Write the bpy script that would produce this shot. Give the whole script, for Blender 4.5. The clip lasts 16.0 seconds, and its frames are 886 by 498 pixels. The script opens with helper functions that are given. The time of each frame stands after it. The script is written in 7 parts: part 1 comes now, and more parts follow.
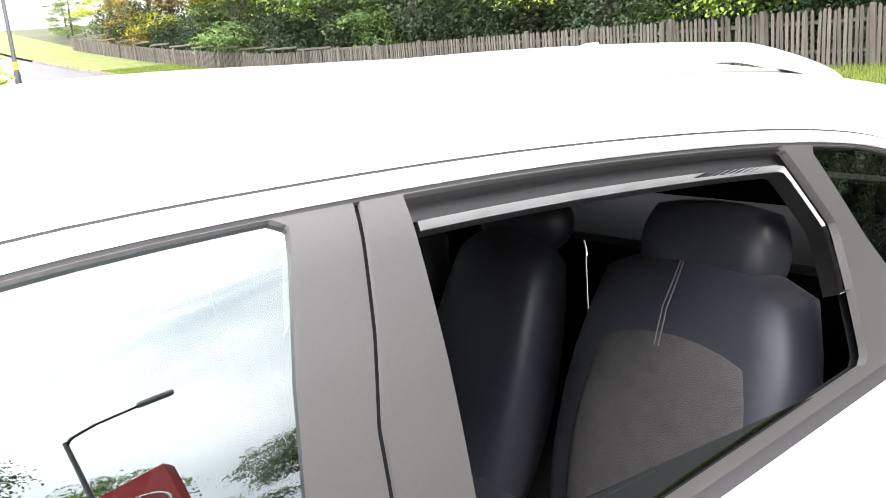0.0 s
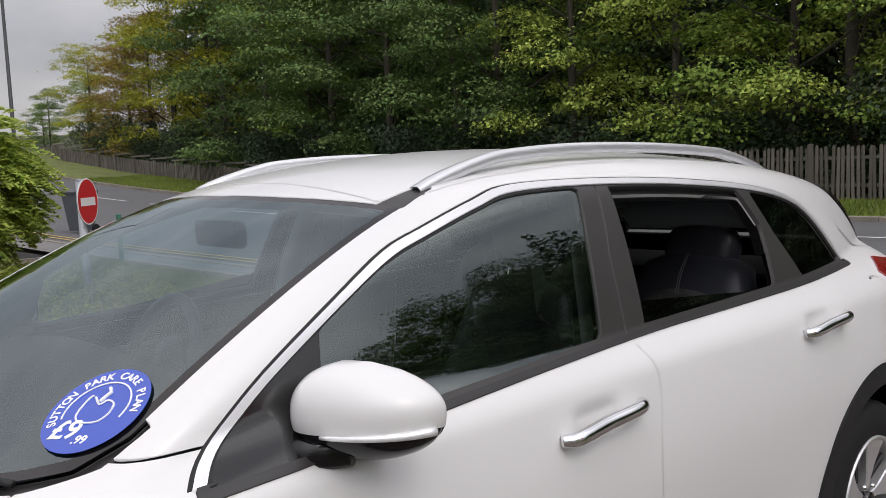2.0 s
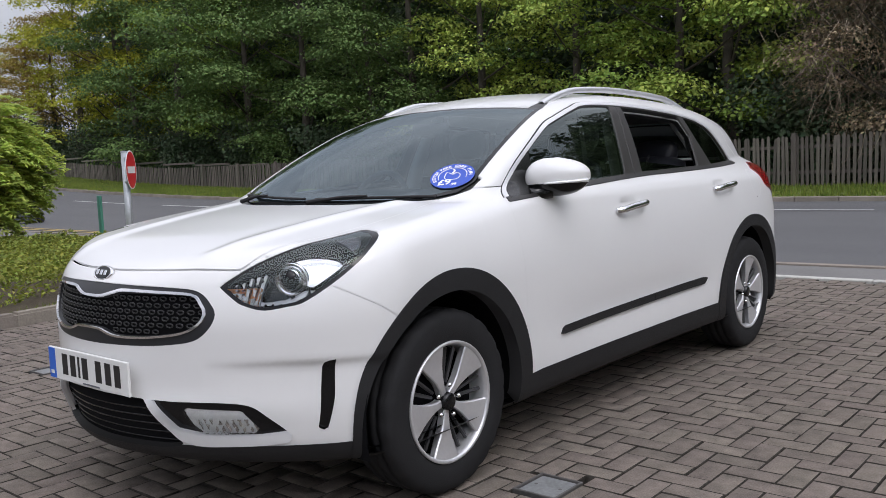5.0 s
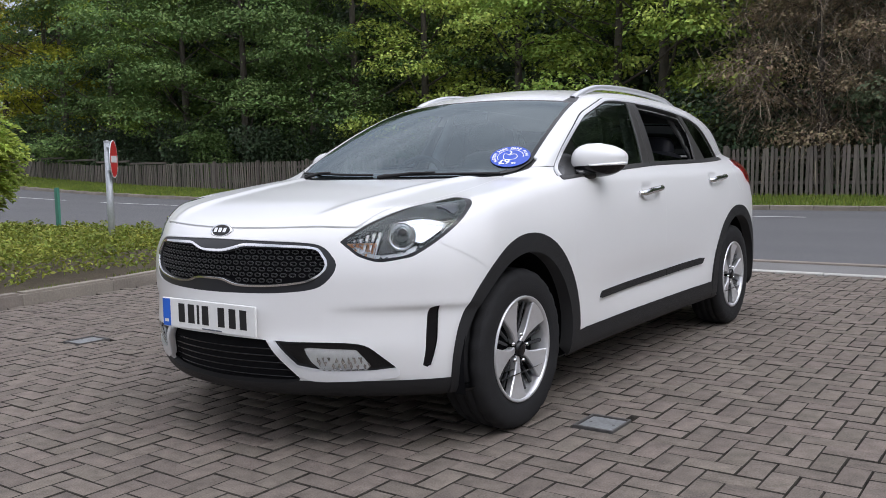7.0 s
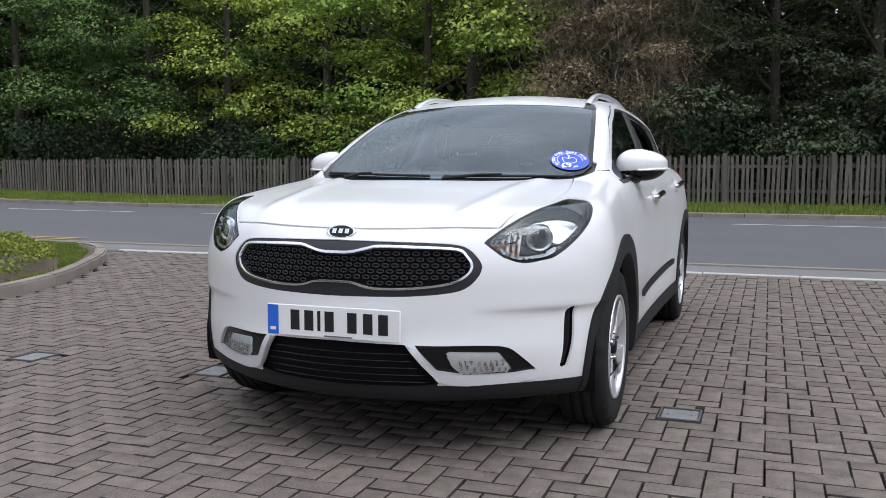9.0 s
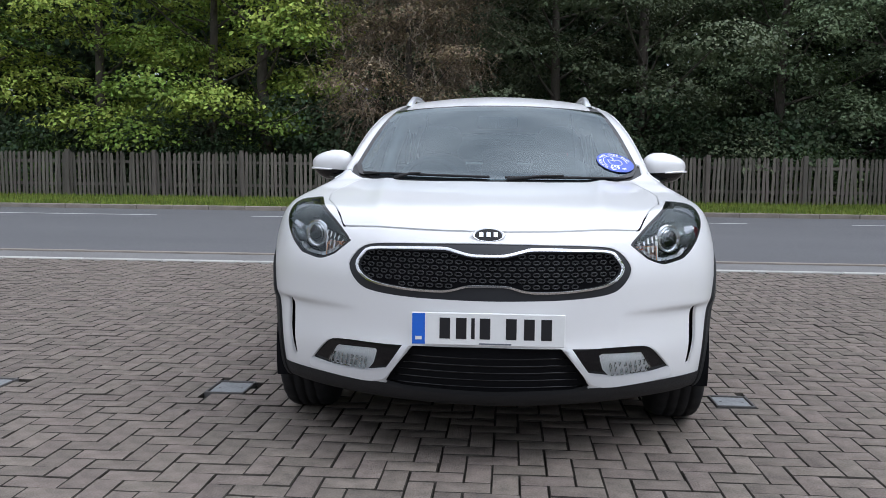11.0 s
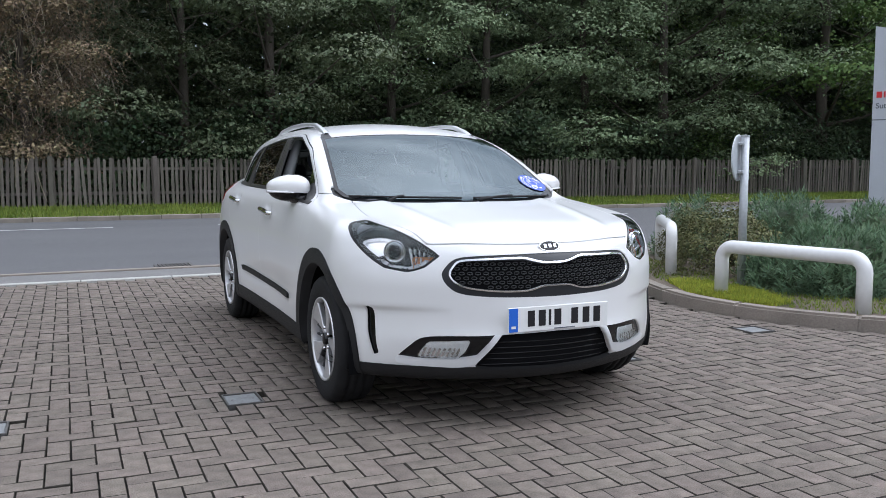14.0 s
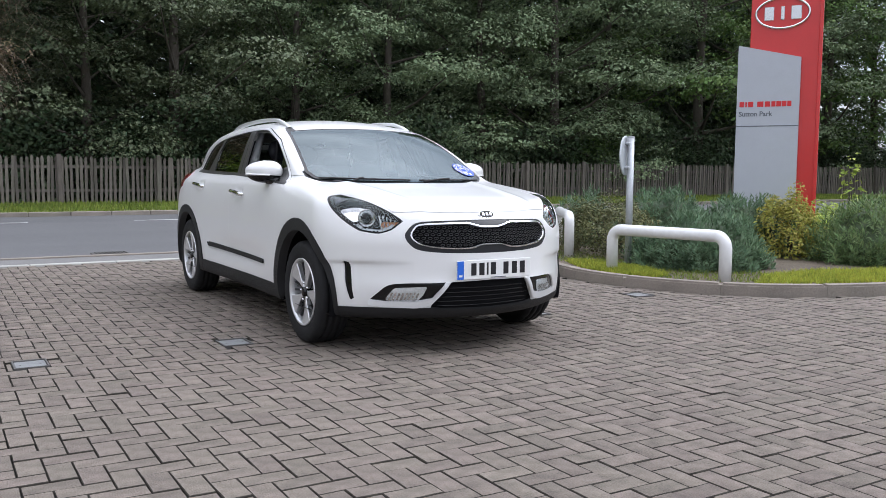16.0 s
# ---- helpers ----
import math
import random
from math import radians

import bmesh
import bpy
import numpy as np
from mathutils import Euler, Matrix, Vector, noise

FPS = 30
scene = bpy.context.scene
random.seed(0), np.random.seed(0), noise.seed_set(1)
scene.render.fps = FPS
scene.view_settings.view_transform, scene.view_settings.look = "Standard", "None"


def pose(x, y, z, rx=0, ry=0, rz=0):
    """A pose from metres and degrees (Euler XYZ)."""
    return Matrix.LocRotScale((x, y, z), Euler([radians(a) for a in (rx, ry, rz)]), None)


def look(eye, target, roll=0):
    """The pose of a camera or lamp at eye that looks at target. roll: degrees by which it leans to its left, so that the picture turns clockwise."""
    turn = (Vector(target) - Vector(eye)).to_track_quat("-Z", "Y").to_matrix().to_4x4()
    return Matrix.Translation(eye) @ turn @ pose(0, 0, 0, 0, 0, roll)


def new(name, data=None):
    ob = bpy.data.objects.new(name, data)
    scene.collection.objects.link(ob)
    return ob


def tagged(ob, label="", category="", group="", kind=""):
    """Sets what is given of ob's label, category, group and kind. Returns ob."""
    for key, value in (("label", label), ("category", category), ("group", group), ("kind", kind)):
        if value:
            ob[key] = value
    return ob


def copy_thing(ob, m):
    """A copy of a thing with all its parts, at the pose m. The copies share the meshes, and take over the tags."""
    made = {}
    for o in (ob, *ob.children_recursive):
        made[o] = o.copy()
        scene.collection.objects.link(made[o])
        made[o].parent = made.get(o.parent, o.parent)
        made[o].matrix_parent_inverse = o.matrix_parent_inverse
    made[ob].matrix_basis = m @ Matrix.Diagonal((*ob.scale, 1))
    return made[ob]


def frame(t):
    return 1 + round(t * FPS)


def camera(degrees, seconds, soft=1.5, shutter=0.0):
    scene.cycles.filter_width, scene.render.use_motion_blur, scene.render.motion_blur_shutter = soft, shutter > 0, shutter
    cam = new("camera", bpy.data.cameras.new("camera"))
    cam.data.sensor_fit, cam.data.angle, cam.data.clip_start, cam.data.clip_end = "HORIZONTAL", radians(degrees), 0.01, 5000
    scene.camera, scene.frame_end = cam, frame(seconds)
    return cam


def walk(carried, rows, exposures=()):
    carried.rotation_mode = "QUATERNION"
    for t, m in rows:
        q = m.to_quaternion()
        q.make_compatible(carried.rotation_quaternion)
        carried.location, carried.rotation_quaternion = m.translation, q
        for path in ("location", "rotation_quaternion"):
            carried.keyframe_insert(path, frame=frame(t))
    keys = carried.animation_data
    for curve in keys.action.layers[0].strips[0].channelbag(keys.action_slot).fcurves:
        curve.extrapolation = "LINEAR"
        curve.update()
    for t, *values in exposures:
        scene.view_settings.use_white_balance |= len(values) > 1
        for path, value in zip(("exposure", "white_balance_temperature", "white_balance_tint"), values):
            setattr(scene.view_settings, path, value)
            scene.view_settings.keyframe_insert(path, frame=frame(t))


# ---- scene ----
cam = camera(54.2, 16.0, soft=0.6)
PATH = [
    (0, (1.207, -0.121, 1.506), (-0.301, 1.104, 1.034), -4.8),
    (0.5, (1.367, -0.387, 1.506), (-0.122, 0.886, 1.106), -3.2),
    (1, (1.536, -0.702, 1.488), (0.037, 0.572, 1.13), -2.7),
    (1.5, (1.718, -1.065, 1.467), (0.22, 0.225, 1.164), -2.7),
    (2, (1.915, -1.425, 1.455), (0.447, -0.081, 1.253), -2.3),
    (2.5, (2.073, -1.796, 1.427), (0.635, -0.414, 1.28), -2.7),
    (3, (2.246, -2.175, 1.382), (0.841, -0.76, 1.226), -2.5),
    (3.5, (2.438, -2.556, 1.315), (1.067, -1.111, 1.135), -2.5),
    (4, (2.583, -2.937, 1.263), (1.242, -1.465, 1.077), -3.0),
    (6.5, (2.807, -4.156, 1.024), (1.6, -2.574, 0.827), -0.8),
    (7, (2.577, -4.285, 1.043), (1.418, -2.666, 0.857), -1.1),
    (7.5, (2.346, -4.479, 1.064), (1.251, -2.817, 0.874), -1.2),
    (8, (2.09, -4.66, 1.057), (1.124, -2.92, 0.865), -1.1),
    (8.5, (1.738, -4.746, 1.064), (0.882, -2.948, 0.876), -0.7),
    (9, (1.422, -4.88, 1.042), (0.721, -3.016, 0.861), 0.0),
    (11.5, (-0.315, -5.155, 1.064), (-0.27, -3.164, 0.878), 1.0),
    (12, (-0.697, -5.202, 1.086), (-0.433, -3.228, 0.894), 1.4),
    (12.5, (-1.075, -5.172, 1.073), (-0.672, -3.223, 0.881), 0.7),
    (13, (-1.416, -5.175, 1.111), (-0.872, -3.26, 0.914), 0.4),
    (13.5, (-1.749, -5.305, 1.155), (-1.042, -3.444, 0.956), 0.2),
    (14, (-2.036, -5.551, 1.187), (-1.242, -3.725, 0.998), -0.1),
    (14.5, (-2.332, -5.783, 1.211), (-1.466, -3.989, 1.035), 0.1),
    (15, (-2.603, -6.003, 1.196), (-1.678, -4.237, 1.027), -0.2),
    (15.5, (-2.745, -6.276, 1.154), (-1.786, -4.526, 1.023), 0.3),
    (16, (-2.848, -6.408, 1.072), (-1.833, -4.693, 0.895), 0.4),
]
walk(cam, [(t, look(eye, target, roll)) for t, eye, target, roll in PATH],
     exposures=[(0.0, 2.1, 7000, 13), (0.3, 1.6, 7000, 13), (0.6, 0.86, 7000, 13), (1.0, 0.3, 7000, 13), (1.5, -0.26, 7050, 14), (2.2, -0.42, 7000, 14), (4.0, -0.34, 6700, 13.5), (7.0, -0.16, 6500, 13), (9.0, -0.06, 6350, 12), (12.5, -0.02, 6150, 10), (14.5, 0.18, 6200, 10.5), (16.0, 0.3, 6350, 11.5)])

# ---------------------------------------------------------------- light: bright overcast day
SUN_ELEV, SUN_ROT = radians(49), radians(255)
SUN_DIR = (0.634, -0.170, 0.755)
world = bpy.data.worlds.new("overcast_sky")
scene.world = world
world.use_nodes = True
wn, wl = world.node_tree.nodes, world.node_tree.links
wn.clear()
w_out, w_bg = wn.new("ShaderNodeOutputWorld"), wn.new("ShaderNodeBackground")
w_sky = wn.new("ShaderNodeTexSky")
w_sky.sky_type, w_sky.sun_disc = "NISHITA", False
w_sky.sun_elevation, w_sky.sun_rotation = SUN_ELEV, SUN_ROT
w_co, w_map, w_noise, w_ramp = (wn.new("ShaderNodeTexCoord"), wn.new("ShaderNodeMapping"), wn.new("ShaderNodeTexNoise"), wn.new("ShaderNodeValToRGB"))
w_map.inputs["Scale"].default_value = (1.0, 1.0, 2.6)
w_noise.inputs["Scale"].default_value, w_noise.inputs["Detail"].default_value, w_noise.inputs["Roughness"].default_value = 2.1, 6.0, 0.52
w_ramp.color_ramp.elements[0].position, w_ramp.color_ramp.elements[0].color = 0.34, (4.55, 4.95, 5.7, 1)
w_ramp.color_ramp.elements[1].position, w_ramp.color_ramp.elements[1].color = 0.66, (9.25, 9.5, 10.3, 1)
w_sep, w_lift = wn.new("ShaderNodeSeparateXYZ"), wn.new("ShaderNodeMapRange")
w_lift.inputs["To Min"].default_value, w_lift.inputs["To Max"].default_value = 0.6, 1.8
w_scale = wn.new("ShaderNodeVectorMath")
w_scale.operation = "SCALE"
# the cloud is brightest round the hidden sun
w_dot, w_near, w_pow, w_mul, w_gain, w_both = (wn.new("ShaderNodeVectorMath"), wn.new("ShaderNodeMapRange"), wn.new("ShaderNodeMath"), wn.new("ShaderNodeMath"), wn.new("ShaderNodeMath"), wn.new("ShaderNodeMath"))
w_dot.operation, w_pow.operation, w_mul.operation, w_gain.operation, w_both.operation = "DOT_PRODUCT", "POWER", "MULTIPLY", "ADD", "MULTIPLY"
w_dot.inputs[1].default_value = SUN_DIR
w_near.inputs["From Min"].default_value, w_near.inputs["From Max"].default_value = 0.35, 1.0
w_pow.inputs[1].default_value, w_mul.inputs[1].default_value, w_gain.inputs[1].default_value = 2.4, 1.9, 0.94
w_mix = wn.new("ShaderNodeMixRGB")
w_mix.inputs["Fac"].default_value = 0.86
w_bg.inputs["Strength"].default_value = 0.125
wl.new(w_co.outputs["Generated"], w_map.inputs["Vector"])
wl.new(w_map.outputs["Vector"], w_noise.inputs["Vector"])
wl.new(w_noise.outputs["Fac"], w_ramp.inputs["Fac"])
wl.new(w_sky.outputs["Color"], w_mix.inputs["Color1"])
wl.new(w_co.outputs["Generated"], w_sep.inputs["Vector"])
wl.new(w_sep.outputs["Z"], w_lift.inputs["Value"])
wl.new(w_ramp.outputs["Color"], w_scale.inputs[0])
wl.new(w_co.outputs["Generated"], w_dot.inputs[0])
wl.new(w_dot.outputs["Value"], w_near.inputs["Value"])
wl.new(w_near.outputs["Result"], w_pow.inputs[0])
wl.new(w_pow.outputs["Value"], w_mul.inputs[0])
wl.new(w_mul.outputs["Value"], w_gain.inputs[0])
wl.new(w_gain.outputs["Value"], w_both.inputs[0])
wl.new(w_lift.outputs["Result"], w_both.inputs[1])
wl.new(w_both.outputs["Value"], w_scale.inputs["Scale"])
wl.new(w_scale.outputs["Vector"], w_mix.inputs["Color2"])
wl.new(w_mix.outputs["Color"], w_bg.inputs["Color"])
wl.new(w_bg.outputs["Background"], w_out.inputs["Surface"])
sun = new("sun", bpy.data.lights.new("sun", "SUN"))
sun.data.energy, sun.data.angle, sun.data.color = 0.55, radians(20), (1.0, 0.97, 0.93)
sun.matrix_world = look(tuple(30 * c for c in SUN_DIR), (0, 0, 0))

# ---------------------------------------------------------------- materials
def mat(name, base, rough=0.5, metal=0.0, var=0.2, scale=6.0, fine=70.0, bump=0.0, bump_scale=60.0, coat=0.0, tint=None,
        rnd="", rnd_amount=0.25, spec=0.5, stretch=None, leafy=0.0, rough_var=0.0):
    """A procedural surface: base colour varied by a coarse and a fine noise, with bump; rnd: 'object' or 'island' varies piece by piece."""
    m = bpy.data.materials.new(name)
    m.use_nodes = True
    n, l = m.node_tree.nodes, m.node_tree.links
    p = n["Principled BSDF"]
    p.inputs["Roughness"].default_value, p.inputs["Metallic"].default_value = rough, metal
    p.inputs["Coat Weight"].default_value = coat
    p.inputs["Coat Roughness"].default_value = 0.03
    p.inputs["Specular IOR Level"].default_value = spec * (0.45 if leafy else 1.0)
    co = n.new("ShaderNodeTexCoord")
    vec = co.outputs["Object"]
    if stretch:
        mp = n.new("ShaderNodeMapping")
        mp.inputs["Scale"].default_value = stretch
        l.new(vec, mp.inputs["Vector"])
        vec = mp.outputs["Vector"]
    a, b = n.new("ShaderNodeTexNoise"), n.new("ShaderNodeTexNoise")
    for node, s, d in ((a, scale, 4.0), (b, fine, 3.0)):
        node.inputs["Scale"].default_value, node.inputs["Detail"].default_value = s, d
        l.new(vec, node.inputs["Vector"])
    add = n.new("ShaderNodeMath")
    add.operation = "ADD"
    l.new(a.outputs["Fac"], add.inputs[0])
    l.new(b.outputs["Fac"], add.inputs[1])
    value = add.outputs[0]
    ramp = n.new("ShaderNodeMapRange")
    ramp.inputs["From Min"].default_value, ramp.inputs["From Max"].default_value = 0.55, 1.45
    l.new(value, ramp.inputs["Value"])
    mix = n.new("ShaderNodeMixRGB")
    lo = [c * (1 - var) for c in base]
    hi = [min(1.0, c * (1 + var)) for c in (tint or base)]
    mix.inputs["Color1"].default_value, mix.inputs["Color2"].default_value = (*lo, 1), (*hi, 1)
    l.new(ramp.outputs["Result"], mix.inputs["Fac"])
    colour = mix.outputs["Color"]
    if rnd:
        src = n.new("ShaderNodeObjectInfo" if rnd == "object" else "ShaderNodeNewGeometry")
        r = src.outputs["Random" if rnd == "object" else "Random Per Island"]
        hs = n.new("ShaderNodeHueSaturation")
        mr, mh = n.new("ShaderNodeMapRange"), n.new("ShaderNodeMapRange")
        mr.inputs["To Min"].default_value, mr.inputs["To Max"].default_value = 1 - rnd_amount, 1 + rnd_amount
        wn_ = n.new("ShaderNodeTexWhiteNoise")
        wn_.noise_dimensions = "1D"
        l.new(r, wn_.inputs["W"])
        l.new(r, mr.inputs["Value"])
        mh.inputs["To Min"].default_value, mh.inputs["To Max"].default_value = 0.5 - 0.07 * rnd_amount, 0.5 + 0.07 * rnd_amount
        l.new(wn_.outputs["Value"], mh.inputs["Value"])
        l.new(mr.outputs["Result"], hs.inputs["Value"])
        l.new(mh.outputs["Result"], hs.inputs["Hue"])
        l.new(colour, hs.inputs["Color"])
        colour = hs.outputs["Color"]
    l.new(colour, p.inputs["Base Color"])
    if rough_var:
        rr = n.new("ShaderNodeMapRange")
        rr.inputs["To Min"].default_value, rr.inputs["To Max"].default_value = max(0, rough - rough_var), min(1, rough + rough_var)
        l.new(a.outputs["Fac"], rr.inputs["Value"])
        l.new(rr.outputs["Result"], p.inputs["Roughness"])
    if bump:
        c = n.new("ShaderNodeTexNoise")
        c.inputs["Scale"].default_value, c.inputs["Detail"].default_value = bump_scale, 4.0
        l.new(vec, c.inputs["Vector"])
        bn = n.new("ShaderNodeBump")
        bn.inputs["Strength"].default_value, bn.inputs["Distance"].default_value = bump, 0.01
        l.new(c.outputs["Fac"], bn.inputs["Height"])
        l.new(bn.outputs["Normal"], p.inputs["Normal"])
    if leafy:
        tr, ms = n.new("ShaderNodeBsdfTranslucent"), n.new("ShaderNodeMixShader")
        ms.inputs["Fac"].default_value = leafy
        l.new(colour, tr.inputs["Color"])
        l.new(p.outputs["BSDF"], ms.inputs[1])
        l.new(tr.outputs["BSDF"], ms.inputs[2])
        l.new(ms.outputs["Shader"], n["Material Output"].inputs["Surface"])
    return m


def glass_mat(name, colour, ior=1.5, rough=0.0, gloss=(0.90, 1.0, 0.98)):
    """Thin tinted pane: clear transmission of one colour under a mirror-like reflection."""
    m = bpy.data.materials.new(name)
    m.use_nodes = True
    n, l = m.node_tree.nodes, m.node_tree.links
    n.remove(n["Principled BSDF"])
    tr, gl, fr, ms = n.new("ShaderNodeBsdfTransparent"), n.new("ShaderNodeBsdfGlossy"), n.new("ShaderNodeFresnel"), n.new("ShaderNodeMixShader")
    tr.inputs["Color"].default_value = (*colour, 1)
    gl.inputs["Roughness"].default_value = rough
    gl.inputs["Color"].default_value = (*gloss, 1)
    fr.inputs["IOR"].default_value = ior
    l.new(fr.outputs["Fac"], ms.inputs["Fac"])
    l.new(tr.outputs["BSDF"], ms.inputs[1])
    l.new(gl.outputs["BSDF"], ms.inputs[2])
    l.new(ms.outputs["Shader"], n["Material Output"].inputs["Surface"])
    return m


M_PAVER = mat("clay_grey_block", (0.140, 0.115, 0.094), 0.88, var=0.42, scale=14, fine=170, bump=1.0, bump_scale=150, tint=(0.190, 0.158, 0.132), rnd="island", rnd_amount=0.14)
M_PAVER_ONE = mat("clay_grey_block_single", (0.140, 0.115, 0.094), 0.88, var=0.42, scale=14, fine=170, bump=1.0, bump_scale=150, tint=(0.190, 0.158, 0.132), rnd="object", rnd_amount=0.14)
M_SAND = mat("joint_sand", (0.011, 0.010, 0.009), 0.95, var=0.4, scale=3, fine=90, bump=0.6)
# dark joint dirt, with the recess's shade put into the same colour
M_DIRT_SHADE = mat("joint_dirt_shade", (0.026, 0.023, 0.020), 0.95, var=0.5, scale=9, fine=60, tint=(0.05, 0.045, 0.038), spec=0.1)
M_ASPHALT = mat("worn_asphalt", (0.105, 0.105, 0.108), 0.85, var=0.16, scale=0.5, fine=150, bump=0.5, bump_scale=220, stretch=(0.35, 1.3, 1))
M_FOOTWAY = mat("pale_footway_asphalt", (0.17, 0.165, 0.16), 0.9, var=0.2, scale=1.2, fine=160, bump=0.5, bump_scale=200)
M_KERB = mat("concrete_kerb", (0.23, 0.20, 0.168), 0.9, var=0.3, scale=3, fine=70, bump=0.4, rnd="object", rnd_amount=0.12)
M_LINE = mat("road_paint_white", (0.62, 0.62, 0.6), 0.75, var=0.3, scale=4, fine=60, bump=0.2)
M_YELLOW = mat("road_paint_yellow", (0.5, 0.36, 0.1), 0.8, var=0.35, scale=4, fine=60)
M_GRASS_SOIL = mat("turf_ground", (0.11, 0.15, 0.035), 0.95, var=0.5, scale=1.5, fine=40, bump=0.8, bump_scale=50, tint=(0.13, 0.15, 0.04))
M_GRASS = mat("grass_blade", (0.105, 0.17, 0.03), 0.7, var=0.3, scale=0.8, fine=5, rnd="island", rnd_amount=0.35, tint=(0.19, 0.235, 0.045), leafy=0.3)
M_MOSS = mat("mossy_grass_blade", (0.27, 0.33, 0.045), 0.75, var=0.3, scale=2, fine=8, rnd="island", rnd_amount=0.35, tint=(0.36, 0.38, 0.06), leafy=0.3)
M_SOIL = mat("bare_soil", (0.10, 0.078, 0.055), 0.95, var=0.4, scale=3, fine=40, bump=0.8, bump_scale=60)
M_GROUND = mat("woodland_ground", (0.06, 0.065, 0.03), 0.95, var=0.4, scale=0.4, fine=8)
M_PALE = mat("weathered_pale", (0.132, 0.116, 0.1), 0.9, var=0.4, scale=2.5, fine=30, bump=0.4, stretch=(8, 8, 1), rnd="object", rnd_amount=0.3)
M_PALE_I = mat("weathered_pale_far", (0.132, 0.116, 0.1), 0.9, var=0.4, scale=2.5, fine=30, bump=0.4, stretch=(8, 8, 1), rnd="island", rnd_amount=0.3)
M_BARK = mat("bark", (0.085, 0.072, 0.058), 0.95, var=0.45, scale=4, fine=25, bump=0.8, bump_scale=14, stretch=(2, 2, 0.5))
M_TWIG = mat("twigs", (0.27, 0.215, 0.16), 0.9, var=0.4, scale=2, fine=20, rnd="island", rnd_amount=0.4)
LEAF = {
    "oak": mat("leaf_olive_oak", (0.087, 0.115, 0.061), 0.55, var=0.3, scale=0.5, fine=3, tint=(0.116, 0.140, 0.078), rnd="island", rnd_amount=0.3, leafy=0.15),
    "box": mat("leaf_cream_edged", (0.079, 0.101, 0.038), 0.5, var=0.3, scale=2, fine=10, tint=(0.180, 0.176, 0.075), rnd="island", rnd_amount=0.5, leafy=0.15),
    # darker leaf green, the deep wood's shade put into the colour
    "shaded": mat("leaf_shaded_dark", (0.046, 0.074, 0.036), 0.45, var=0.35, scale=0.5, fine=3, tint=(0.062, 0.096, 0.046), rnd="island", rnd_amount=0.5, leafy=0.1),
    "deep": mat("leaf_deep_green", (0.106, 0.175, 0.058), 0.62, spec=0.25, var=0.3, scale=0.5, fine=3, tint=(0.150, 0.228, 0.074), rnd="island", rnd_amount=0.28, leafy=0.18),
    "mid": mat("leaf_mid_green", (0.190, 0.300, 0.062), 0.62, spec=0.25, var=0.3, scale=0.5, fine=3, tint=(0.270, 0.365, 0.080), rnd="island", rnd_amount=0.28, leafy=0.18),
    "light": mat("leaf_light_green", (0.310, 0.430, 0.088), 0.62, spec=0.25, var=0.3, scale=0.5, fine=3, tint=(0.420, 0.490, 0.115), rnd="island", rnd_amount=0.28, leafy=0.18),
    "yellow": mat("leaf_yellowing", (0.310, 0.350, 0.040), 0.62, spec=0.25, var=0.3, scale=0.4, fine=3, tint=(0.430, 0.425, 0.050), rnd="island", rnd_amount=0.28, leafy=0.18),
    "brown": mat("leaf_autumn_brown", (0.288, 0.223, 0.138), 0.7, var=0.3, scale=0.5, fine=3, tint=(0.357, 0.279, 0.176), rnd="island", rnd_amount=0.4, leafy=0.25),
    "dusk": mat("leaf_blue_green", (0.142, 0.192, 0.108), 0.6, spec=0.25, var=0.3, scale=0.5, fine=3, tint=(0.188, 0.242, 0.136), rnd="island", rnd_amount=0.28, leafy=0.18),
    "rust": mat("leaf_rusty_olive", (0.235, 0.190, 0.045), 0.62, spec=0.25, var=0.35, scale=0.4, fine=3, tint=(0.330, 0.235, 0.060), rnd="island", rnd_amount=0.3, leafy=0.18),
    "hedge": mat("leaf_hedge_yellow_green", (0.166, 0.226, 0.036), 0.5, var=0.35, scale=2, fine=10, tint=(0.249, 0.273, 0.054), rnd="island", rnd_amount=0.4, leafy=0.3),
    "spurge": mat("leaf_spurge_grey_green", (0.088, 0.150, 0.086), 0.6, var=0.3, scale=2, fine=10, tint=(0.130, 0.200, 0.108), rnd="island", rnd_amount=0.35, leafy=0.25),
    "evergreen": mat("leaf_dark_evergreen", (0.105, 0.175, 0.07), 0.6, var=0.3, scale=2, fine=10, tint=(0.17, 0.235, 0.09), rnd="island", rnd_amount=0.4, leafy=0.25),
    "feather": mat("leaf_fresh_feathered", (0.37, 0.48, 0.10), 0.62, spec=0.25, var=0.3, scale=2, fine=10, tint=(0.46, 0.54, 0.13), rnd="island", rnd_amount=0.3, leafy=0.4),
    "spiraea": mat("leaf_golden", (0.306, 0.306, 0.064), 0.6, var=0.3, scale=2, fine=10, tint=(0.391, 0.357, 0.085), rnd="island", rnd_amount=0.4, leafy=0.3),
}
M_WHITE_STEEL = mat("white_painted_steel", (0.74, 0.74, 0.73), 0.35, var=0.08, scale=3, fine=25, bump=0.05, coat=0.3)
M_LID = mat("worn_cover_steel", (0.18, 0.185, 0.185), 0.7, metal=0.0, var=0.35, scale=12, fine=60, bump=0.2)
M_GALV = mat("galvanised_steel", (0.45, 0.47, 0.49), 0.5, metal=0.6, var=0.15, scale=5, fine=40)
M_SIGN_BACK = mat("grey_sign_back", (0.5, 0.53, 0.56), 0.5, metal=0.2, var=0.1)
M_RED = mat("sign_red", (0.62, 0.02, 0.025), 0.4, var=0.06)
M_SIGN_WHITE = mat("sign_white", (0.8, 0.8, 0.8), 0.4, var=0.04)
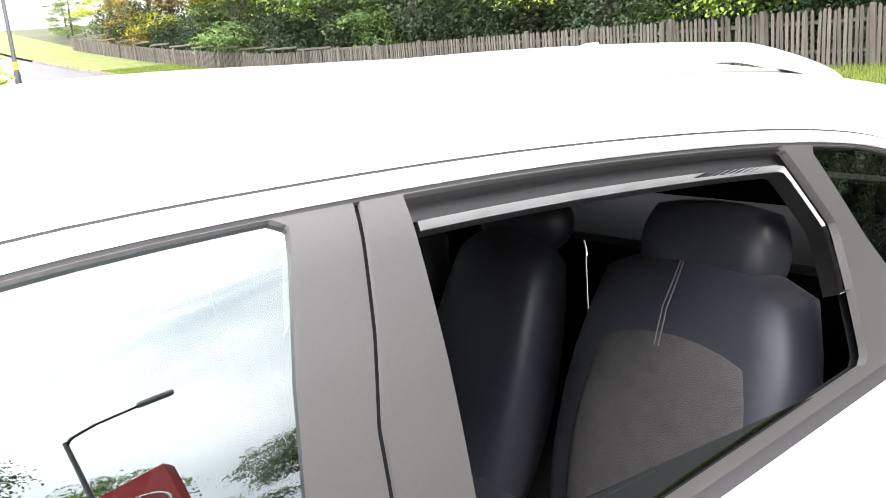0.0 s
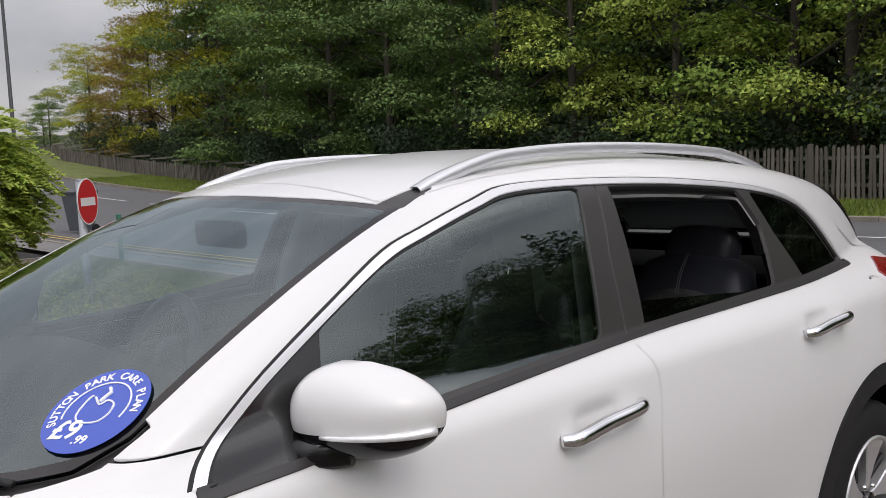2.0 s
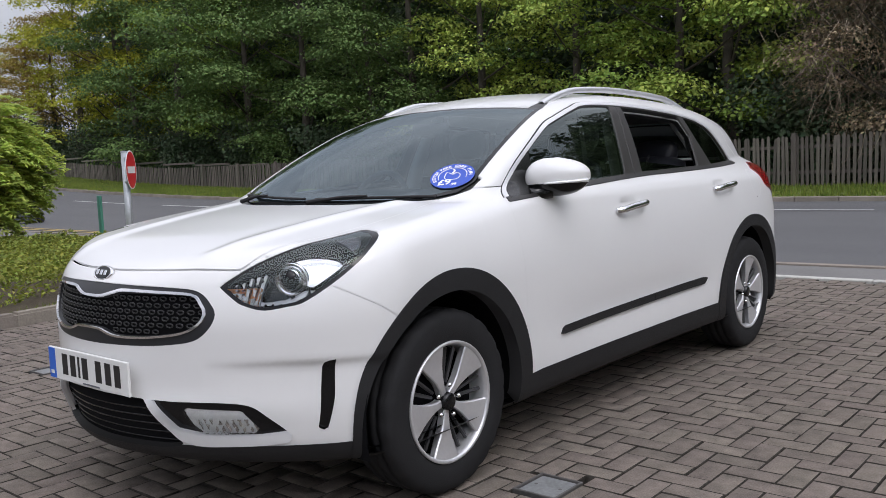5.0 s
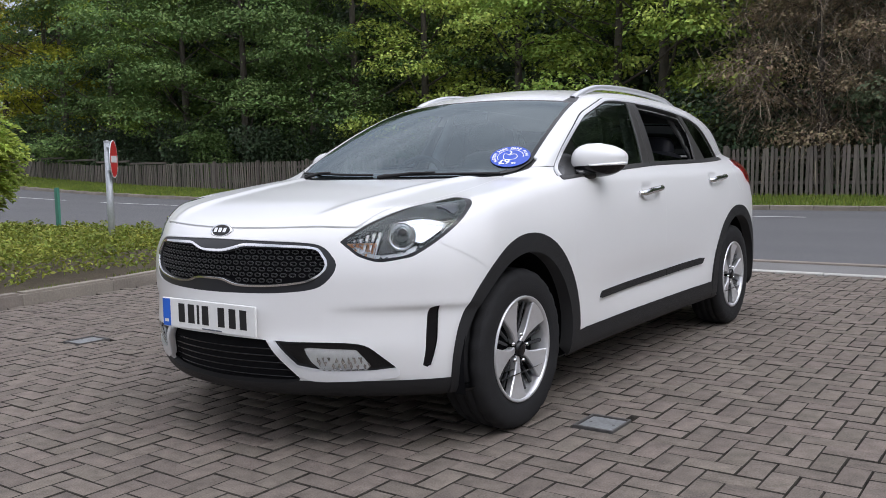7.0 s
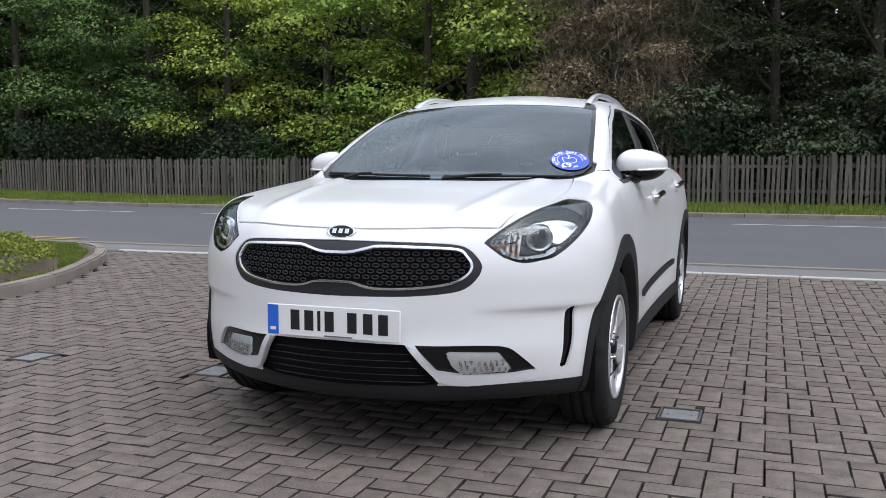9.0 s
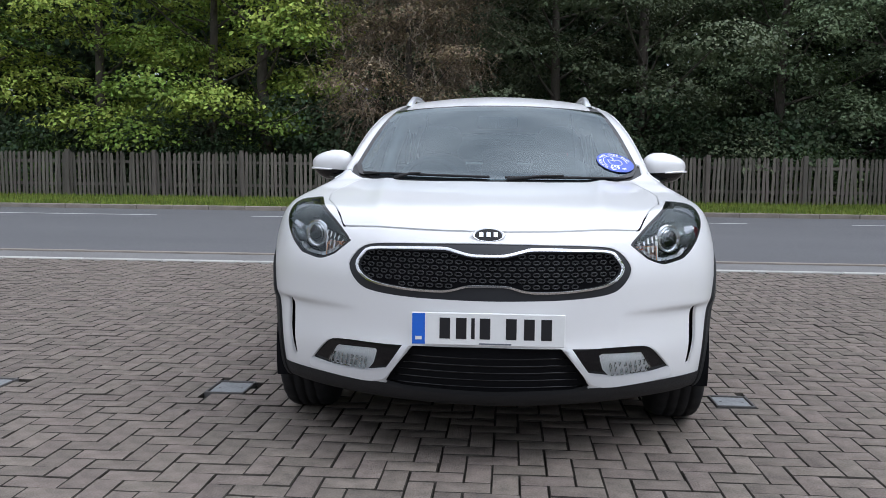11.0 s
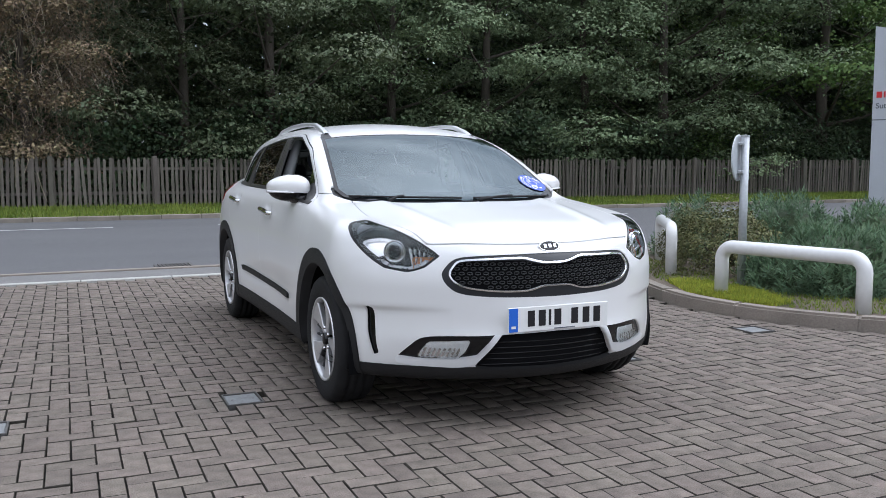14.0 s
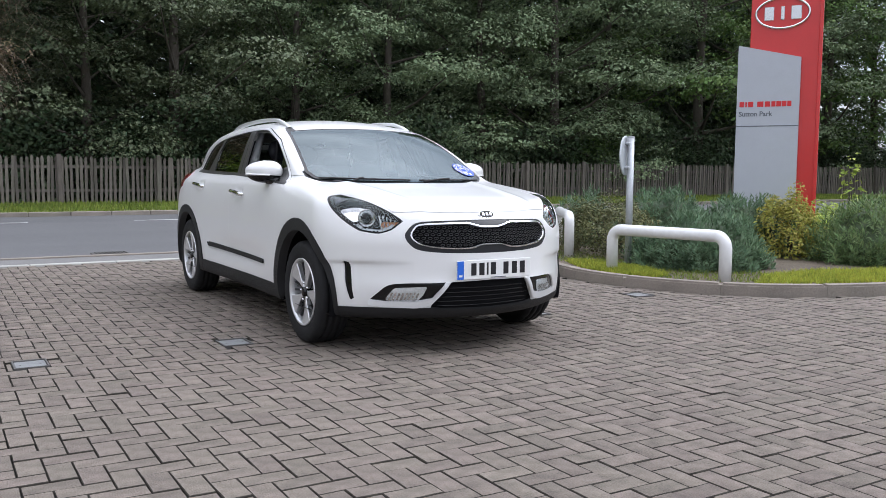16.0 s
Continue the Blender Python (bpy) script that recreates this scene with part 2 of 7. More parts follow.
M_PYLON_RED = mat("pylon_red", (0.6, 0.03, 0.03), 0.3, var=0.05, coat=0.3)
M_PYLON_GREY = mat("pylon_silver", (0.46, 0.48, 0.53), 0.4, metal=0.15, var=0.05)
M_TEXT_GREY = mat("lettering_grey", (0.12, 0.13, 0.15), 0.6, var=0.05)
M_BIN = mat("bin_plastic", (0.075, 0.085, 0.1), 0.55, var=0.15, scale=4)
M_LAMP_POST = mat("lamp_post_dark", (0.03, 0.032, 0.035), 0.5, var=0.2)
M_BAND = mat("yellow_band", (0.7, 0.42, 0.02), 0.6, var=0.1)
M_BRICK_WALL = mat("house_render", (0.55, 0.5, 0.43), 0.9, var=0.2, scale=1, fine=20)
M_TILE = mat("house_roof_tile", (0.2, 0.1, 0.07), 0.85, var=0.3, scale=1.5, fine=20)
M_DARK_PANE = mat("dark_window", (0.03, 0.035, 0.04), 0.1, var=0.1)

M_CARPAINT = mat("pearl_white_paint", (0.74, 0.737, 0.73), 0.30, var=0.015, scale=2, fine=500, coat=0.6, spec=0.4)
M_CLAD = mat("black_textured_plastic", (0.017, 0.017, 0.018), 0.55, var=0.15, scale=10, fine=300, bump=0.15, bump_scale=700, spec=0.32)
M_GLOSSBLK = mat("gloss_black_plastic", (0.006, 0.006, 0.007), 0.1, var=0.1, spec=0.4)
M_SATINBLK = mat("satin_black_trim", (0.022, 0.021, 0.021), 0.38, var=0.1, scale=8)
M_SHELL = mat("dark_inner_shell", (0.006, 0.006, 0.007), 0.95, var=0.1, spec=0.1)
M_CHROME = mat("chrome", (0.78, 0.78, 0.79), 0.08, metal=1.0, var=0.03)
M_SATINCHROME = mat("satin_chrome", (0.66, 0.67, 0.68), 0.25, metal=1.0, var=0.04)
M_TRIM = mat("bright_window_trim", (0.80, 0.80, 0.81), 0.34, metal=0.6, var=0.03)
M_SURROUND = mat("dark_grey_surround", (0.022, 0.023, 0.026), 0.4, var=0.1, scale=8, spec=0.35)
M_SAIL = mat("glossy_sail_plastic", (0.012, 0.012, 0.012), 0.1, var=0.1, spec=0.6)
M_FILM = mat("pillar_film", (0.040, 0.038, 0.036), 0.42, var=0.12, scale=8, fine=300)
M_SILVERTRIM = mat("silver_painted_trim", (0.70, 0.71, 0.73), 0.28, metal=0.5, var=0.03, coat=0.5)
M_BLADE = mat("bright_silver_paint", (0.80, 0.81, 0.82), 0.3, metal=0.15, var=0.03, coat=0.5)
M_RUBBER = mat("tyre_rubber", (0.017, 0.017, 0.018), 0.75, var=0.25, scale=8, fine=200, bump=0.2, bump_scale=250, spec=0.25)
M_ALLOY = mat("machined_alloy", (0.66, 0.66, 0.67), 0.32, metal=0.6, var=0.06, scale=20)
M_LAMPWHITE = mat("lamp_reflector", (0.9, 0.91, 0.92), 0.2, metal=0.35, var=0.1, scale=30)
M_AMBER = mat("amber_lens", (0.75, 0.36, 0.16), 0.25, var=0.15, scale=30)
M_TAILRED = mat("tail_lamp_red", (0.28, 0.01, 0.012), 0.1, var=0.1, coat=1.0)
M_PLATE = mat("plate_white", (0.78, 0.78, 0.76), 0.35, var=0.03)
M_PLATEBLUE = mat("plate_blue", (0.02, 0.13, 0.6), 0.35, var=0.05)
M_INK = mat("plate_black", (0.01, 0.01, 0.012), 0.4, var=0.05)
M_DASH = mat("dash_plastic", (0.026, 0.026, 0.029), 0.6, var=0.12, scale=20)
M_SEAT = mat("seat_leather", (0.034, 0.036, 0.046), 0.42, var=0.15, scale=12)
M_SEATCLOTH = mat("seat_woven_cloth", (0.060, 0.058, 0.058), 0.9, var=0.3, scale=40, fine=500, bump=0.4, bump_scale=600)
M_STITCH = mat("pale_stitching", (0.15, 0.15, 0.15), 0.8, var=0.1)
M_HEADLINER = mat("grey_headliner", (0.45, 0.45, 0.43), 0.95, var=0.08, scale=30)
M_PILLARTRIM = mat("grey_pillar_trim", (0.40, 0.41, 0.41), 0.8, var=0.06, scale=30)
M_BELTFAB = mat("belt_webbing", (0.06, 0.06, 0.065), 0.8, var=0.2)
M_STICKER = mat("sticker_blue", (0.012, 0.065, 0.46), 0.14, var=0.04, spec=0.8)
M_STICKERW = mat("sticker_white", (0.9, 0.9, 0.9), 0.5, var=0.03)
M_GLASS = glass_mat("green_tinted_glass", (0.34, 0.43, 0.41), 2.3)
M_WSGLASS = glass_mat("windscreen_glass", (0.36, 0.49, 0.54), 2.05, gloss=(0.84, 0.96, 1.0))
M_PRIVACY = glass_mat("privacy_glass", (0.06, 0.065, 0.065), 1.55)
M_LENS = glass_mat("lamp_lens", (0.93, 0.94, 0.95), 1.5)
M_LAMPGREY = mat("lamp_grey_panel", (0.13, 0.13, 0.15), 0.3, metal=0.3, var=0.08)


# ---------------------------------------------------------------- mesh helpers
def part(name, bm, material, parent=None, label="", smooth=False):
    me = bpy.data.meshes.new(name)
    bm.to_mesh(me)
    bm.free()
    return mesh_part(name, me, material, parent, label, smooth)


def mesh_part(name, me, material, parent=None, label="", smooth=False):
    me.materials.append(material)
    if smooth:
        me.shade_smooth()
    ob = new(name, me)
    ob.parent = parent
    if label:
        ob["label"] = label
    return ob


def from_arrays(name, verts, faces, material, parent=None, label="", smooth=False):
    me = bpy.data.meshes.new(name)
    me.from_pydata([tuple(v) for v in np.asarray(verts, float)], [], [tuple(int(i) for i in f) for f in faces])
    me.update()
    return mesh_part(name, me, material, parent, label, smooth)


def fast_polys(name, verts, quads, material, parent=None, label=""):
    """Many equal-sided faces at once: verts n x 3, quads m x k."""
    verts, quads = np.asarray(verts, np.float32), np.asarray(quads, np.int32)
    me = bpy.data.meshes.new(name)
    k = quads.shape[1]
    me.vertices.add(len(verts))
    me.vertices.foreach_set("co", verts.ravel())
    me.loops.add(quads.size)
    me.loops.foreach_set("vertex_index", quads.ravel())
    me.polygons.add(len(quads))
    me.polygons.foreach_set("loop_start", np.arange(0, quads.size, k, dtype=np.int32))
    me.polygons.foreach_set("loop_total", np.full(len(quads), k, np.int32))
    me.update(calc_edges=True)
    return mesh_part(name, me, material, parent, label)


def empty(name, at=(0, 0, 0), turn=0.0, label="", category="", group="", kind=""):
    ob = new(name)
    ob.matrix_basis = pose(*at, 0, 0, turn)
    return tagged(ob, label, category, group, kind)


def box_bm(size, at=(0, 0, 0), bevel=0.0, segs=2, bm=None):
    bm = bm or bmesh.new()
    r = bmesh.ops.create_cube(bm, size=1.0, matrix=Matrix.Translation(at) @ Matrix.Diagonal((*size, 1)))
    if bevel:
        es = list({e for v in r["verts"] for e in v.link_edges})
        bmesh.ops.bevel(bm, geom=es, offset=bevel, segments=segs, affect="EDGES", profile=0.5)
    return bm


def tube_bm(points, radii, sides=10, cap=True, bm=None):
    """A tube along points with a radius at each."""
    bm = bm or bmesh.new()
    pts = [Vector(p) for p in points]
    if not hasattr(radii, "__len__"):
        radii = [radii] * len(pts)
    rings, ref = [], None
    for i, p in enumerate(pts):
        d = (pts[min(i + 1, len(pts) - 1)] - pts[max(i - 1, 0)]).normalized()
        if ref is None:
            ref = d.orthogonal().normalized()
        ref = (ref - d * ref.dot(d)).normalized()
        side = d.cross(ref)
        rings.append([bm.verts.new(p + (ref * math.cos(a) + side * math.sin(a)) * radii[i]) for a in (2 * math.pi * k / sides for k in range(sides))])
    for a, b in zip(rings, rings[1:]):
        for k in range(sides):
            bm.faces.new((a[k], a[(k + 1) % sides], b[(k + 1) % sides], b[k]))
    if cap:
        bm.faces.new(rings[0][::-1])
        bm.faces.new(rings[-1])
    return bm


def lathe_bm(profile, sides=32, bm=None, axis="z", at=(0, 0, 0)):
    """profile: (radius, height) pairs, turned about an axis."""
    bm = bm or bmesh.new()
    at = Vector(at)
    rings = []
    for r, h in profile:
        ring = []
        for k in range(sides):
            a = 2 * math.pi * k / sides
            c, s = r * math.cos(a), r * math.sin(a)
            ring.append(bm.verts.new(at + Vector({"z": (c, s, h), "x": (h, c, s), "y": (c, h, s)}[axis])))
        rings.append(ring)
    for a, b in zip(rings, rings[1:]):
        for k in range(sides):
            bm.faces.new((a[k], a[(k + 1) % sides], b[(k + 1) % sides], b[k]))
    return bm


def prism_bm(outline, lo, hi, axis="z", bm=None):
    """A flat outline, drawn out from lo to hi along an axis."""
    bm = bm or bmesh.new()
    at = {"z": lambda a, b, h: (a, b, h), "y": lambda a, b, h: (a, h, b), "x": lambda a, b, h: (h, a, b)}[axis]
    low, high = [[bm.verts.new(at(a, b, h)) for a, b in outline] for h in (lo, hi)]
    n = len(outline)
    bm.faces.new(low[::-1])
    bm.faces.new(high)
    for k in range(n):
        bm.faces.new((low[k], low[(k + 1) % n], high[(k + 1) % n], high[k]))
    bmesh.ops.recalc_face_normals(bm, faces=bm.faces)
    return bm


def catmull(points, steps=6, closed=False):
    """A smooth line through 2D or 3D points."""
    p = [np.array(q, float) for q in points]
    n = len(p)
    out = []
    for i in range(n if closed else n - 1):
        if closed:
            a, b, c, d = p[(i - 1) % n], p[i], p[(i + 1) % n], p[(i + 2) % n]
        else:
            a, b, c, d = p[max(i - 1, 0)], p[i], p[i + 1], p[min(i + 2, n - 1)]
        for k in range(steps):
            t = k / steps
            out.append(0.5 * (2 * b + (c - a) * t + (2 * a - 5 * b + 4 * c - d) * t * t + (3 * b - a - 3 * c + d) * t**3))
    if not closed:
        out.append(p[-1])
    return [tuple(float(v) for v in q) for q in out]


def inside(poly, x, y):
    """Whether points lie in a polygon."""
    poly = np.asarray(poly, float)
    x, y = np.asarray(x, float), np.asarray(y, float)
    hit = np.zeros(np.broadcast(x, y).shape, bool)
    for (ax, ay), (bx, by) in zip(poly, np.roll(poly, -1, 0)):
        cross = (ay > y) != (by > y)
        with np.errstate(divide="ignore", invalid="ignore"):
            hit ^= cross & (x < (bx - ax) * (y - ay) / (by - ay if by != ay else 1e-12) + ax)
    return hit


def signed(poly, x, y):
    """Distance to a polygon's edge, negative inside."""
    poly = np.asarray(poly, float)
    best = np.full(np.broadcast(x, y).shape, 1e9)
    for a, b in zip(poly, np.roll(poly, -1, 0)):
        e = b - a
        t = np.clip(((x - a[0]) * e[0] + (y - a[1]) * e[1]) / (e @ e + 1e-12), 0, 1)
        best = np.minimum(best, np.hypot(x - a[0] - t * e[0], y - a[1] - t * e[1]))
    return np.where(inside(poly, x, y), -best, best)


# ---------------------------------------------------------------- ground, road and verges
def rise(x):
    """The road climbs gently towards the west."""
    return 0.0011 * np.clip(np.asarray(x, float) + 13.0, -70.0, 0.0) ** 2


def strip(name, xs, edges, material, label, category, z=0.0):
    """A sheet along x between lines of y; edges: (y, height) pairs."""
    xs = np.asarray(xs, float)
    v = [(x, y, float(rise(x)) + h + z) for y, h in edges for x in xs]
    n = len(xs)
    f = [(r * n + i, r * n + i + 1, (r + 1) * n + i + 1, (r + 1) * n + i) for r in range(len(edges) - 1) for i in range(n - 1)]
    ob = from_arrays(name, v, f, material)
    return tagged(ob, label, category, kind="structure")


LONG = [-120, -100, -85, -70, -60, -50, -44, -38, -33, -28, -24, -20, -17, -15, -13, -10, 0, 10, 20, 40, 70, 120]
strip("ground", [-900, -400, -200] + LONG + [200, 400, 900], [(-900, -0.16), (-60, -0.16), (3, -0.16), (20.5, -0.1), (60, 0.4), (900, 0.4)],
      M_GROUND, "dark woodland earth reaching to the horizon", "ground")
strip("road", LONG, [(5.22, -0.03), (8, 0.01), (10.5, 0.03), (13, 0.01), (15.74, -0.03)], M_ASPHALT, "worn grey asphalt road beside the paved forecourt", "road")
strip("pavement", LONG, [(4.26, -0.008), (5.1, -0.014)], M_FOOTWAY, "pale grey asphalt footway between forecourt and road", "pavement")
strip("verge", LONG, [(15.86, 0.06), (16.6, 0.08), (18.4, 0.1), (20.6, 0.12)], M_GRASS_SOIL, "green mown grass verge in front of the fence", "verge")
strip("kerb_channel", LONG, [(5.1, -0.012), (5.102, 0.002), (5.218, 0.002), (5.222, -0.03)], M_KERB, "flush concrete kerb along the road edge", "kerb")


def dashes(name, y0, y1, x0, x1, material, label):
    xs = np.linspace(x0, x1, 5)
    v = [(x, y, float(rise(x)) + 0.026) for y in (y0, y1) for x in xs]
    f = [(i, i + 1, 6 + i, 5 + i) for i in range(4)]
    return tagged(from_arrays(name, v, f, material), label, "road marking", "road markings", "structure")


for k in range(-9, 8):
    x0 = 0.78 + 6 * k
    dashes("road_marking", 12.34, 12.45, x0, x0 + 4.0, M_LINE, "long white dash painted on the asphalt road")
for y0 in (5.5, 5.72):
    for k in range(8):
        x0 = -8.5 - 5.5 * k
        dashes("road_marking", y0, y0 + 0.07, x0 - 5.5, x0, M_YELLOW, "faded yellow parking line beside the kerb").location.z = -0.035

# far kerb, stone by stone
kerb_far = empty("kerb_far", label="low concrete kerb of long stones before the verge", category="kerb", kind="structure")
kerb_me = None
for k in range(-62, 40):
    x0 = k * 0.915
    if kerb_me is None:
        bm = box_bm((0.905, 0.12, 0.2), (0.4575, 0, 0), 0.015, 1)
        ob = part("kerb_stone", bm, M_KERB, kerb_far)
        kerb_me = ob.data
    else:
        ob = new("kerb_stone", kerb_me)
        ob.parent = kerb_far
    ob.location = (x0, 15.8, float(rise(x0)) - 0.025)

# white concrete edging between the blocks and the footway
edging = empty("kerb_edging", label="pale concrete edging strip flush with the blocks", category="kerb", kind="structure")
edge_me = None
for k in range(-7, 6):
    if edge_me is None:
        ob = part("kerb_stone", box_bm((0.905, 0.09, 0.16), (0.4575, 0, -0.07), 0.008, 1), mat("pale_edging", (0.42, 0.41, 0.38), 0.85, var=0.2, scale=3, fine=60, rnd="object", rnd_amount=0.1), edging)
        edge_me = ob.data
    else:
        ob = new("kerb_stone", edge_me)
        ob.parent = edging
    ob.location = (k * 0.915 - 0.1, 4.2, 0.002)

# ---------------------------------------------------------------- planted islands
ISLE_W = catmull([(-4.0, -3.4), (-4.15, -1.6), (-4.3, -0.3), (-4.6, 1.1), (-5.25, 2.3), (-5.95, 3.3), (-6.8, 4.0), (-8.0, 4.15)], 5) + [(-13.5, 4.15), (-13.5, -9.5), (-4.6, -9.5), (-4.1, -6.5)]
ISLE_E = catmull([(5.6, 4.02), (4.75, 3.72), (4.05, 3.1), (3.6, 2.45), (3.1, 1.5), (2.78, 0.5), (2.8, -0.2), (3.02, -0.8), (3.5, -1.38), (4.5, -1.8), (6.5, -2.1)], 5) + [(13.0, -2.4), (13.0, 4.02)]


def island(name, line, material, label):
    """A raised bed with a kerb of single stones round it."""
    line = [np.array(p) for p in line]
    ob = tagged(part(name, prism_bm([tuple(p) for p in line], -0.05, 0.085), material), label, "planting bed", kind="structure")
    base = empty(name + "_kerb", label="weathered concrete kerb stones round the planting bed", category="kerb", kind="structure")
    area = sum(a[0] * b[1] - b[0] * a[1] for a, b in zip(line, line[1:] + line[:1]))
    sgn = 1 if area > 0 else -1
    pts = np.array(line + line[:1])
    run = np.concatenate([[0], np.cumsum(np.linalg.norm(np.diff(pts, axis=0), axis=1))])
    at = lambda u: np.stack([np.interp(u, run, pts[:, 0]), np.interp(u, run, pts[:, 1])], -1)
    n = int(run[-1] / 0.915)
    for k in range(n):
        u = np.linspace(run[-1] * k / n + 0.0015, run[-1] * (k + 1) / n - 0.0015, 5)
        c = at(u)
        d = at(np.minimum(u + 0.06, run[-1])) - at(np.maximum(u - 0.06, 0))
        d /= np.linalg.norm(d, axis=1, keepdims=True)
        out = np.stack([d[:, 1], -d[:, 0]], 1) * sgn
        q = list(c + out * 0.02) + list((c - out * 0.11)[::-1])
        bm = prism_bm([tuple(p) for p in q], -0.05, 0.105)
        top = [e for e in bm.edges if all(v.co.z > 0.1 for v in e.verts)]
        bmesh.ops.bevel(bm, geom=top, offset=0.018, segments=2, affect="EDGES")
        part("kerb_stone", bm, M_KERB, base)
    return ob


island("planting_bed_west", ISLE_W, M_SOIL, "raised bed of grass and low hedge by the entrance")
island("planting_bed_east", ISLE_E, M_SOIL, "raised bed with mossy grass and rounded shrubs")

# ---------------------------------------------------------------- pale fence
FENCE_Y, FENCE_TOP = 20.0, 1.44
fence = empty("paling_fence", label="long weathered grey-brown wooden paling fence behind the verge", category="fence")


def pale_bm(h):
    w, t = 0.039, 0.011
    return prism_bm([(-w, 0), (w, 0), (w, h - 0.045), (w * 0.35, h), (-w * 0.35, h), (-w, h - 0.045)], -t, t, "y")


def fence_base(x):
    return float(rise(x)) + 0.1


rng = np.random.default_rng(5)
pale_sets = [part("pale", pale_bm(1.30 + 0.02 * k), M_PALE, fence).data for k in range(3)]
for ob in list(fence.children):
    bpy.data.objects.remove(ob)
rest_v, rest_f = [], []
for k, x in enumerate(np.arange(-62, 46, 0.127)):
    x += rng.uniform(-0.012, 0.012)
    top = max(FENCE_TOP, fence_base(x) + 0.85)
    lean = rng.normal(0, 1.2)
    if -23.5 < x < 20 and k % 1 == 0 and (-18 < x < 19):
        ob = new("pale", pale_sets[k % 3])
        ob.parent = fence
        ob.matrix_basis = pose(x, FENCE_Y - 0.02, top - 1.32 + rng.uniform(-0.02, 0.02), rng.normal(0, 0.6), lean, 0)
    else:
        i = len(rest_v)
        h0 = fence_base(x) - 0.05
        for yy in (-0.011, 0.011):
            for a, b in ((-0.039, h0), (0.039, h0), (0.039, top - 0.045), (0.014, top), (-0.014, top), (-0.039, top - 0.045)):
                rest_v.append((x + a + math.sin(radians(lean)) * (b - h0), FENCE_Y - 0.02 + yy, b))
        rest_f += [tuple(i + j for j in range(6)), tuple(i + 11 - j for j in range(6))]
        rest_f += [(i + j, i + 6 + j, i + 6 + (j + 1) % 6, i + (j + 1) % 6) for j in range(6)]
tagged(from_arrays("pale_run", rest_v, rest_f, M_PALE_I, fence), kind="stuff")
post_me = None
for k in range(-23, 17):
    x = 2.68 * k + 0.3
    if post_me is None:
        ob = part("post", box_bm((0.125, 0.11, 1.75), (0, 0, 0.6), 0.014, 1), M_PALE, fence)
        post_me = ob.data
    else:
        ob = new("post", post_me)
        ob.parent = fence
    ob.matrix_basis = pose(x, FENCE_Y - 0.06, max(FENCE_TOP, fence_base(x) + 0.85) - 1.41, 0, rng.normal(0, 0.8), 0)
for h in (0.38, 1.05):
    xs = np.arange(-62, 46, 2.68)
    for x in xs:
        b = box_bm((2.66, 0.045, 0.085), (x + 1.34, FENCE_Y + 0.03, h + float(rise(x + 1.3)) + 0.1), 0.006, 1)
        part("rail", b, M_PALE, fence)


# ---------------------------------------------------------------- trees
def leaf_quads(centres, normals, size, rng_, aspect=0.62, fold=0.18):
    """A folded diamond leaf at each centre; returns verts and quads."""
    n = len(centres)
    nrm = normals / np.maximum(np.linalg.norm(normals, axis=1, keepdims=True), 1e-6)
    t = rng_.normal(size=(n, 3))
    t -= nrm * (t * nrm).sum(1, keepdims=True)
    t /= np.maximum(np.linalg.norm(t, axis=1, keepdims=True), 1e-6)
    s = np.cross(nrm, t)
    sz = (size * rng_.uniform(0.6, 1.3, n))[:, None]
    lift = nrm * sz * fold
    v = np.stack([centres - t * sz * 0.5, centres + s * sz * aspect * 0.5 + lift, centres + t * sz * 0.5, centres - s * sz * aspect * 0.5 + lift], 1)
    return v.reshape(-1, 3), np.arange(4 * n).reshape(-1, 4)


def crown_arrays(seed, lobes, per_lobe, leaf, height, spread, low, clump=0.62, per_clump=30, droop=0.35):
    """Leaves in flat sprays on lobes round a trunk. Returns verts, quads, and the lobes' centres."""
    r = np.random.default_rng(seed)
    cen, nor, mids = [], [], []
    for k in range(lobes):
        f = (k + 0.5) / lobes
        z = low + (height - low) * f ** 0.9
        w = spread * (0.55 + 0.75 * math.sin(math.pi * min(1, 0.18 + 0.8 * f))) * (1.0 if f < 0.75 else 0.75)
        a = k * 2.4 + r.uniform(-0.5, 0.5)
        d = w * r.uniform(0.35, 0.95)
        mid = np.array((d * math.cos(a), d * math.sin(a), z + r.uniform(-0.4, 0.4)))
        rad = np.array((r.uniform(0.8, 1.35), r.uniform(0.8, 1.35), r.uniform(0.5, 0.85))) * spread * 0.42
        mids.append(mid)
        u = r.normal(size=(per_lobe, 3))
        u[:, 2] = np.abs(u[:, 2]) * 0.9 - 0.25
        u /= np.linalg.norm(u, axis=1, keepdims=True)
        c = mid + u * rad * r.uniform(0.72, 1.08, (per_lobe, 1))
        off = r.normal(size=(per_lobe, per_clump, 3)) * np.array((clump, clump, clump * 0.16)) * 0.6
        dist = np.hypot(off[..., 0], off[..., 1])
        off[..., 2] -= droop * dist
        pts = (c[:, None] + off).reshape(-1, 3)
        nn = np.repeat(u * 0.7 + np.array((0, 0, 0.8)), per_clump, 0) + r.normal(size=(len(pts), 3)) * 0.5
        cen.append(pts)
        nor.append(nn)
    cen, nor = np.concatenate(cen), np.concatenate(nor)
    v, q = leaf_quads(cen, nor, leaf, r)
    return v, q, mids


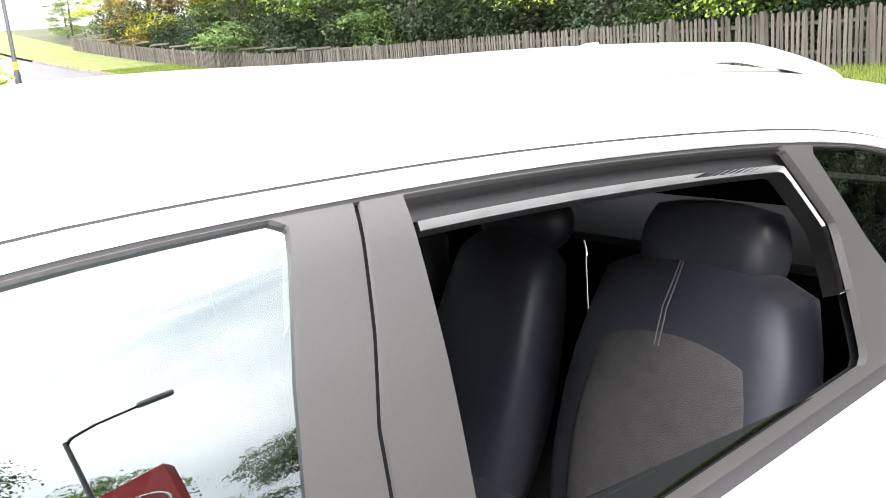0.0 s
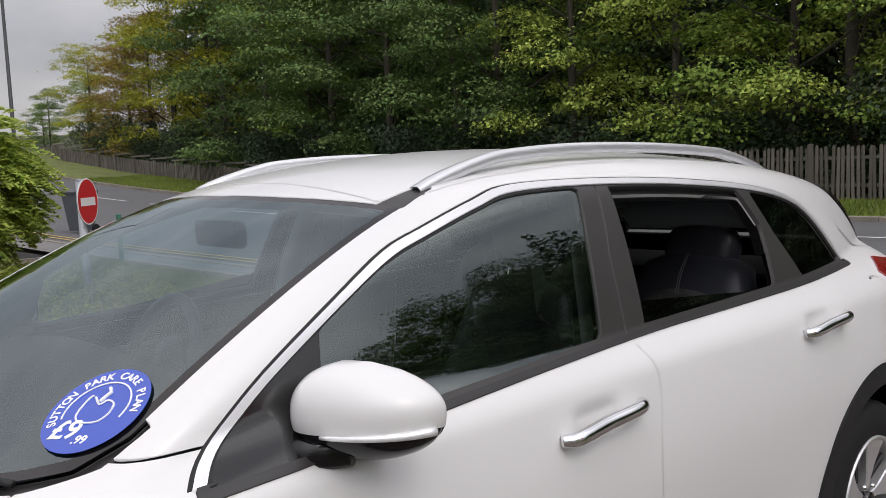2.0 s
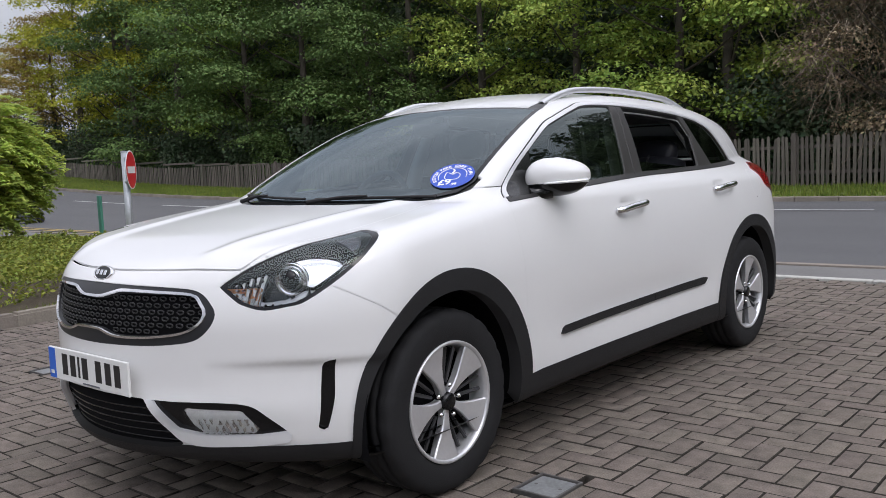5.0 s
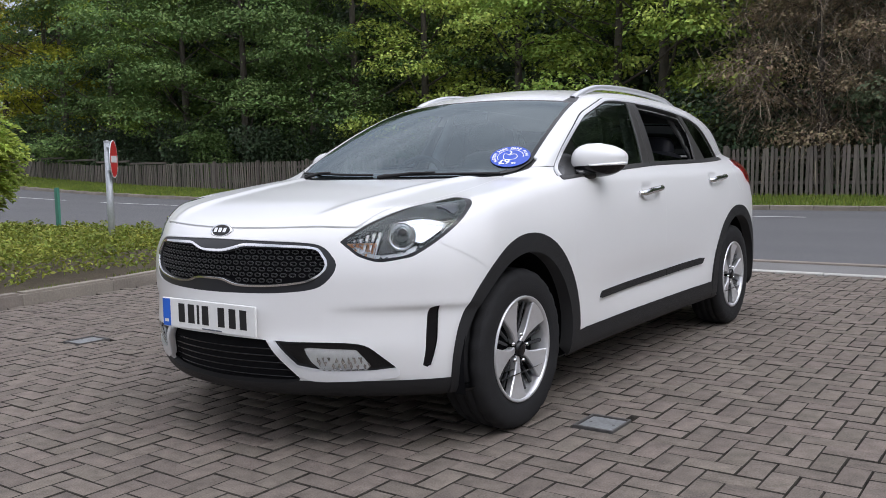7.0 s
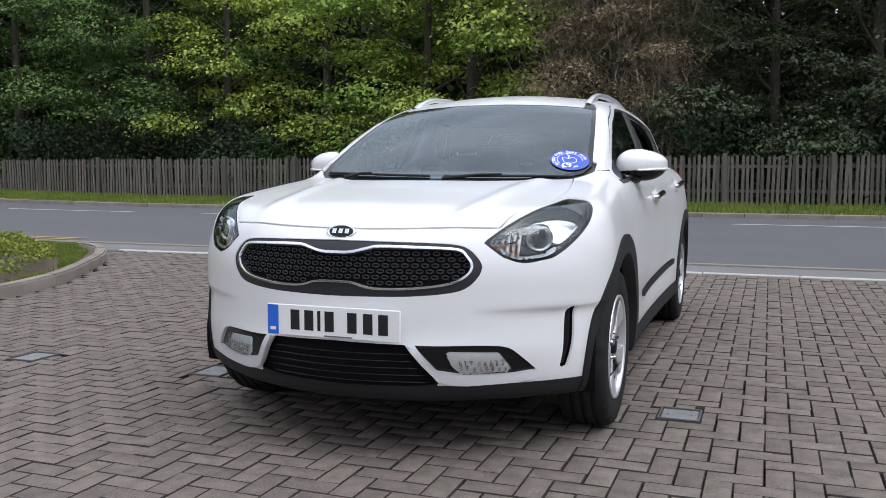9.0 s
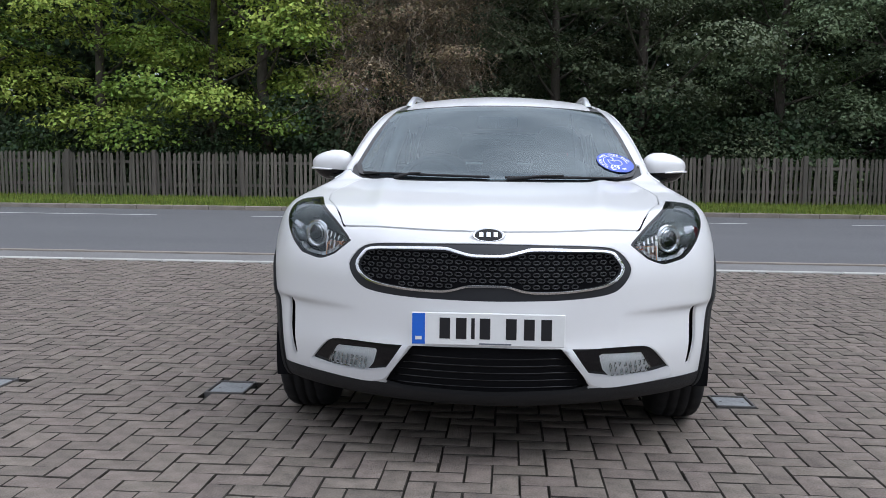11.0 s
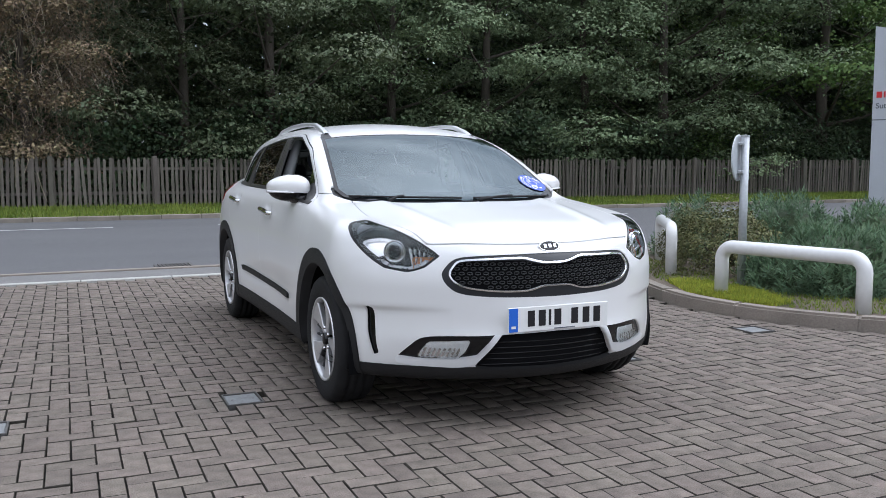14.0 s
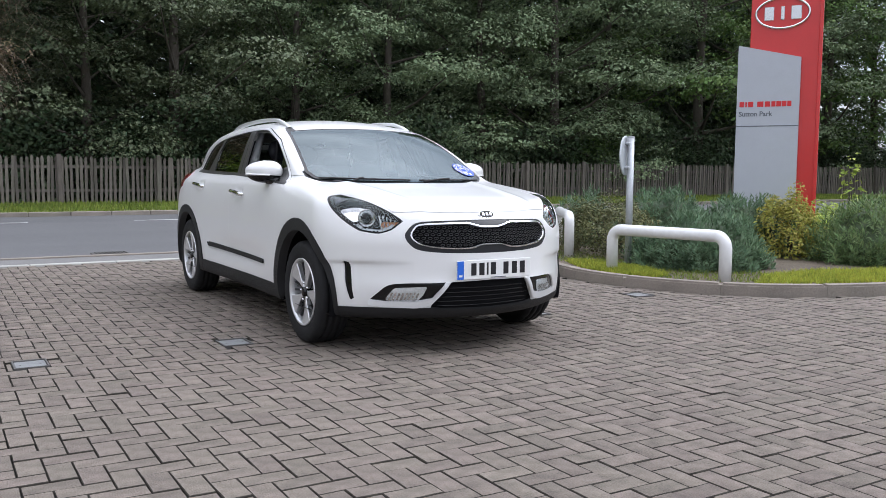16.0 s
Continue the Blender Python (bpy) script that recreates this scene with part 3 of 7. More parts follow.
def trunk_bm(mids, height, girth, seed, lean=0.3):
    r = random.Random(seed)
    top = Vector((r.uniform(-lean, lean), r.uniform(-lean, lean), height * 0.86))
    pts = [Vector((0, 0, -0.3)), Vector((0, 0, 0.25)), top * 0.3 + Vector((r.uniform(-.15, .15), r.uniform(-.15, .15), 0)), top * 0.6, top]
    bm = tube_bm(pts, [girth * 1.35, girth, girth * 0.82, girth * 0.55, girth * 0.16], 9)
    for m in mids:
        m = Vector(m)
        f = max(0.18, min(0.92, (m.z - 1.4) / (height * 0.86)))
        a = top * f
        mid = a.lerp(m, 0.5) + Vector((0, 0, -0.15))
        tube_bm([a, mid, m], [girth * 0.34 * (1.2 - f), girth * 0.2 * (1.2 - f), girth * 0.06], 5, False, bm)
    return bm


def make_tree(kind, leafkey, seed, lobes=18, per_lobe=34, leaf=0.15, height=12.5, spread=3.0, low=1.6, girth=0.2, per_clump=32, label="", droop=0.35, clump=0.62):
    base = empty(kind, label=label, category="tree", group="woodland trees")
    v, q, mids = crown_arrays(seed, lobes, per_lobe, leaf, height - 1.0, spread, low, per_clump=per_clump, droop=droop, clump=clump)
    part("trunk", trunk_bm(mids, height, girth, seed), M_BARK, base, smooth=True)
    fast_polys("crown", v, q, LEAF[leafkey], base)
    return base


PROTO = {
    "deep1": make_tree("broadleaf_tree", "deep", 11, label="tall dark green broadleaf tree with dense leaves"),
    "deep2": make_tree("broadleaf_tree", "deep", 12, height=13.5, spread=3.3, low=1.3, label="tall dark green broadleaf tree with dense leaves"),
    "mid1": make_tree("broadleaf_tree", "mid", 13, height=12, spread=3.1, low=1.2, label="green sycamore tree with layered leafy branches"),
    "mid2": make_tree("broadleaf_tree", "mid", 14, height=13, spread=2.8, low=1.6, per_lobe=32, label="green sycamore tree with layered leafy branches"),
    "light": make_tree("broadleaf_tree", "light", 15, height=12.5, spread=2.9, low=2.2, lobes=15, per_lobe=30, girth=0.2, label="pale green sycamore tree with open layered branches"),
    "rust": make_tree("broadleaf_tree", "rust", 19, height=12, spread=3.3, low=1.0, lobes=18, label="maple tree turning rusty brown"),
    "yellow": make_tree("broadleaf_tree", "yellow", 16, height=12.5, spread=3.4, low=2.2, lobes=16, label="yellowing maple tree with rounded leafy boughs"),
    "dusk1": make_tree("broadleaf_tree", "dusk", 17, height=12, spread=3.2, low=0.9, lobes=21, per_lobe=44, leaf=0.125, per_clump=34, clump=0.48, label="dense blue-green evergreen oak with small leaves"),
    "oak": make_tree("broadleaf_tree", "oak", 19, height=12.5, spread=3.2, low=1.0, lobes=21, per_lobe=44, leaf=0.125, per_clump=34, clump=0.5, label="olive green oak tree with dense small leaves"),
    "dusk2": make_tree("broadleaf_tree", "dusk", 18, height=13, spread=3.5, low=0.8, lobes=22, per_lobe=44, leaf=0.125, per_clump=34, clump=0.48, label="dense blue-green evergreen oak with small leaves"),
}


def brown_tree():
    """A half-bare thorn with masses of fine twigs."""
    base = empty("thorn_tree", (-2.9, 22.0, 0.1), label="half-bare brown thorn tree with a mass of fine twigs", category="tree", group="woodland trees")
    v, q, mids = crown_arrays(31, 30, 44, 0.10, 9.4, 2.15, 1.2, per_clump=20, clump=0.5)
    part("trunk", trunk_bm(mids, 8.6, 0.16, 31), M_BARK, base, smooth=True)
    fast_polys("crown", v, q, LEAF["brown"], base)
    r = np.random.default_rng(4)
    tv, tf = [], []
    for m in mids:
        m = np.array(m)
        for _ in range(240):
            a = m + r.normal(size=3) * (0.6, 0.6, 0.6)
            d = r.normal(size=3) * 0.5 + np.array((m[0] * 0.18, m[1] * 0.18, -0.12))
            p = [a, a + d * 0.5 + r.normal(size=3) * 0.08, a + d]
            w = 0.008
            i = len(tv)
            for s, pt in zip((1, 0.8, 0.2), p):
                tv += [pt + (w * s, 0, 0), pt + (-w * s * 0.5, w * s, 0), pt + (-w * s * 0.5, -w * s, 0)]
            tf += [(i + 3 * g + j, i + 3 * g + (j + 1) % 3, i + 3 * g + 3 + (j + 1) % 3, i + 3 * g + 3 + j) for g in (0, 1) for j in range(3)]
    tagged(from_arrays("twig_mass", tv, tf, M_TWIG, base), kind="stuff")


brown_tree()
rng = np.random.default_rng(21)
ROW = [(-74, "mid1"), (-70, "deep1"), (-65.5, "mid2"), (-61, "yellow"), (-57, "rust"), (-53, "rust"), (-49, "yellow"), (-45.5, "yellow"), (-42, "deep1"), (-38.5, "deep2"), (-35, "mid1"), (-31.5, "deep1"),
       (-28, "deep2"), (-24.5, "deep1"), (-21, "deep2"), (-17.6, "light"), (-13.6, "light"), (-9.8, "mid1"), (-7.4, "light"), (1.4, "oak"), (4.6, "oak"), (8.2, "dusk1"), (12.0, "dusk2"), (15.8, "dusk1"),
       (19.6, "dusk2"), (23.5, "dusk1"), (28, "deep2"), (32.5, "dusk2"), (37, "deep1"), (42, "dusk1")]
BACK = [(x, ("deep1", "deep2", "mid2", "dusk2")[k % 4]) for k, x in enumerate(range(-50, 40, 15))]
EAST = [((36 + 3 * math.sin(k * 2.1), -34 + 6.2 * k), ("deep1", "mid1", "deep2", "mid2")[k % 4]) for k in range(8)] + [((42, 20), "deep2")]
spots = [(x + rng.uniform(-0.5, 0.5), 23.2 + rng.uniform(-0.7, 0.9), k) for x, k in ROW]
spots += [(x + rng.uniform(-1, 1), 29.5 + rng.uniform(-1.5, 1.5), k) for x, k in BACK]
spots += [(p[0], p[1], k) for p, k in EAST]
used = set()
for x, y, k in spots:
    s = rng.uniform(0.92, 1.1) * float(np.interp(x, [-75, -67, -60, -54, -48, 16, 24], [0.33, 0.44, 0.70, 0.9, 1.0, 1.0, 1.25])) * (1.05 if x > 30 and y < 15 else 1.0)
    m = pose(x, y, float(rise(x)) * 0.9 + 0.1, 0, 0, rng.uniform(0, 360))
    if k not in used:
        PROTO[k].matrix_basis = m
        PROTO[k].scale = (s, s, s)
        used.add(k)
    else:
        ob = copy_thing(PROTO[k], m)
        ob.scale = (s, s, s * rng.uniform(0.95, 1.05))


def leafy_mound(name, at, size, leaf, count, leafkey, seed, label, category="shrub", group="", kind="", aspect=0.5, up=0.6, stems=True):
    """A shrub: leaves on and in an uneven mound, on a few stems."""
    r = np.random.default_rng(seed)
    u = r.normal(size=(count, 3))
    u[:, 2] = np.abs(u[:, 2])
    u /= np.linalg.norm(u, axis=1, keepdims=True)
    lump = 1 + 0.16 * np.sin(u[:, 0] * 5 + seed) * np.cos(u[:, 1] * 6 + seed) + 0.1 * np.sin(11 * u[:, 0] + 9 * u[:, 2])
    rad = lump[:, None] * r.uniform(0.55, 1.05, (count, 1)) ** 0.5
    c = u * rad * np.array(size)
    v, q = leaf_quads(c, u * 0.7 + (0, 0, up) + r.normal(size=u.shape) * 0.55, leaf, r, aspect)
    base = empty(name, at, label=label, category=category, group=group, kind=kind)
    fast_polys("foliage", v, q, LEAF[leafkey], base)
    if stems:
        bm = bmesh.new()
        for k in range(9):
            e = Vector(u[k * 7]) * 0.75
            tube_bm([(0.03 * k - 0.12, 0, -0.05), (e.x * size[0] * 0.5, e.y * size[1] * 0.5, e.z * size[2] * 0.45), (e.x * size[0], e.y * size[1], e.z * size[2])], [0.016, 0.011, 0.004], 5, False, bm)
        part("stem", bm, M_BARK, base)
    return base


# undergrowth pressing against the back of the fence
for k in range(34):
    x = -58 + 3.05 * k + rng.uniform(-0.8, 0.8)
    if -5.5 < x < 0.2:
        continue
    leafy_mound("undergrowth_bush", (x, 21.4 + rng.uniform(-0.2, 0.5), float(rise(x))), (rng.uniform(1.4, 2.1), 0.95, rng.uniform(1.6, 2.9)), 0.13, 2600,
                ("shaded", "shaded", "deep", "shaded")[k % 4], 100 + k, "dark leafy undergrowth bush behind the paling fence", "shrub", "undergrowth", stems=False)


# ---------------------------------------------------------------- dense wood behind the first trees
def wood_wall(name, y0, depth, x0, x1, top, count, leaf, key, seed, label):
    """Foliage too far and thick to tell apart."""
    r = np.random.default_rng(seed)
    x = r.uniform(x0, x1, count)
    hump = top * (0.86 + 0.1 * np.sin(x * 0.55 + seed) + 0.07 * np.sin(x * 1.7)) * np.interp(x, [-45, -28], [1.0, 1.0 + 0.4 * (top > 6)])
    z = r.uniform(0, 1, count) ** 0.85 * hump
    y = y0 + r.uniform(0, depth, count) + 0.6 * np.sin(x * 1.3) + 0.5 * np.sin(z * 1.9 + x)
    c = np.stack([x, y, z + rise(x)], 1)
    v, q = leaf_quads(c, np.array((0.0, -0.6, 0.7)) + r.normal(size=c.shape) * 0.5, leaf, r)
    return tagged(fast_polys(name, v, q, LEAF[key]), label, "woodland", kind="stuff")


# the wood's inner shade is coloured into these leaves
wood_wall("far_woodland", 26.5, 3.5, -57, 48, 12.5, 90000, 0.42, "shaded", 3, "dense dark green woodland behind the nearer trees")
wood_wall("far_woodland", 33.0, 4.0, -60, 52, 14.5, 80000, 0.55, "shaded", 4, "dense dark green woodland behind the nearer trees")
wood_wall("far_woodland", 38.5, 3.0, -60, 56, 15.0, 42000, 0.95, "shaded", 5, "dense dark green woodland behind the nearer trees")
wood_wall("low_thicket", 21.0, 3.0, -62, 46, 3.4, 90000, 0.16, "shaded", 6, "dark thicket of leaves behind the paling fence")

# ---------------------------------------------------------------- west bed: hedge, grass, shrub, sign
def bed_leaves(name, poly, z0, top, count, leaf, key, seed, label, lumps=0.05, category="hedge", kind="", aspect=0.5):
    """A low planted mass over an outline."""
    r = np.random.default_rng(seed)
    poly = np.array(poly)
    lo, hi = poly.min(0), poly.max(0)
    p = r.uniform(lo, hi, (count * 4, 2))
    p = p[signed(poly, p[:, 0], p[:, 1]) < 0][:count]
    d = -signed(poly, p[:, 0], p[:, 1])
    h = top * np.clip(d / 0.22, 0.25, 1) ** 0.5 + lumps * (np.sin(p[:, 0] * 5) * np.cos(p[:, 1] * 4.3) + 0.6 * np.sin(p[:, 0] * 13 + p[:, 1] * 11))
    z = z0 + h * r.uniform(0.35, 1.04, len(p)) ** 0.5
    c = np.stack([p[:, 0], p[:, 1], z], 1)
    v, q = leaf_quads(c, np.array((0, 0, 0.8)) + r.normal(size=c.shape) * 0.5, leaf, r, aspect)
    return tagged(fast_polys(name, v, q, LEAF[key]), label, category, kind=kind)


HEDGE_W = [(-4.25, -3.2), (-4.32, -1.2), (-4.55, 0.3), (-5.05, 1.6), (-5.85, 2.45), (-7.6, 2.75), (-9.6, 2.3), (-10.5, 0.5), (-10.5, -6.0), (-5.0, -6.0)]
bed_leaves("low_hedge", HEDGE_W, 0.08, 0.30, 76000, 0.05, "hedge", 8, "low spreading yellow-green cotoneaster hedge in the bed", kind="stuff")


def grass_tufts(name, poly, z0, count, height, seed, label, material=None):
    r = np.random.default_rng(seed)
    poly = np.array(poly)
    lo, hi = poly.min(0), poly.max(0)
    p = r.uniform(lo, hi, (count * 5, 2))
    p = p[signed(poly, p[:, 0], p[:, 1]) < 0][:count]
    n = len(p)
    a = r.uniform(0, 2 * math.pi, n)
    w = r.uniform(0.003, 0.006, n)
    h = height * r.uniform(0.5, 1.2, n)
    lean = r.normal(size=(n, 2)) * 0.35 * h[:, None]
    b = np.stack([p[:, 0], p[:, 1], z0 + 0 * h], 1)
    dx = np.stack([np.cos(a) * w, np.sin(a) * w, 0 * w], 1)
    tip = b + np.stack([lean[:, 0], lean[:, 1], h], 1)
    v = np.stack([b - dx, b + dx, tip], 1).reshape(-1, 3)
    return tagged(fast_polys(name, v, np.arange(3 * n).reshape(-1, 3), material or M_GRASS), label, "grass", kind="stuff")


grass_tufts("bed_grass", [(-6.0, 2.6), (-6.9, 3.85), (-12.5, 3.95), (-12.5, 2.4), (-9.6, 2.4), (-7.6, 2.85)], 0.09, 26000, 0.05, 9, "short green grass beside the low hedge")
grass_tufts("bed_grass", [(2.95, 0.55), (2.92, 0.0), (3.05, -0.4), (3.3, -0.35), (3.55, 0.3), (3.5, 1.1), (3.25, 1.2)], 0.08, 9000, 0.05, 10, "bright mossy grass along the kerb of the bed", M_MOSS)
grass_tufts("bed_grass", [(3.5, -1.2), (4.6, -1.65), (7.5, -1.95), (9.5, -2.05), (9.5, -1.2), (6.0, -1.1), (4.9, -0.75), (4.1, -0.8)], 0.08, 26000, 0.055, 11, "bright mossy grass along the kerb of the bed", M_MOSS)
grass_tufts("bed_grass", [(3.0, 0.4), (3.1, -0.7), (3.65, -1.2), (4.4, -0.8), (3.9, 1.2), (4.4, 3.0), (3.8, 2.4), (3.3, 1.5)], 0.08, 5000, 0.04, 12, "thin grass on brown soil in the bed")
grass_tufts("bed_grass", [(-4.2, -3.0), (-4.36, -0.3), (-4.68, 1.0), (-5.32, 2.2), (-6.05, 3.15), (-6.95, 3.85), (-7.6, 2.9), (-5.85, 2.5), (-5.0, 1.6), (-4.5, 0.3), (-4.25, -1.2)], 0.08, 20000, 0.055, 13, "short green grass between hedge and kerb")
r_ = np.random.default_rng(77)
gx, gy = r_.uniform(-46, 34, 90000), 15.95 + 4.0 * r_.uniform(0, 1, 90000) ** 1.1
gh, gw, ga = r_.uniform(0.05, 0.13, 90000), r_.uniform(0.008, 0.016, 90000), r_.uniform(0, 6.28, 90000)
gb = np.stack([gx, gy, rise(gx) + 0.065 + 0.012 * (gy - 15.9)], 1)
gd = np.stack([np.cos(ga) * gw, np.sin(ga) * gw, 0 * gw], 1)
gt = gb + np.stack([r_.normal(size=90000) * 0.03, r_.normal(size=90000) * 0.03, gh], 1)
tagged(fast_polys("verge_grass", np.stack([gb - gd, gb + gd, gt], 1).reshape(-1, 3), np.arange(270000).reshape(-1, 3), M_GRASS), "green grass of the roadside verge", "grass", kind="stuff")


def pinnate_shrub():
    """A shrub with long feathered leaves."""
    base = empty("feathered_shrub", (-10.3, 1.55, 0.1), label="pale green shrub with long feathered leaves in the bed", category="shrub")
    r = np.random.default_rng(12)
    cen, nor = [], []
    bm = bmesh.new()
    for k in range(620):
        u = r.normal(size=3)
        u[2] = abs(u[2]) * 1.0 - 0.5
        u /= np.linalg.norm(u)
        tipc = np.array((0, 0, 1.15)) + u * np.array((0.85, 0.85, 1.15)) * r.uniform(0.6, 1.0)
        tipc[:2] *= 0.35 + 0.65 * min(1.0, max(0.0, tipc[2] / 1.5))
        d = np.array((u[0], u[1], -0.25 + 0.4 * u[2]))
        d /= np.linalg.norm(d)
        sd = np.cross(d, (0, 0, 1))
        sd /= max(np.linalg.norm(sd), 1e-6)
        up = np.cross(sd, d)
        for j in range(9):
            f = j / 8
            a = tipc + d * (f * 0.42) - np.array((0, 0, 0.16 * f * f))
            for sgn in (-1, 1):
                for q in range(2):
                    cen.append(a + sd * sgn * (0.035 + 0.05 * q) * (1.15 - 0.6 * f) + r.normal(size=3) * 0.006)
                    nor.append(up + r.normal(size=3) * 0.18)
        if k % 14 == 0:
            tube_bm([(0.1 * u[0], 0.1 * u[1], -0.05), tuple(tipc * 0.5 + (0, 0, 0.1)), tuple(tipc)], [0.03, 0.018, 0.006], 5, False, bm)
    part("stem", bm, M_BARK, base)
    v, q = leaf_quads(np.array(cen), np.array(nor), 0.12, r, 0.36)
    fast_polys("foliage", v, q, LEAF["feather"], base)


pinnate_shrub()


def round_sign(name, at, face_turn, back_only, label):
    """A round traffic sign on a grey post; face_turn: the way the face looks, in degrees from +x."""
    base = empty(name, at, label=label, category="traffic sign")
    part("post", tube_bm([(0, 0, -0.1), (0, 0, 1.36)], 0.038, 14), M_GALV, base, "", True)
    part("post_cap", lathe_bm([(.040, 1.355), (.040, 1.372), (0, 1.378)], 14), M_GALV, base)
    disc = part("disc", lathe_bm([(0, .0), (.205, .0), (.215, .006), (.215, .012), (.20, .004), (0, .004)], 40, axis="x"), M_SIGN_BACK, base, "grey sign plate back")
    m = pose(0, 0, 1.165, 0, 0, face_turn) @ pose(0.05, 0, 0)
    disc.matrix_basis = m
    part("sign_face", lathe_bm([(0, .0135), (.206, .0135), (.206, .012)], 40, axis="x"), M_RED, disc, "red face")
    part("white_rim", lathe_bm([(.203, .0138), (.214, .0138), (.215, .010)], 40, axis="x"), M_SIGN_WHITE, disc)
    part("white_bar", box_bm((.002, .30, .075), (.0148, 0, 0)), M_SIGN_WHITE, disc, "white bar")
    for z in (-.13, .13):
        part("clip", box_bm((.06, .12, .03), (-.02, 0, z), .006, 1), M_GALV, disc)
    return base


round_sign("no_entry_sign", (-6.22, 1.53, 0.05), 45.5, False, "red round sign with a white bar on a grey post")
round_sign("no_entry_sign", (3.72, 0.70, 0.1), 122, True, "round traffic sign seen from its grey back")

# ---------------------------------------------------------------- east bed: barriers, shrubs, pylon
HOOP_END = (3.42, -0.915)


def hoop(a, b, h, label):
    a, b = Vector((*a, 0.05)), Vector((*b, 0.05))
    d = (b - a).normalized()
    r = 0.11
    pts = [a]
    for k in range(7):
        t = math.pi / 2 * k / 6
        pts.append(a + d * (r - r * math.cos(t)) + Vector((0, 0, h - r + r * math.sin(t))))
    for k in range(7):
        t = math.pi / 2 * (1 - k / 6)
        pts.append(b - d * (r - r * math.cos(t)) + Vector((0, 0, h - r + r * math.sin(t))))
    pts.append(b)
    base = empty("hoop_barrier", label=label, category="barrier", group="hoop barriers")
    part("tube", tube_bm(pts, 0.058, 16), M_WHITE_STEEL, base, "", True)
    return base


hoop((3.16, 0.33), HOOP_END, 0.45, "white painted steel hoop barrier beside the kerb")
hoop((3.62, 1.60), (4.40, 2.80), 0.52, "white painted steel hoop barrier beside the kerb")


def spiky_shrub(name, at, size, count, key, seed, label):
    """Rosettes of narrow leaves at the ends of many upright stems."""
    r = np.random.default_rng(seed)
    base = empty(name, at, label=label, category="shrub", group="bed shrubs")
    n = count
    u = r.normal(size=(n, 3))
    u[:, 2] = np.abs(u[:, 2]) * 0.9 + 0.02
    u /= np.linalg.norm(u, axis=1, keepdims=True)
    lump = 1 + 0.12 * np.sin(u[:, 0] * 7 + seed) * np.cos(u[:, 1] * 6)
    tips = u * lump[:, None] * np.array(size) * r.uniform(0.82, 1.03, (n, 1))
    vs, qs = [], []
    per = 16
    for k in range(per):
        a = r.uniform(0, 2 * math.pi, n)
        ax = u * 0.55 + np.array((0, 0, 0.75))
        ax /= np.linalg.norm(ax, axis=1, keepdims=True)
        s1 = np.cross(ax, (0.3, 0.8, 0.1))
        s1 /= np.linalg.norm(s1, axis=1, keepdims=True)
        s2 = np.cross(ax, s1)
        out = s1 * np.cos(a)[:, None] + s2 * np.sin(a)[:, None]
        f = (k / per)
        b = tips - ax * (0.13 * f)
        L = r.uniform(0.07, 0.115, n)[:, None]
        d = out * (0.55 + 0.4 * f) + ax * (0.75 - 0.75 * f)
        w = np.cross(d, ax)
        w /= np.maximum(np.linalg.norm(w, axis=1, keepdims=True), 1e-6)
        vs.append(np.stack([b, b + d * L * 0.5 + w * 0.0065, b + d * L, b + d * L * 0.5 - w * 0.0065], 1).reshape(-1, 3))
    v = np.concatenate(vs)
    fast_polys("foliage", v, np.arange(len(v)).reshape(-1, 4), LEAF[key], base)
    # added solid core, its dark colour stands for shade between the leaves
    part("heart", pad_like(size, seed), LEAF["shaded"], base)
    return base


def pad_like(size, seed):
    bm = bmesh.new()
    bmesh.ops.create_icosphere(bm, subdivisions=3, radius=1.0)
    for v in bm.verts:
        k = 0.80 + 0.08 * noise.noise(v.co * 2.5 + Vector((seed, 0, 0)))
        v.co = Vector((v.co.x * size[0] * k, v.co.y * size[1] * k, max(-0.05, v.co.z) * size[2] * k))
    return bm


spiky_shrub("spurge_shrub", (4.32, 0.22, 0.06), (0.74, 0.74, 0.60), 1000, "spurge", 41, "rounded grey-green spurge shrub with narrow leaves")
spiky_shrub("spurge_shrub", (6.0, 1.05, 0.06), (0.85, 0.75, 0.74), 900, "spurge", 42, "rounded grey-green spurge shrub with narrow leaves")
spiky_shrub("spurge_shrub", (5.45, 1.9, 0.06), (0.75, 0.75, 0.82), 850, "spurge", 43, "rounded grey-green spurge shrub with narrow leaves")
spiky_shrub("spurge_shrub", (5.1, 3.05, 0.06), (0.55, 0.5, 0.80), 340, "spurge", 44, "rounded grey-green spurge shrub with narrow leaves")
leafy_mound("small_leaf_shrub", (4.33, 1.68, 0.1), (0.62, 0.75, 0.68), 0.036, 11000, "box", 45, "clipped dark green shrub with small cream-edged leaves", "shrub", "bed shrubs")
leafy_mound("golden_shrub", (5.98, 0.40, 0.1), (0.40, 0.40, 0.74), 0.045, 5200, "spiraea", 46, "golden yellow spiraea shrub beside the sign", "shrub", "bed shrubs")
spiky_shrub("evergreen_shrub", (6.5, -0.42, 0.06), (0.80, 0.72, 0.78), 950, "evergreen", 47, "rounded dark green shrub with fine narrow leaves")
spiky_shrub("evergreen_shrub", (7.75, -0.95, 0.06), (0.85, 0.75, 0.74), 800, "evergreen", 49, "rounded dark green shrub with fine narrow leaves")
leafy_mound("weed_sprig", (7.1, 0.35, 0.1), (0.17, 0.17, 1.22), 0.085, 170, "light", 50, "thin yellow-green weed sprig above the shrubs", "plant")
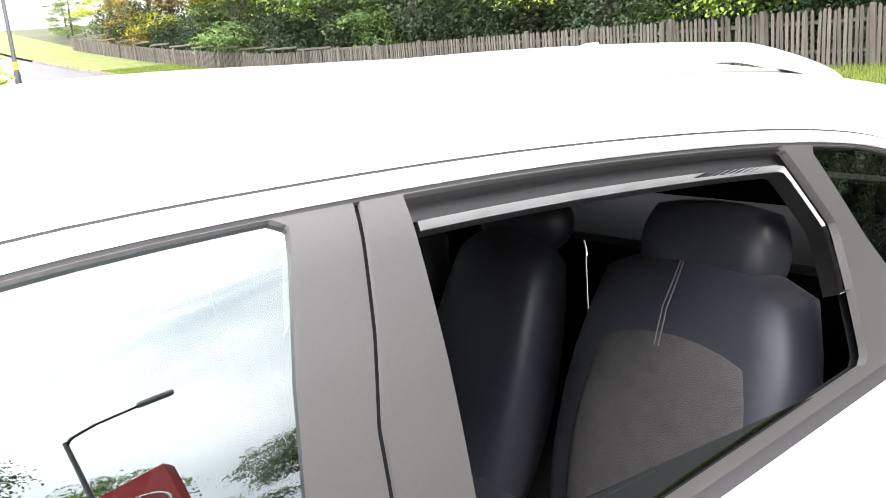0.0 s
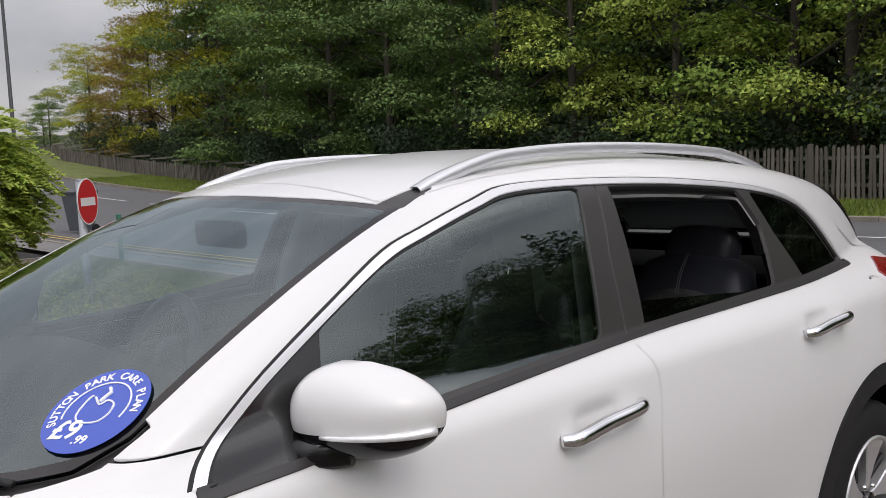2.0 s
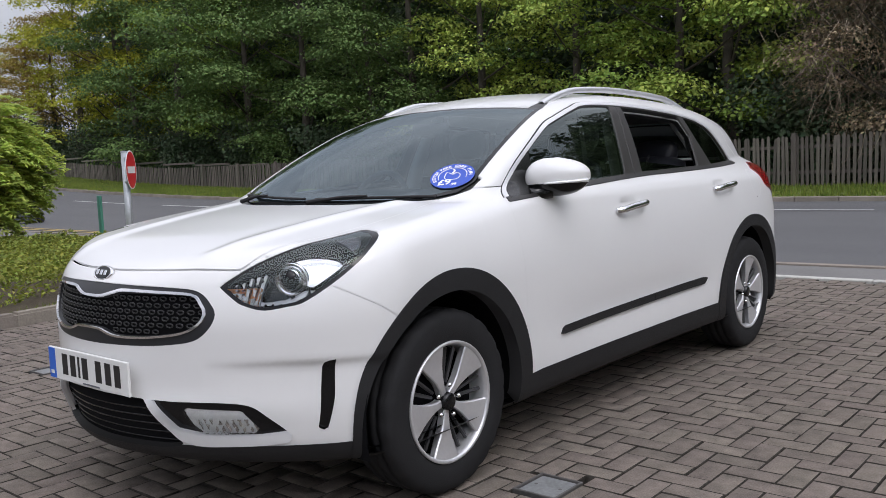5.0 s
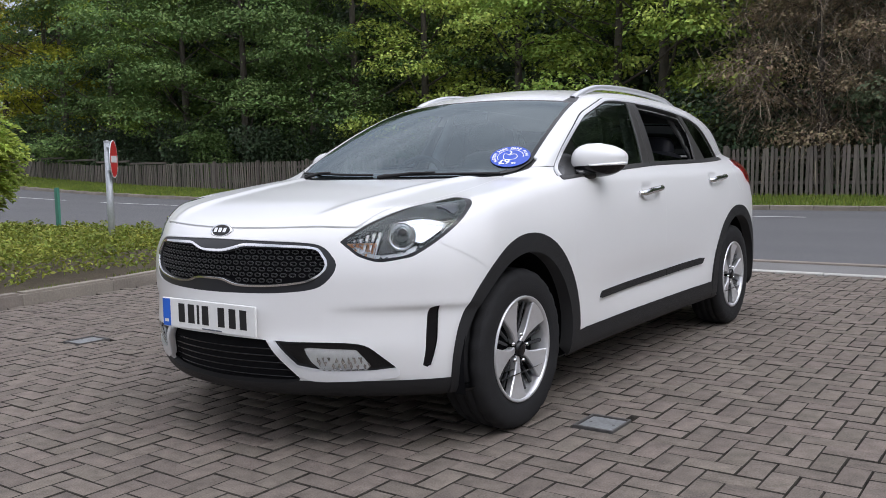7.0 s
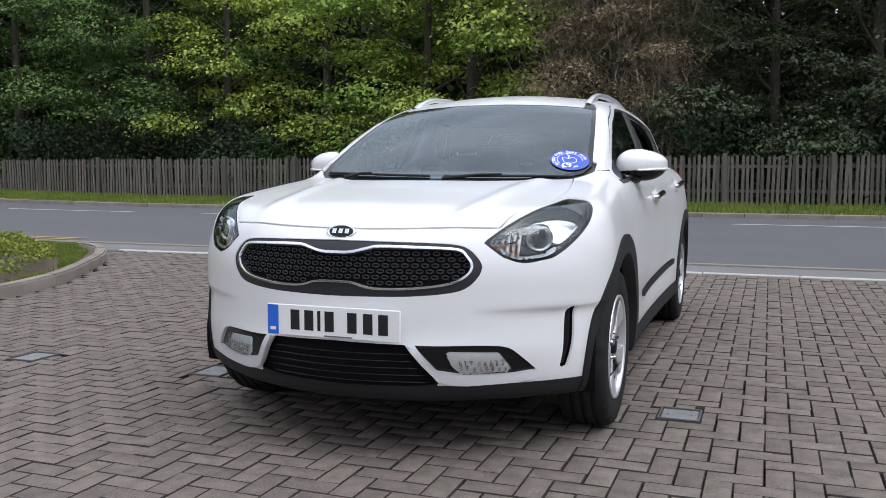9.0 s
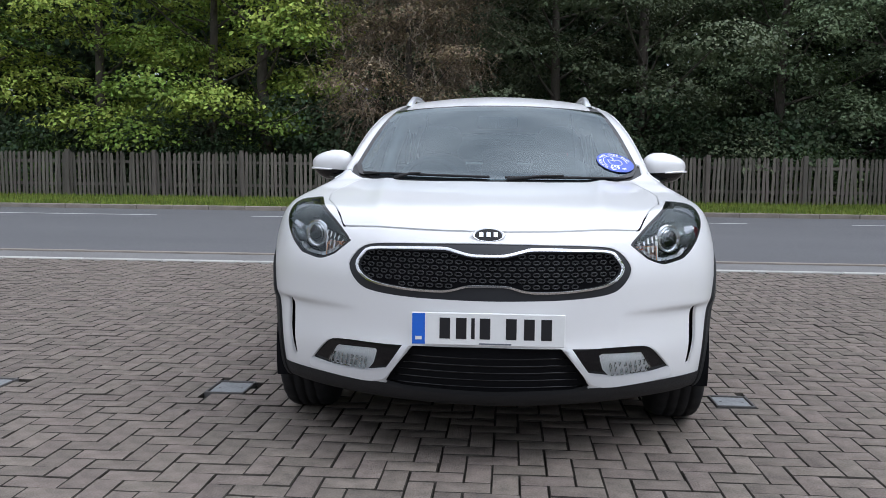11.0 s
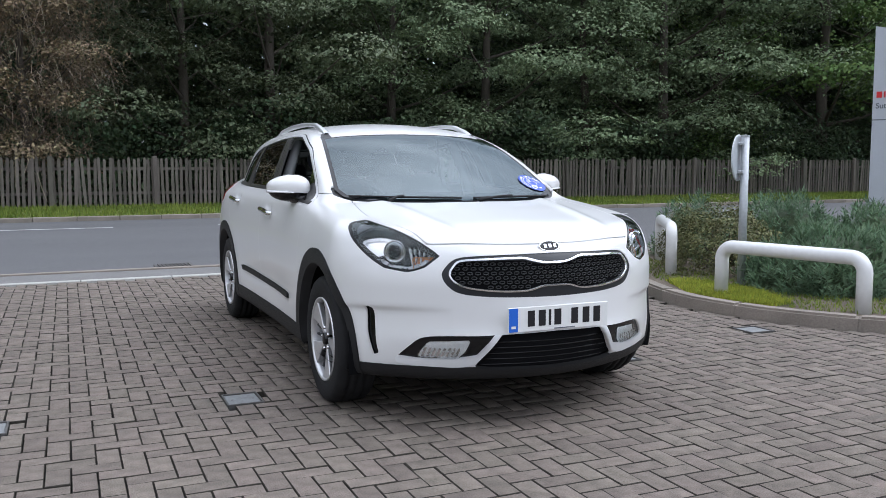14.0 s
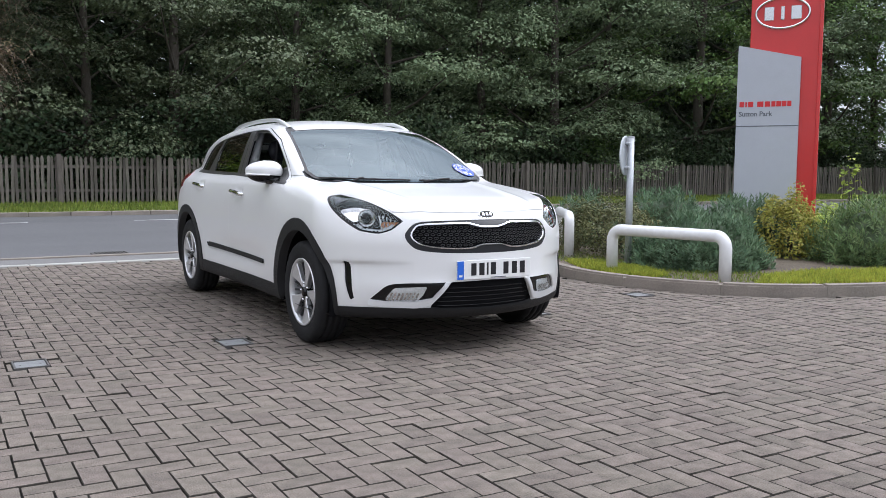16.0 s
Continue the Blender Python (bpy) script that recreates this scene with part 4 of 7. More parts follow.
leafy_mound("small_leaf_shrub", (7.2, 0.9, 0.1), (0.85, 0.7, 0.55), 0.055, 5000, "light", 48, "loose mid green shrub at the foot of the sign", "shrub", "bed shrubs")


def pylon():
    """A tall red sign with a silver slanting front panel; the brand is left as plain shapes."""
    base = empty("sign_pylon", (7.745, 1.917, 0.0), -57.0, label="tall red and silver dealership sign pylon in the bed", category="sign")
    part("body", box_bm((.945, .28, 3.75), (.0, 0, 1.925), .012, 2), M_PYLON_RED, base, "red pylon body")
    part("side_strip", box_bm((.05, .06, 3.75), (.46, -.14, 1.925), .008, 1), M_PYLON_RED, base)
    part("panel", prism_bm([(-.62, .05), (.22, .05), (.22, 2.71), (-.62, 2.91)], -.205, -.145, "y"), M_PYLON_GREY, base, "silver front panel")
    part("panel_joint", box_bm((.838, .004, .012), (-.20, -.2065, 1.76)), M_TEXT_GREY, base)
    for x, w in ((-.535, .075), (-.465, .025), (-.39, .085), (-.235, .10), (-.12, .085), (-.025, .065), (.06, .08), (.145, .07), (.225, .065)):
        part("brand_bar", box_bm((w * .84, .004, .075), (-.58 + (x + .5725) * .84, -.2065, 2.07)), M_RED, base, "red bar in place of a brand name")
    text_mesh_late.append((base, "Sutton Park", .095, (-.36, -.2075, 1.93)))
    ring = [(.355 * math.cos(a), -.15, .21 * math.sin(a)) for a in np.linspace(0, 2 * math.pi, 41)]
    part("emblem_ring", tube_bm([(x - .05, y, z + 3.34) for x, y, z in ring], .018, 8, False), M_CHROME, base, "plain silver oval ring", True)
    for x, w in ((-.18, .13), (.0, .05), (.18, .14)):
        part("emblem_bar", box_bm((w, .02, .19), (x - .05, -.145, 3.34), .006, 1), M_SATINCHROME, base)


text_mesh_late = []
pylon()

# ---------------------------------------------------------------- street things to the west
def wheelie_bin():
    base = empty("wheeled_bin", (-20.0, 6.5, float(rise(-20)) - 0.01), 15, label="dark grey plastic wheeled bin beside the road", category="bin")
    bm = bmesh.new()
    rows = []
    for z, w, d in ((0.06, .22, .20), (.5, .25, .25), (.92, .285, .30), (.95, .30, .315), (.98, .30, .315)):
        rows.append([bm.verts.new((x * w, y * d, z)) for x, y in ((-1, -1), (1, -1), (1, 1), (-1, 1))])
    for a, b in zip(rows, rows[1:]):
        for k in range(4):
            bm.faces.new((a[k], a[(k + 1) % 4], b[(k + 1) % 4], b[k]))
    bm.faces.new(rows[0][::-1])
    part("tub", bm, M_BIN, base)
    part("lid", box_bm((.62, .68, .06), (0, .0, 1.01), .02, 2), M_BIN, base)
    part("handle", tube_bm([(-.24, .36, .99), (.24, .36, .99)], .016, 8), M_BIN, base)
    for x in (-.25, .25):
        part("wheel", lathe_bm([(0, -.025), (.1, -.025), (.1, .025), (0, .025)], 18, axis="x", at=(x, .22, .10)), M_RUBBER, base)


wheelie_bin()


def lamp_post(at, turn, h, label, band=True):
    base = empty("street_lamp", at, turn, label=label, category="street lamp", group="street lamps")
    part("post", tube_bm([(0, 0, -.2), (0, 0, 1.4), (0, 0, 1.45), (0, 0, h)], [.085, .085, .06, .042], 12), M_LAMP_POST, base, "", True)
    part("arm", tube_bm([(0, 0, h - .1), (.1, 0, h + .05), (.5, 0, h + .16), (1.3, 0, h + .22)], [.04, .036, .03, .026], 10), M_LAMP_POST, base, "", True)
    part("lantern", box_bm((.62, .2, .1), (1.5, 0, h + .235), .03, 2), M_GALV, base, "grey lamp head")
    if band:
        part("band", tube_bm([(0, 0, 1.5), (0, 0, 1.72)], .064, 12, False), M_BAND, base, "yellow band")


lamp_post((-25.0, 6.6, float(rise(-25)) - .05), 100, 7.5, "dark street lamp with a yellow band by the road")
lamp_post((13.3, 3.0, 0.0), 100, 7.4, "tall street lamp beside the road", False)
marker = tagged(part("marker_post", box_bm((.10, .05, .75), (0, 0, .36), .012, 2), mat("marker_green", (.05, .2, .14), .5, var=.1)), "small green plastic marker post beside the footway", "post")
marker.location = (-11.5, 4.0, 0.1)


def house(at, turn, w, d, h, seed):
    base = empty("house", at, turn, label="cream rendered house with a brown tiled roof", category="house", group="far houses")
    part("wall", box_bm((w, d, h), (0, 0, h / 2)), M_BRICK_WALL, base)
    bm = bmesh.new()
    e = .35
    pts = [(-w / 2 - e, -d / 2 - e, h - .1), (w / 2 + e, -d / 2 - e, h - .1), (w / 2 + e, d / 2 + e, h - .1), (-w / 2 - e, d / 2 + e, h - .1), (-w / 2 - e, 0, h + d * .42), (w / 2 + e, 0, h + d * .42)]
    v = [bm.verts.new(p) for p in pts]
    for f in ((0, 1, 5, 4), (2, 3, 4, 5), (0, 4, 3), (1, 2, 5), (3, 2, 1, 0)):
        bm.faces.new([v[k] for k in f])
    roof_ = part("roof", bm, M_TILE, base, "brown tiled roof")
    part("chimney", box_bm((.6, .5, 1.4), (w * .3, 0, h + d * .42 + .3), .02, 1), M_TILE, roof_)
    for x in (-w * .28, w * .28):
        for z in (1.3, h - 1.3):
            win = part("window", box_bm((1.5, .12, 1.1), (x, -d / 2 - .03, z)), M_SIGN_WHITE, base, "white framed window")
            part("pane", box_bm((1.3, .04, .9), (x, -d / 2 - .09, z)), M_DARK_PANE, win)
            win2 = part("window", box_bm((.12, 1.4, 1.1), (w / 2 + .03, x * d / w, z)), M_SIGN_WHITE, base, "white framed window")
            part("pane", box_bm((.04, 1.2, .9), (w / 2 + .09, x * d / w, z)), M_DARK_PANE, win2)


for k in range(4):
    house((-92 - 11 * k, 16.0 - 4.5 * k, float(rise(-92)) - 3.2), 12, 8.5, 8, 5.2, k)

# ---------------------------------------------------------------- covers and gully
def cover(name, at, size, turn, label):
    base = empty(name, at, turn, label=label, category="drain cover", group="drain covers")
    w, d = size
    for x, y, sx, sy in ((0, -d / 2, w + .01, .009), (0, d / 2, w + .01, .009), (-w / 2, 0, .009, d), (w / 2, 0, .009, d)):
        part("frame_bar", box_bm((sx, sy, .05), (x, y, -.019), .002, 1), M_ALLOYDARK_EARLY, base)
    part("lid", box_bm((w - .014, d - .014, .04), (0, 0, -.0205), .003, 1), M_LID, base, "worn grey steel lid")
    for x in (-w * .3, w * .3):
        part("lifting_hole", lathe_bm([(0, .0004), (.006, .0004), (.007, -.004)], 12, at=(x, 0, 0)), M_ALLOYDARK_EARLY, base)


M_ALLOYDARK_EARLY = mat("dark_iron", (0.10, 0.095, 0.09), 0.7, metal=0.3, var=0.3, scale=15)
COVERS = [((1.095, -1.13), (.165, .175)), ((-1.245, -1.145), (.175, .21)), ((-2.41, -1.21), (.17, .20)), ((2.52, -0.74), (.20, .20))]
for (x, y), s in COVERS:
    cover("drain_cover", (x, y, 0.001), s, 0, "small square steel drain cover among the blocks")
gully = empty("road_gully", (-0.85, 5.42, -0.012), label="black slotted iron gully grate at the road edge", category="gully")
part("frame", box_bm((.46, .40, .03), (0, 0, -.012), .004, 1), M_ALLOYDARK_EARLY, gully)
for k in range(9):
    part("bar", box_bm((.016, .34, .02), (-.18 + .045 * k, 0, .008), .002, 1), M_ALLOYDARK_EARLY, gully)


# ---------------------------------------------------------------- the white car: body surface

def curve_of(knots, smooth=0.12):
    """A smooth curve through (position, value) knots, for arrays."""
    k = np.array(knots, float)
    g = np.linspace(k[0, 0] - 0.3, k[-1, 0] + 0.3, 700)
    v = np.interp(g, k[:, 0], k[:, 1])
    w = np.exp(-0.5 * (np.arange(-60, 61) * (g[1] - g[0]) / smooth) ** 2)
    v = np.convolve(np.pad(v, 60, mode="edge"), w / w.sum(), "valid")
    return lambda t: np.interp(t, g, v)


def smax(a, b, k):
    return np.maximum(a, b) + np.maximum(k - np.abs(a - b), 0) ** 2 / (4 * k)


W0 = curve_of([(-2.3, .835), (-1.9, .874), (-1.5, .896), (-1.0, .882), (-.3, .868), (.5, .872), (1.2, .892), (1.6, .885), (2.0, .84), (2.3, .78)])
HOOD = curve_of([(-2.4, .68), (-2.17, .80), (-2.05, .862), (-1.85, .918), (-1.5, .972), (-1.15, 1.014), (-.95, 1.035), (-.75, 1.07), (-.5, 1.2), (.2, 1.25), (1.3, 1.22), (2.0, 1.13), (2.3, 1.08)], 0.05)


def car_field(x, y, z):
    """Negative inside the car's outer form; y runs from the nose to the tail."""
    ax = np.abs(x)
    up = np.maximum(z - 0.70, 0)
    mid = np.clip((y + 1.1) / 0.5, 0, 1)
    w = W0(y) - (0.98 - 0.43 * mid) * up**2 - 7.0 * mid * np.maximum(z - 0.96, 0) ** 2 - 0.3 * np.maximum(0.45 - z, 0) ** 2
    w = w - 0.014 * np.exp(-(((z - 0.47) / 0.10) ** 2)) * np.exp(-(((y - 0.05) / 0.75) ** 4))
    for hy, hz in ((-0.015, 0.907), (1.01, 0.947)):
        w = w - 0.016 * np.exp(-(((y - hy) / 0.075) ** 4) - (((z - hz) / 0.034) ** 4))
    side = (ax - w) * 0.97
    fy = -2.185 + 0.56 * ax**2 + 0.06 * ax**4 + 1.6 * np.maximum(z - 0.64, 0) ** 2 + 1.1 * np.maximum(0.44 - z, 0) ** 2
    fy = fy - 0.012 * np.exp(-(((z - 0.405) / 0.05) ** 2)) * np.exp(-((ax / 0.62) ** 4))
    fold = np.clip((z - 0.30) / 0.22, 0, 1) / (1 + np.exp(np.clip((z - 0.548) / 0.005, -40, 40)))
    fy = fy + 0.020 * fold * np.clip((ax - 0.46) / 0.26, 0, 1)
    front = (fy - y) * 0.92
    h = HOOD(y) - 0.052 * ax**2
    h = h + 0.010 * np.exp(-(((ax - 0.45 - 0.10 * (y + 1.5)) / 0.042) ** 2)) * (y < -0.7)
    hood = (z - h) * 0.96
    ry = 2.13 - 0.15 * ax**2 - 0.22 * ax**4 - 0.28 * np.maximum(z - 0.8, 0)
    low = smax(side, front, 0.12)
    low = smax(low, hood, 0.065)
    low = smax(low, (y - ry) * 0.95, 0.16)
    low = smax(low, 0.212 - z, 0.06)
    xg = 0.778 - 0.40 * (z - 1.0) - 0.16 * np.maximum(y - 0.95, 0) ** 2 - 0.05 * np.maximum(-0.25 - y, 0)
    xg = xg + 0.012 * (1 - ((z - 1.2) / 0.2) ** 2)
    gside = (ax - xg) * 0.93
    zw = 1.362 + 0.478 * (y + 0.30 + 0.14 * (1 - (ax / 0.6) ** 2)) + 0.03 * (1 - ((y + 0.72) / 0.42) ** 2)
    screen = (z - zw) * 0.9
    yy = y - 0.40
    rf = 1.487 - np.where(yy < 0, 0.12, 0.062) * yy**2 - 0.05 * np.maximum(yy - 0.7, 0) ** 2 - 0.165 * ax**2
    gre = smax(gside, z - rf, 0.075)
    gre = smax(gre, screen, 0.035)
    gre = np.maximum(gre, 0.78 - z)
    gre = smax(gre, (y - (1.99 - 0.50 * (z - 1.05) - 0.16 * ax**2)) * 0.88, 0.07)
    return -smax(-low, -gre, 0.03)


def car_gradient(p, e=0.004):
    g = np.stack([car_field(*(p + d).T) - car_field(*(p - d).T) for d in np.eye(3) * e], 1)
    return g / (2 * e)


def wrap_surface(h=0.016):
    """The outer surface as triangles: one vertex in each cell that the surface crosses, drawn onto it."""
    xs, ys, zs = np.arange(-0.96, 0.961, h), np.arange(-2.28, 2.24, h), np.arange(0.14, 1.53, h)
    f = car_field(xs[:, None, None], ys[None, :, None], zs[None, None, :])
    s = f < 0
    c = [s[a:a + len(xs) - 1, b:b + len(ys) - 1, d:d + len(zs) - 1] for a in (0, 1) for b in (0, 1) for d in (0, 1)]
    cnt = sum(q.astype(np.int8) for q in c)
    mixed = (cnt > 0) & (cnt < 8)
    idx = np.full(mixed.shape, -1, np.int64)
    cells = np.argwhere(mixed)
    idx[tuple(cells.T)] = np.arange(len(cells))
    p = np.stack([xs[cells[:, 0]], ys[cells[:, 1]], zs[cells[:, 2]]], 1) + h / 2
    for _ in range(4):
        g = car_gradient(p)
        step = car_field(*p.T)[:, None] * g / np.maximum((g * g).sum(1, keepdims=True), 0.05)
        p = p - np.clip(step, -h, h)
    tris = []
    for axis in range(3):
        o = [a for a in range(3) if a != axis]
        sl = [slice(1, -1)] * 3
        sl[axis] = slice(0, -1)
        a = s[tuple(sl)]
        sl[axis] = slice(1, None)
        b = s[tuple(sl)]
        e = np.argwhere(a != b)
        flip = a[tuple(e.T)]
        base = e.copy()
        for k in o:
            base[:, k] += 1
        q = []
        for da, db in ((0, 0), (1, 0), (1, 1), (0, 1)):
            w = base.copy()
            w[:, o[0]] -= da
            w[:, o[1]] -= db
            q.append(idx[tuple(w.T)])
        q = np.stack(q, 1)
        good = (q >= 0).all(1)
        q, flip = q[good], flip[good]
        if axis == 1:
            flip = ~flip
        q[~flip] = q[~flip][:, ::-1]
        tris += [q[:, [0, 1, 2]], q[:, [0, 2, 3]]]
    n = car_gradient(p, 0.006)
    n /= np.linalg.norm(n, axis=1, keepdims=True)
    t = np.concatenate(tris)
    face = np.cross(p[t[:, 1]] - p[t[:, 0]], p[t[:, 2]] - p[t[:, 0]])
    wrong = (face * n[t].sum(1)).sum(1) < 0
    t[wrong] = t[wrong][:, ::-1]
    return p, n, t


def split(mesh, g):
    """Cuts a surface (points, normals, triangles) along g = 0, with g given at each point. Returns the sides g < 0 and g >= 0."""
    p, n, t = mesh
    neg = g < 0
    k = neg[t].sum(1)
    keep_n, keep_p = t[k == 3], t[k == 0]
    newp, newn, memo = [], [], {}

    def cutpoint(a, b):
        key = (a, b) if a < b else (b, a)
        if key not in memo:
            u = g[a] / (g[a] - g[b])
            newp.append(p[a] + (p[b] - p[a]) * u)
            v = n[a] + (n[b] - n[a]) * u
            newn.append(v / np.linalg.norm(v))
            memo[key] = len(p) + len(newp) - 1
        return memo[key]

    en, ep = [], []
    for tri in t[(k == 1) | (k == 2)].tolist():
        m = [neg[i] for i in tri]
        lone = m.index(True) if sum(m) == 1 else m.index(False)
        a, b, c = tri[lone], tri[(lone + 1) % 3], tri[(lone + 2) % 3]
        ab, ac = cutpoint(a, b), cutpoint(a, c)
        (en if neg[a] else ep).append((a, ab, ac))
        (ep if neg[a] else en).extend([(ab, b, c), (ab, c, ac)])
    if newp:
        p, n = np.concatenate([p, newp]), np.concatenate([n, newn])
    out = []
    for keep, extra in ((keep_n, en), (keep_p, ep)):
        tt = np.concatenate([keep, np.array(extra, int).reshape(-1, 3)])
        used_, inv = np.unique(tt, return_inverse=True)
        out.append((p[used_], n[used_], inv.reshape(-1, 3)))
    return out


def cut(mesh, fn):
    return split(mesh, fn(mesh[0])) if len(mesh[2]) else (mesh, mesh)


def gapped(mesh, fn, width=0.0022):
    """Splits with a narrow open joint along fn = 0."""
    a, _ = cut(mesh, lambda p: fn(p) + width)
    _, b = cut(mesh, lambda p: fn(p) - width)
    return a, b


SHELL = []
LAMPS = []


def panel(name, mesh, material, parent, label="", lift=0.0, flange=0.012, shell=True):
    """Turns a piece of the surface into a mesh object, its rim folded inwards."""
    p, n, t = mesh
    if not len(t):
        return None
    q = p + n * lift
    nn, tt = n, t
    if shell:
        SHELL.append(mesh)
    if flange:
        e = np.concatenate([t[:, [0, 1]], t[:, [1, 2]], t[:, [2, 0]]])
        key = np.sort(e, 1)
        _, first, count = np.unique(key, axis=0, return_index=True, return_counts=True)
        rim = e[first[count == 1]]
        if len(rim):
            ids, inv = np.unique(rim, return_inverse=True)
            inv = inv.reshape(-1, 2)
            m = len(q)
            k = len(ids)
            q = np.concatenate([q, q[ids], q[ids] - n[ids] * (flange + lift)])
            nn = np.concatenate([n, n[ids], n[ids]])
            a, b = inv[:, 0] + m, inv[:, 1] + m
            tt = np.concatenate([t, np.stack([b, a, a + k], 1), np.stack([b, a + k, b + k], 1)])
    me = bpy.data.meshes.new(name)
    me.from_pydata(q.tolist(), [], tt.tolist())
    me.update()
    me.shade_smooth()
    me.normals_split_custom_set_from_vertices(nn.tolist())
    return mesh_part(name, me, material, parent, label)


def shut_line(name, mesh, fn, width=0.0035):
    """A dark strip added behind an open joint, the gap's shade put into its colour."""
    strip_, _ = cut(cut(mesh, lambda p: fn(p) - width)[0], lambda p: -fn(p) - width)
    panel(name, strip_, M_SHELL, car, "", -0.0055, 0, shell=False)


def line_y(knots):
    """y as a straight-run function of z."""
    k = sorted(knots)
    return lambda z: np.interp(z, [a for a, _ in k], [b for _, b in k])


car = empty("car", (-0.008, 0, 0), label="white compact crossover car parked on block paving", category="car")
surface = wrap_surface()
HUB_Y, HUB_Z = 1.35, 0.322
WINDOW_LINE = catmull([(-.890, .985), (-.45, 1.010), (.2, 1.037), (.65, 1.044), (1.1, 1.052), (1.48, 1.066)], 5) + catmull([(1.455, 1.088), (1.32, 1.232), (1.19, 1.298), (.95, 1.343), (.6, 1.375), (.28, 1.389), (0, 1.387), (-.14, 1.361), (-.30, 1.319), (-.443, 1.270), (-.683, 1.140), (-.805, 1.058), (-.886, .992)], 5)


def arch(p, r):
    d = np.minimum(np.hypot(p[:, 1] - HUB_Y, p[:, 2] - HUB_Z), np.hypot(p[:, 1] + HUB_Y, p[:, 2] - HUB_Z))
    return np.maximum(d - r, 0.42 - np.abs(p[:, 0]))


def arch_outer(p):
    """Outer edge of the arch cladding, a little taller than wide, with a long foot before the rear wheel."""
    y, z = p[:, 1], p[:, 2]
    front = np.hypot((y + HUB_Y - .025) / .440, (z - HUB_Z - .010) / .450)
    foot = np.where(y < HUB_Y, .03 * np.clip((HUB_Z + .25 - z) / .25, 0, 1), 0)
    rear = np.hypot(y - HUB_Y - .012, z - HUB_Z) / (.450 + foot)
    return np.maximum((np.minimum(front, rear) - 1) * .45, 0.42 - np.abs(p[:, 0]))


def front_poly(poly, back=-1.35):
    """A region drawn as seen from the front, in (|x|, z)."""
    poly = np.array(poly, float)
    return lambda p: np.maximum(signed(poly, np.abs(p[:, 0]), p[:, 2]), p[:, 1] - back)


underside, body = cut(surface, lambda p: p[:, 2] - 0.232)
panel("underbody", underside, M_CLAD, car, flange=0)
_, body = cut(body, lambda p: arch(p, 0.388))

# side windows with their trims
glasshouse, body = cut(body, lambda p: np.maximum(signed(WINDOW_LINE, p[:, 1], p[:, 2]) + 0.009, 0.42 - np.abs(p[:, 0])))
rim_band, body = cut(body, lambda p: np.maximum(signed(WINDOW_LINE, p[:, 1], p[:, 2]) - 0.0125, 0.42 - np.abs(p[:, 0])))
belt = lambda p: p[:, 2] - np.interp(p[:, 1], [-.9, -.45, .2, .65, 1.1, 1.48], [.998, 1.024, 1.051, 1.058, 1.066, 1.080])
belt_band, chrome_band = cut(rim_band, belt)
for s, name in ((1, "left"), (-1, "right")):
    one = cut(belt_band, lambda p: -p[:, 0] * s)[0]
    panel("belt_moulding", cut(one, lambda p: signed(WINDOW_LINE, p[:, 1], p[:, 2]) - 0.003)[0], M_SATINBLK, car, "satin black moulding below the windows", 0.004)
    panel("door_top", cut(one, lambda p: signed(WINDOW_LINE, p[:, 1], p[:, 2]) - 0.0035)[1], M_CARPAINT, car, "", 0.0, 0.01)
    one = cut(chrome_band, lambda p: -p[:, 0] * s)[0]
    bright, gap = cut(one, lambda p: signed(WINDOW_LINE, p[:, 1], p[:, 2]) - 0.0072)
    seal, bright = cut(bright, lambda p: signed(WINDOW_LINE, p[:, 1], p[:, 2]) + 0.0058)
    panel("window_trim", bright, M_TRIM, car, "bright chrome window surround", 0.004, 0.006)
    panel("window_seal", seal, M_CLAD, car, "", 0.0, 0.006)
    panel("roof_seal", gap, M_CLAD, car, "black rubber seal between roof and doors", -0.002, 0.006)
B_FRONT, B_SEAM, B_REAR = line_y([(1.055, .111), (1.27, .171), (1.385, .213)]), line_y([(1.04, .190), (1.22, .220), (1.285, .244), (1.40, .278)]), line_y([(1.055, .266), (1.245, .297), (1.38, .315)])
C_FRONT, C_REAR, SAIL = line_y([(1.068, .929), (1.233, .960), (1.339, .908)]), line_y([(1.06, 1.105), (1.205, 1.010), (1.333, .957)]), line_y([(.95, -.66), (1.2, -.60)])
rest = glasshouse
PANES = []
for name, a, b, inset in (("front_window", SAIL, B_FRONT, 0.0094), ("rear_window", B_REAR, C_FRONT, 0.0098), ("quarter_window", C_REAR, None, 0.0098)):
    def region(p, a=a, b=b, inset=inset):
        g = np.maximum(signed(WINDOW_LINE, p[:, 1], p[:, 2]) + inset, a(p[:, 2]) + 0.004 - p[:, 1])
        g = np.maximum(g, 0.006 - belt(p))
        return g if b is None else np.maximum(g, p[:, 1] - b(p[:, 2]) + 0.004)
    pane, rest = cut(rest, region)
    PANES.append((name, pane))
for s in (1, -1):
    shut_line("pillar_joint", cut(rest, lambda p: -p[:, 0] * s)[0], lambda p: p[:, 1] - B_SEAM(p[:, 2]), 0.005)
front_trim, rear_trim = gapped(rest, lambda p: p[:, 1] - B_SEAM(p[:, 2]), 0.0034)
sail_trim, front_trim = cut(front_trim, lambda p: p[:, 1] + 0.50 + 0.45 * (p[:, 2] - 1.2))
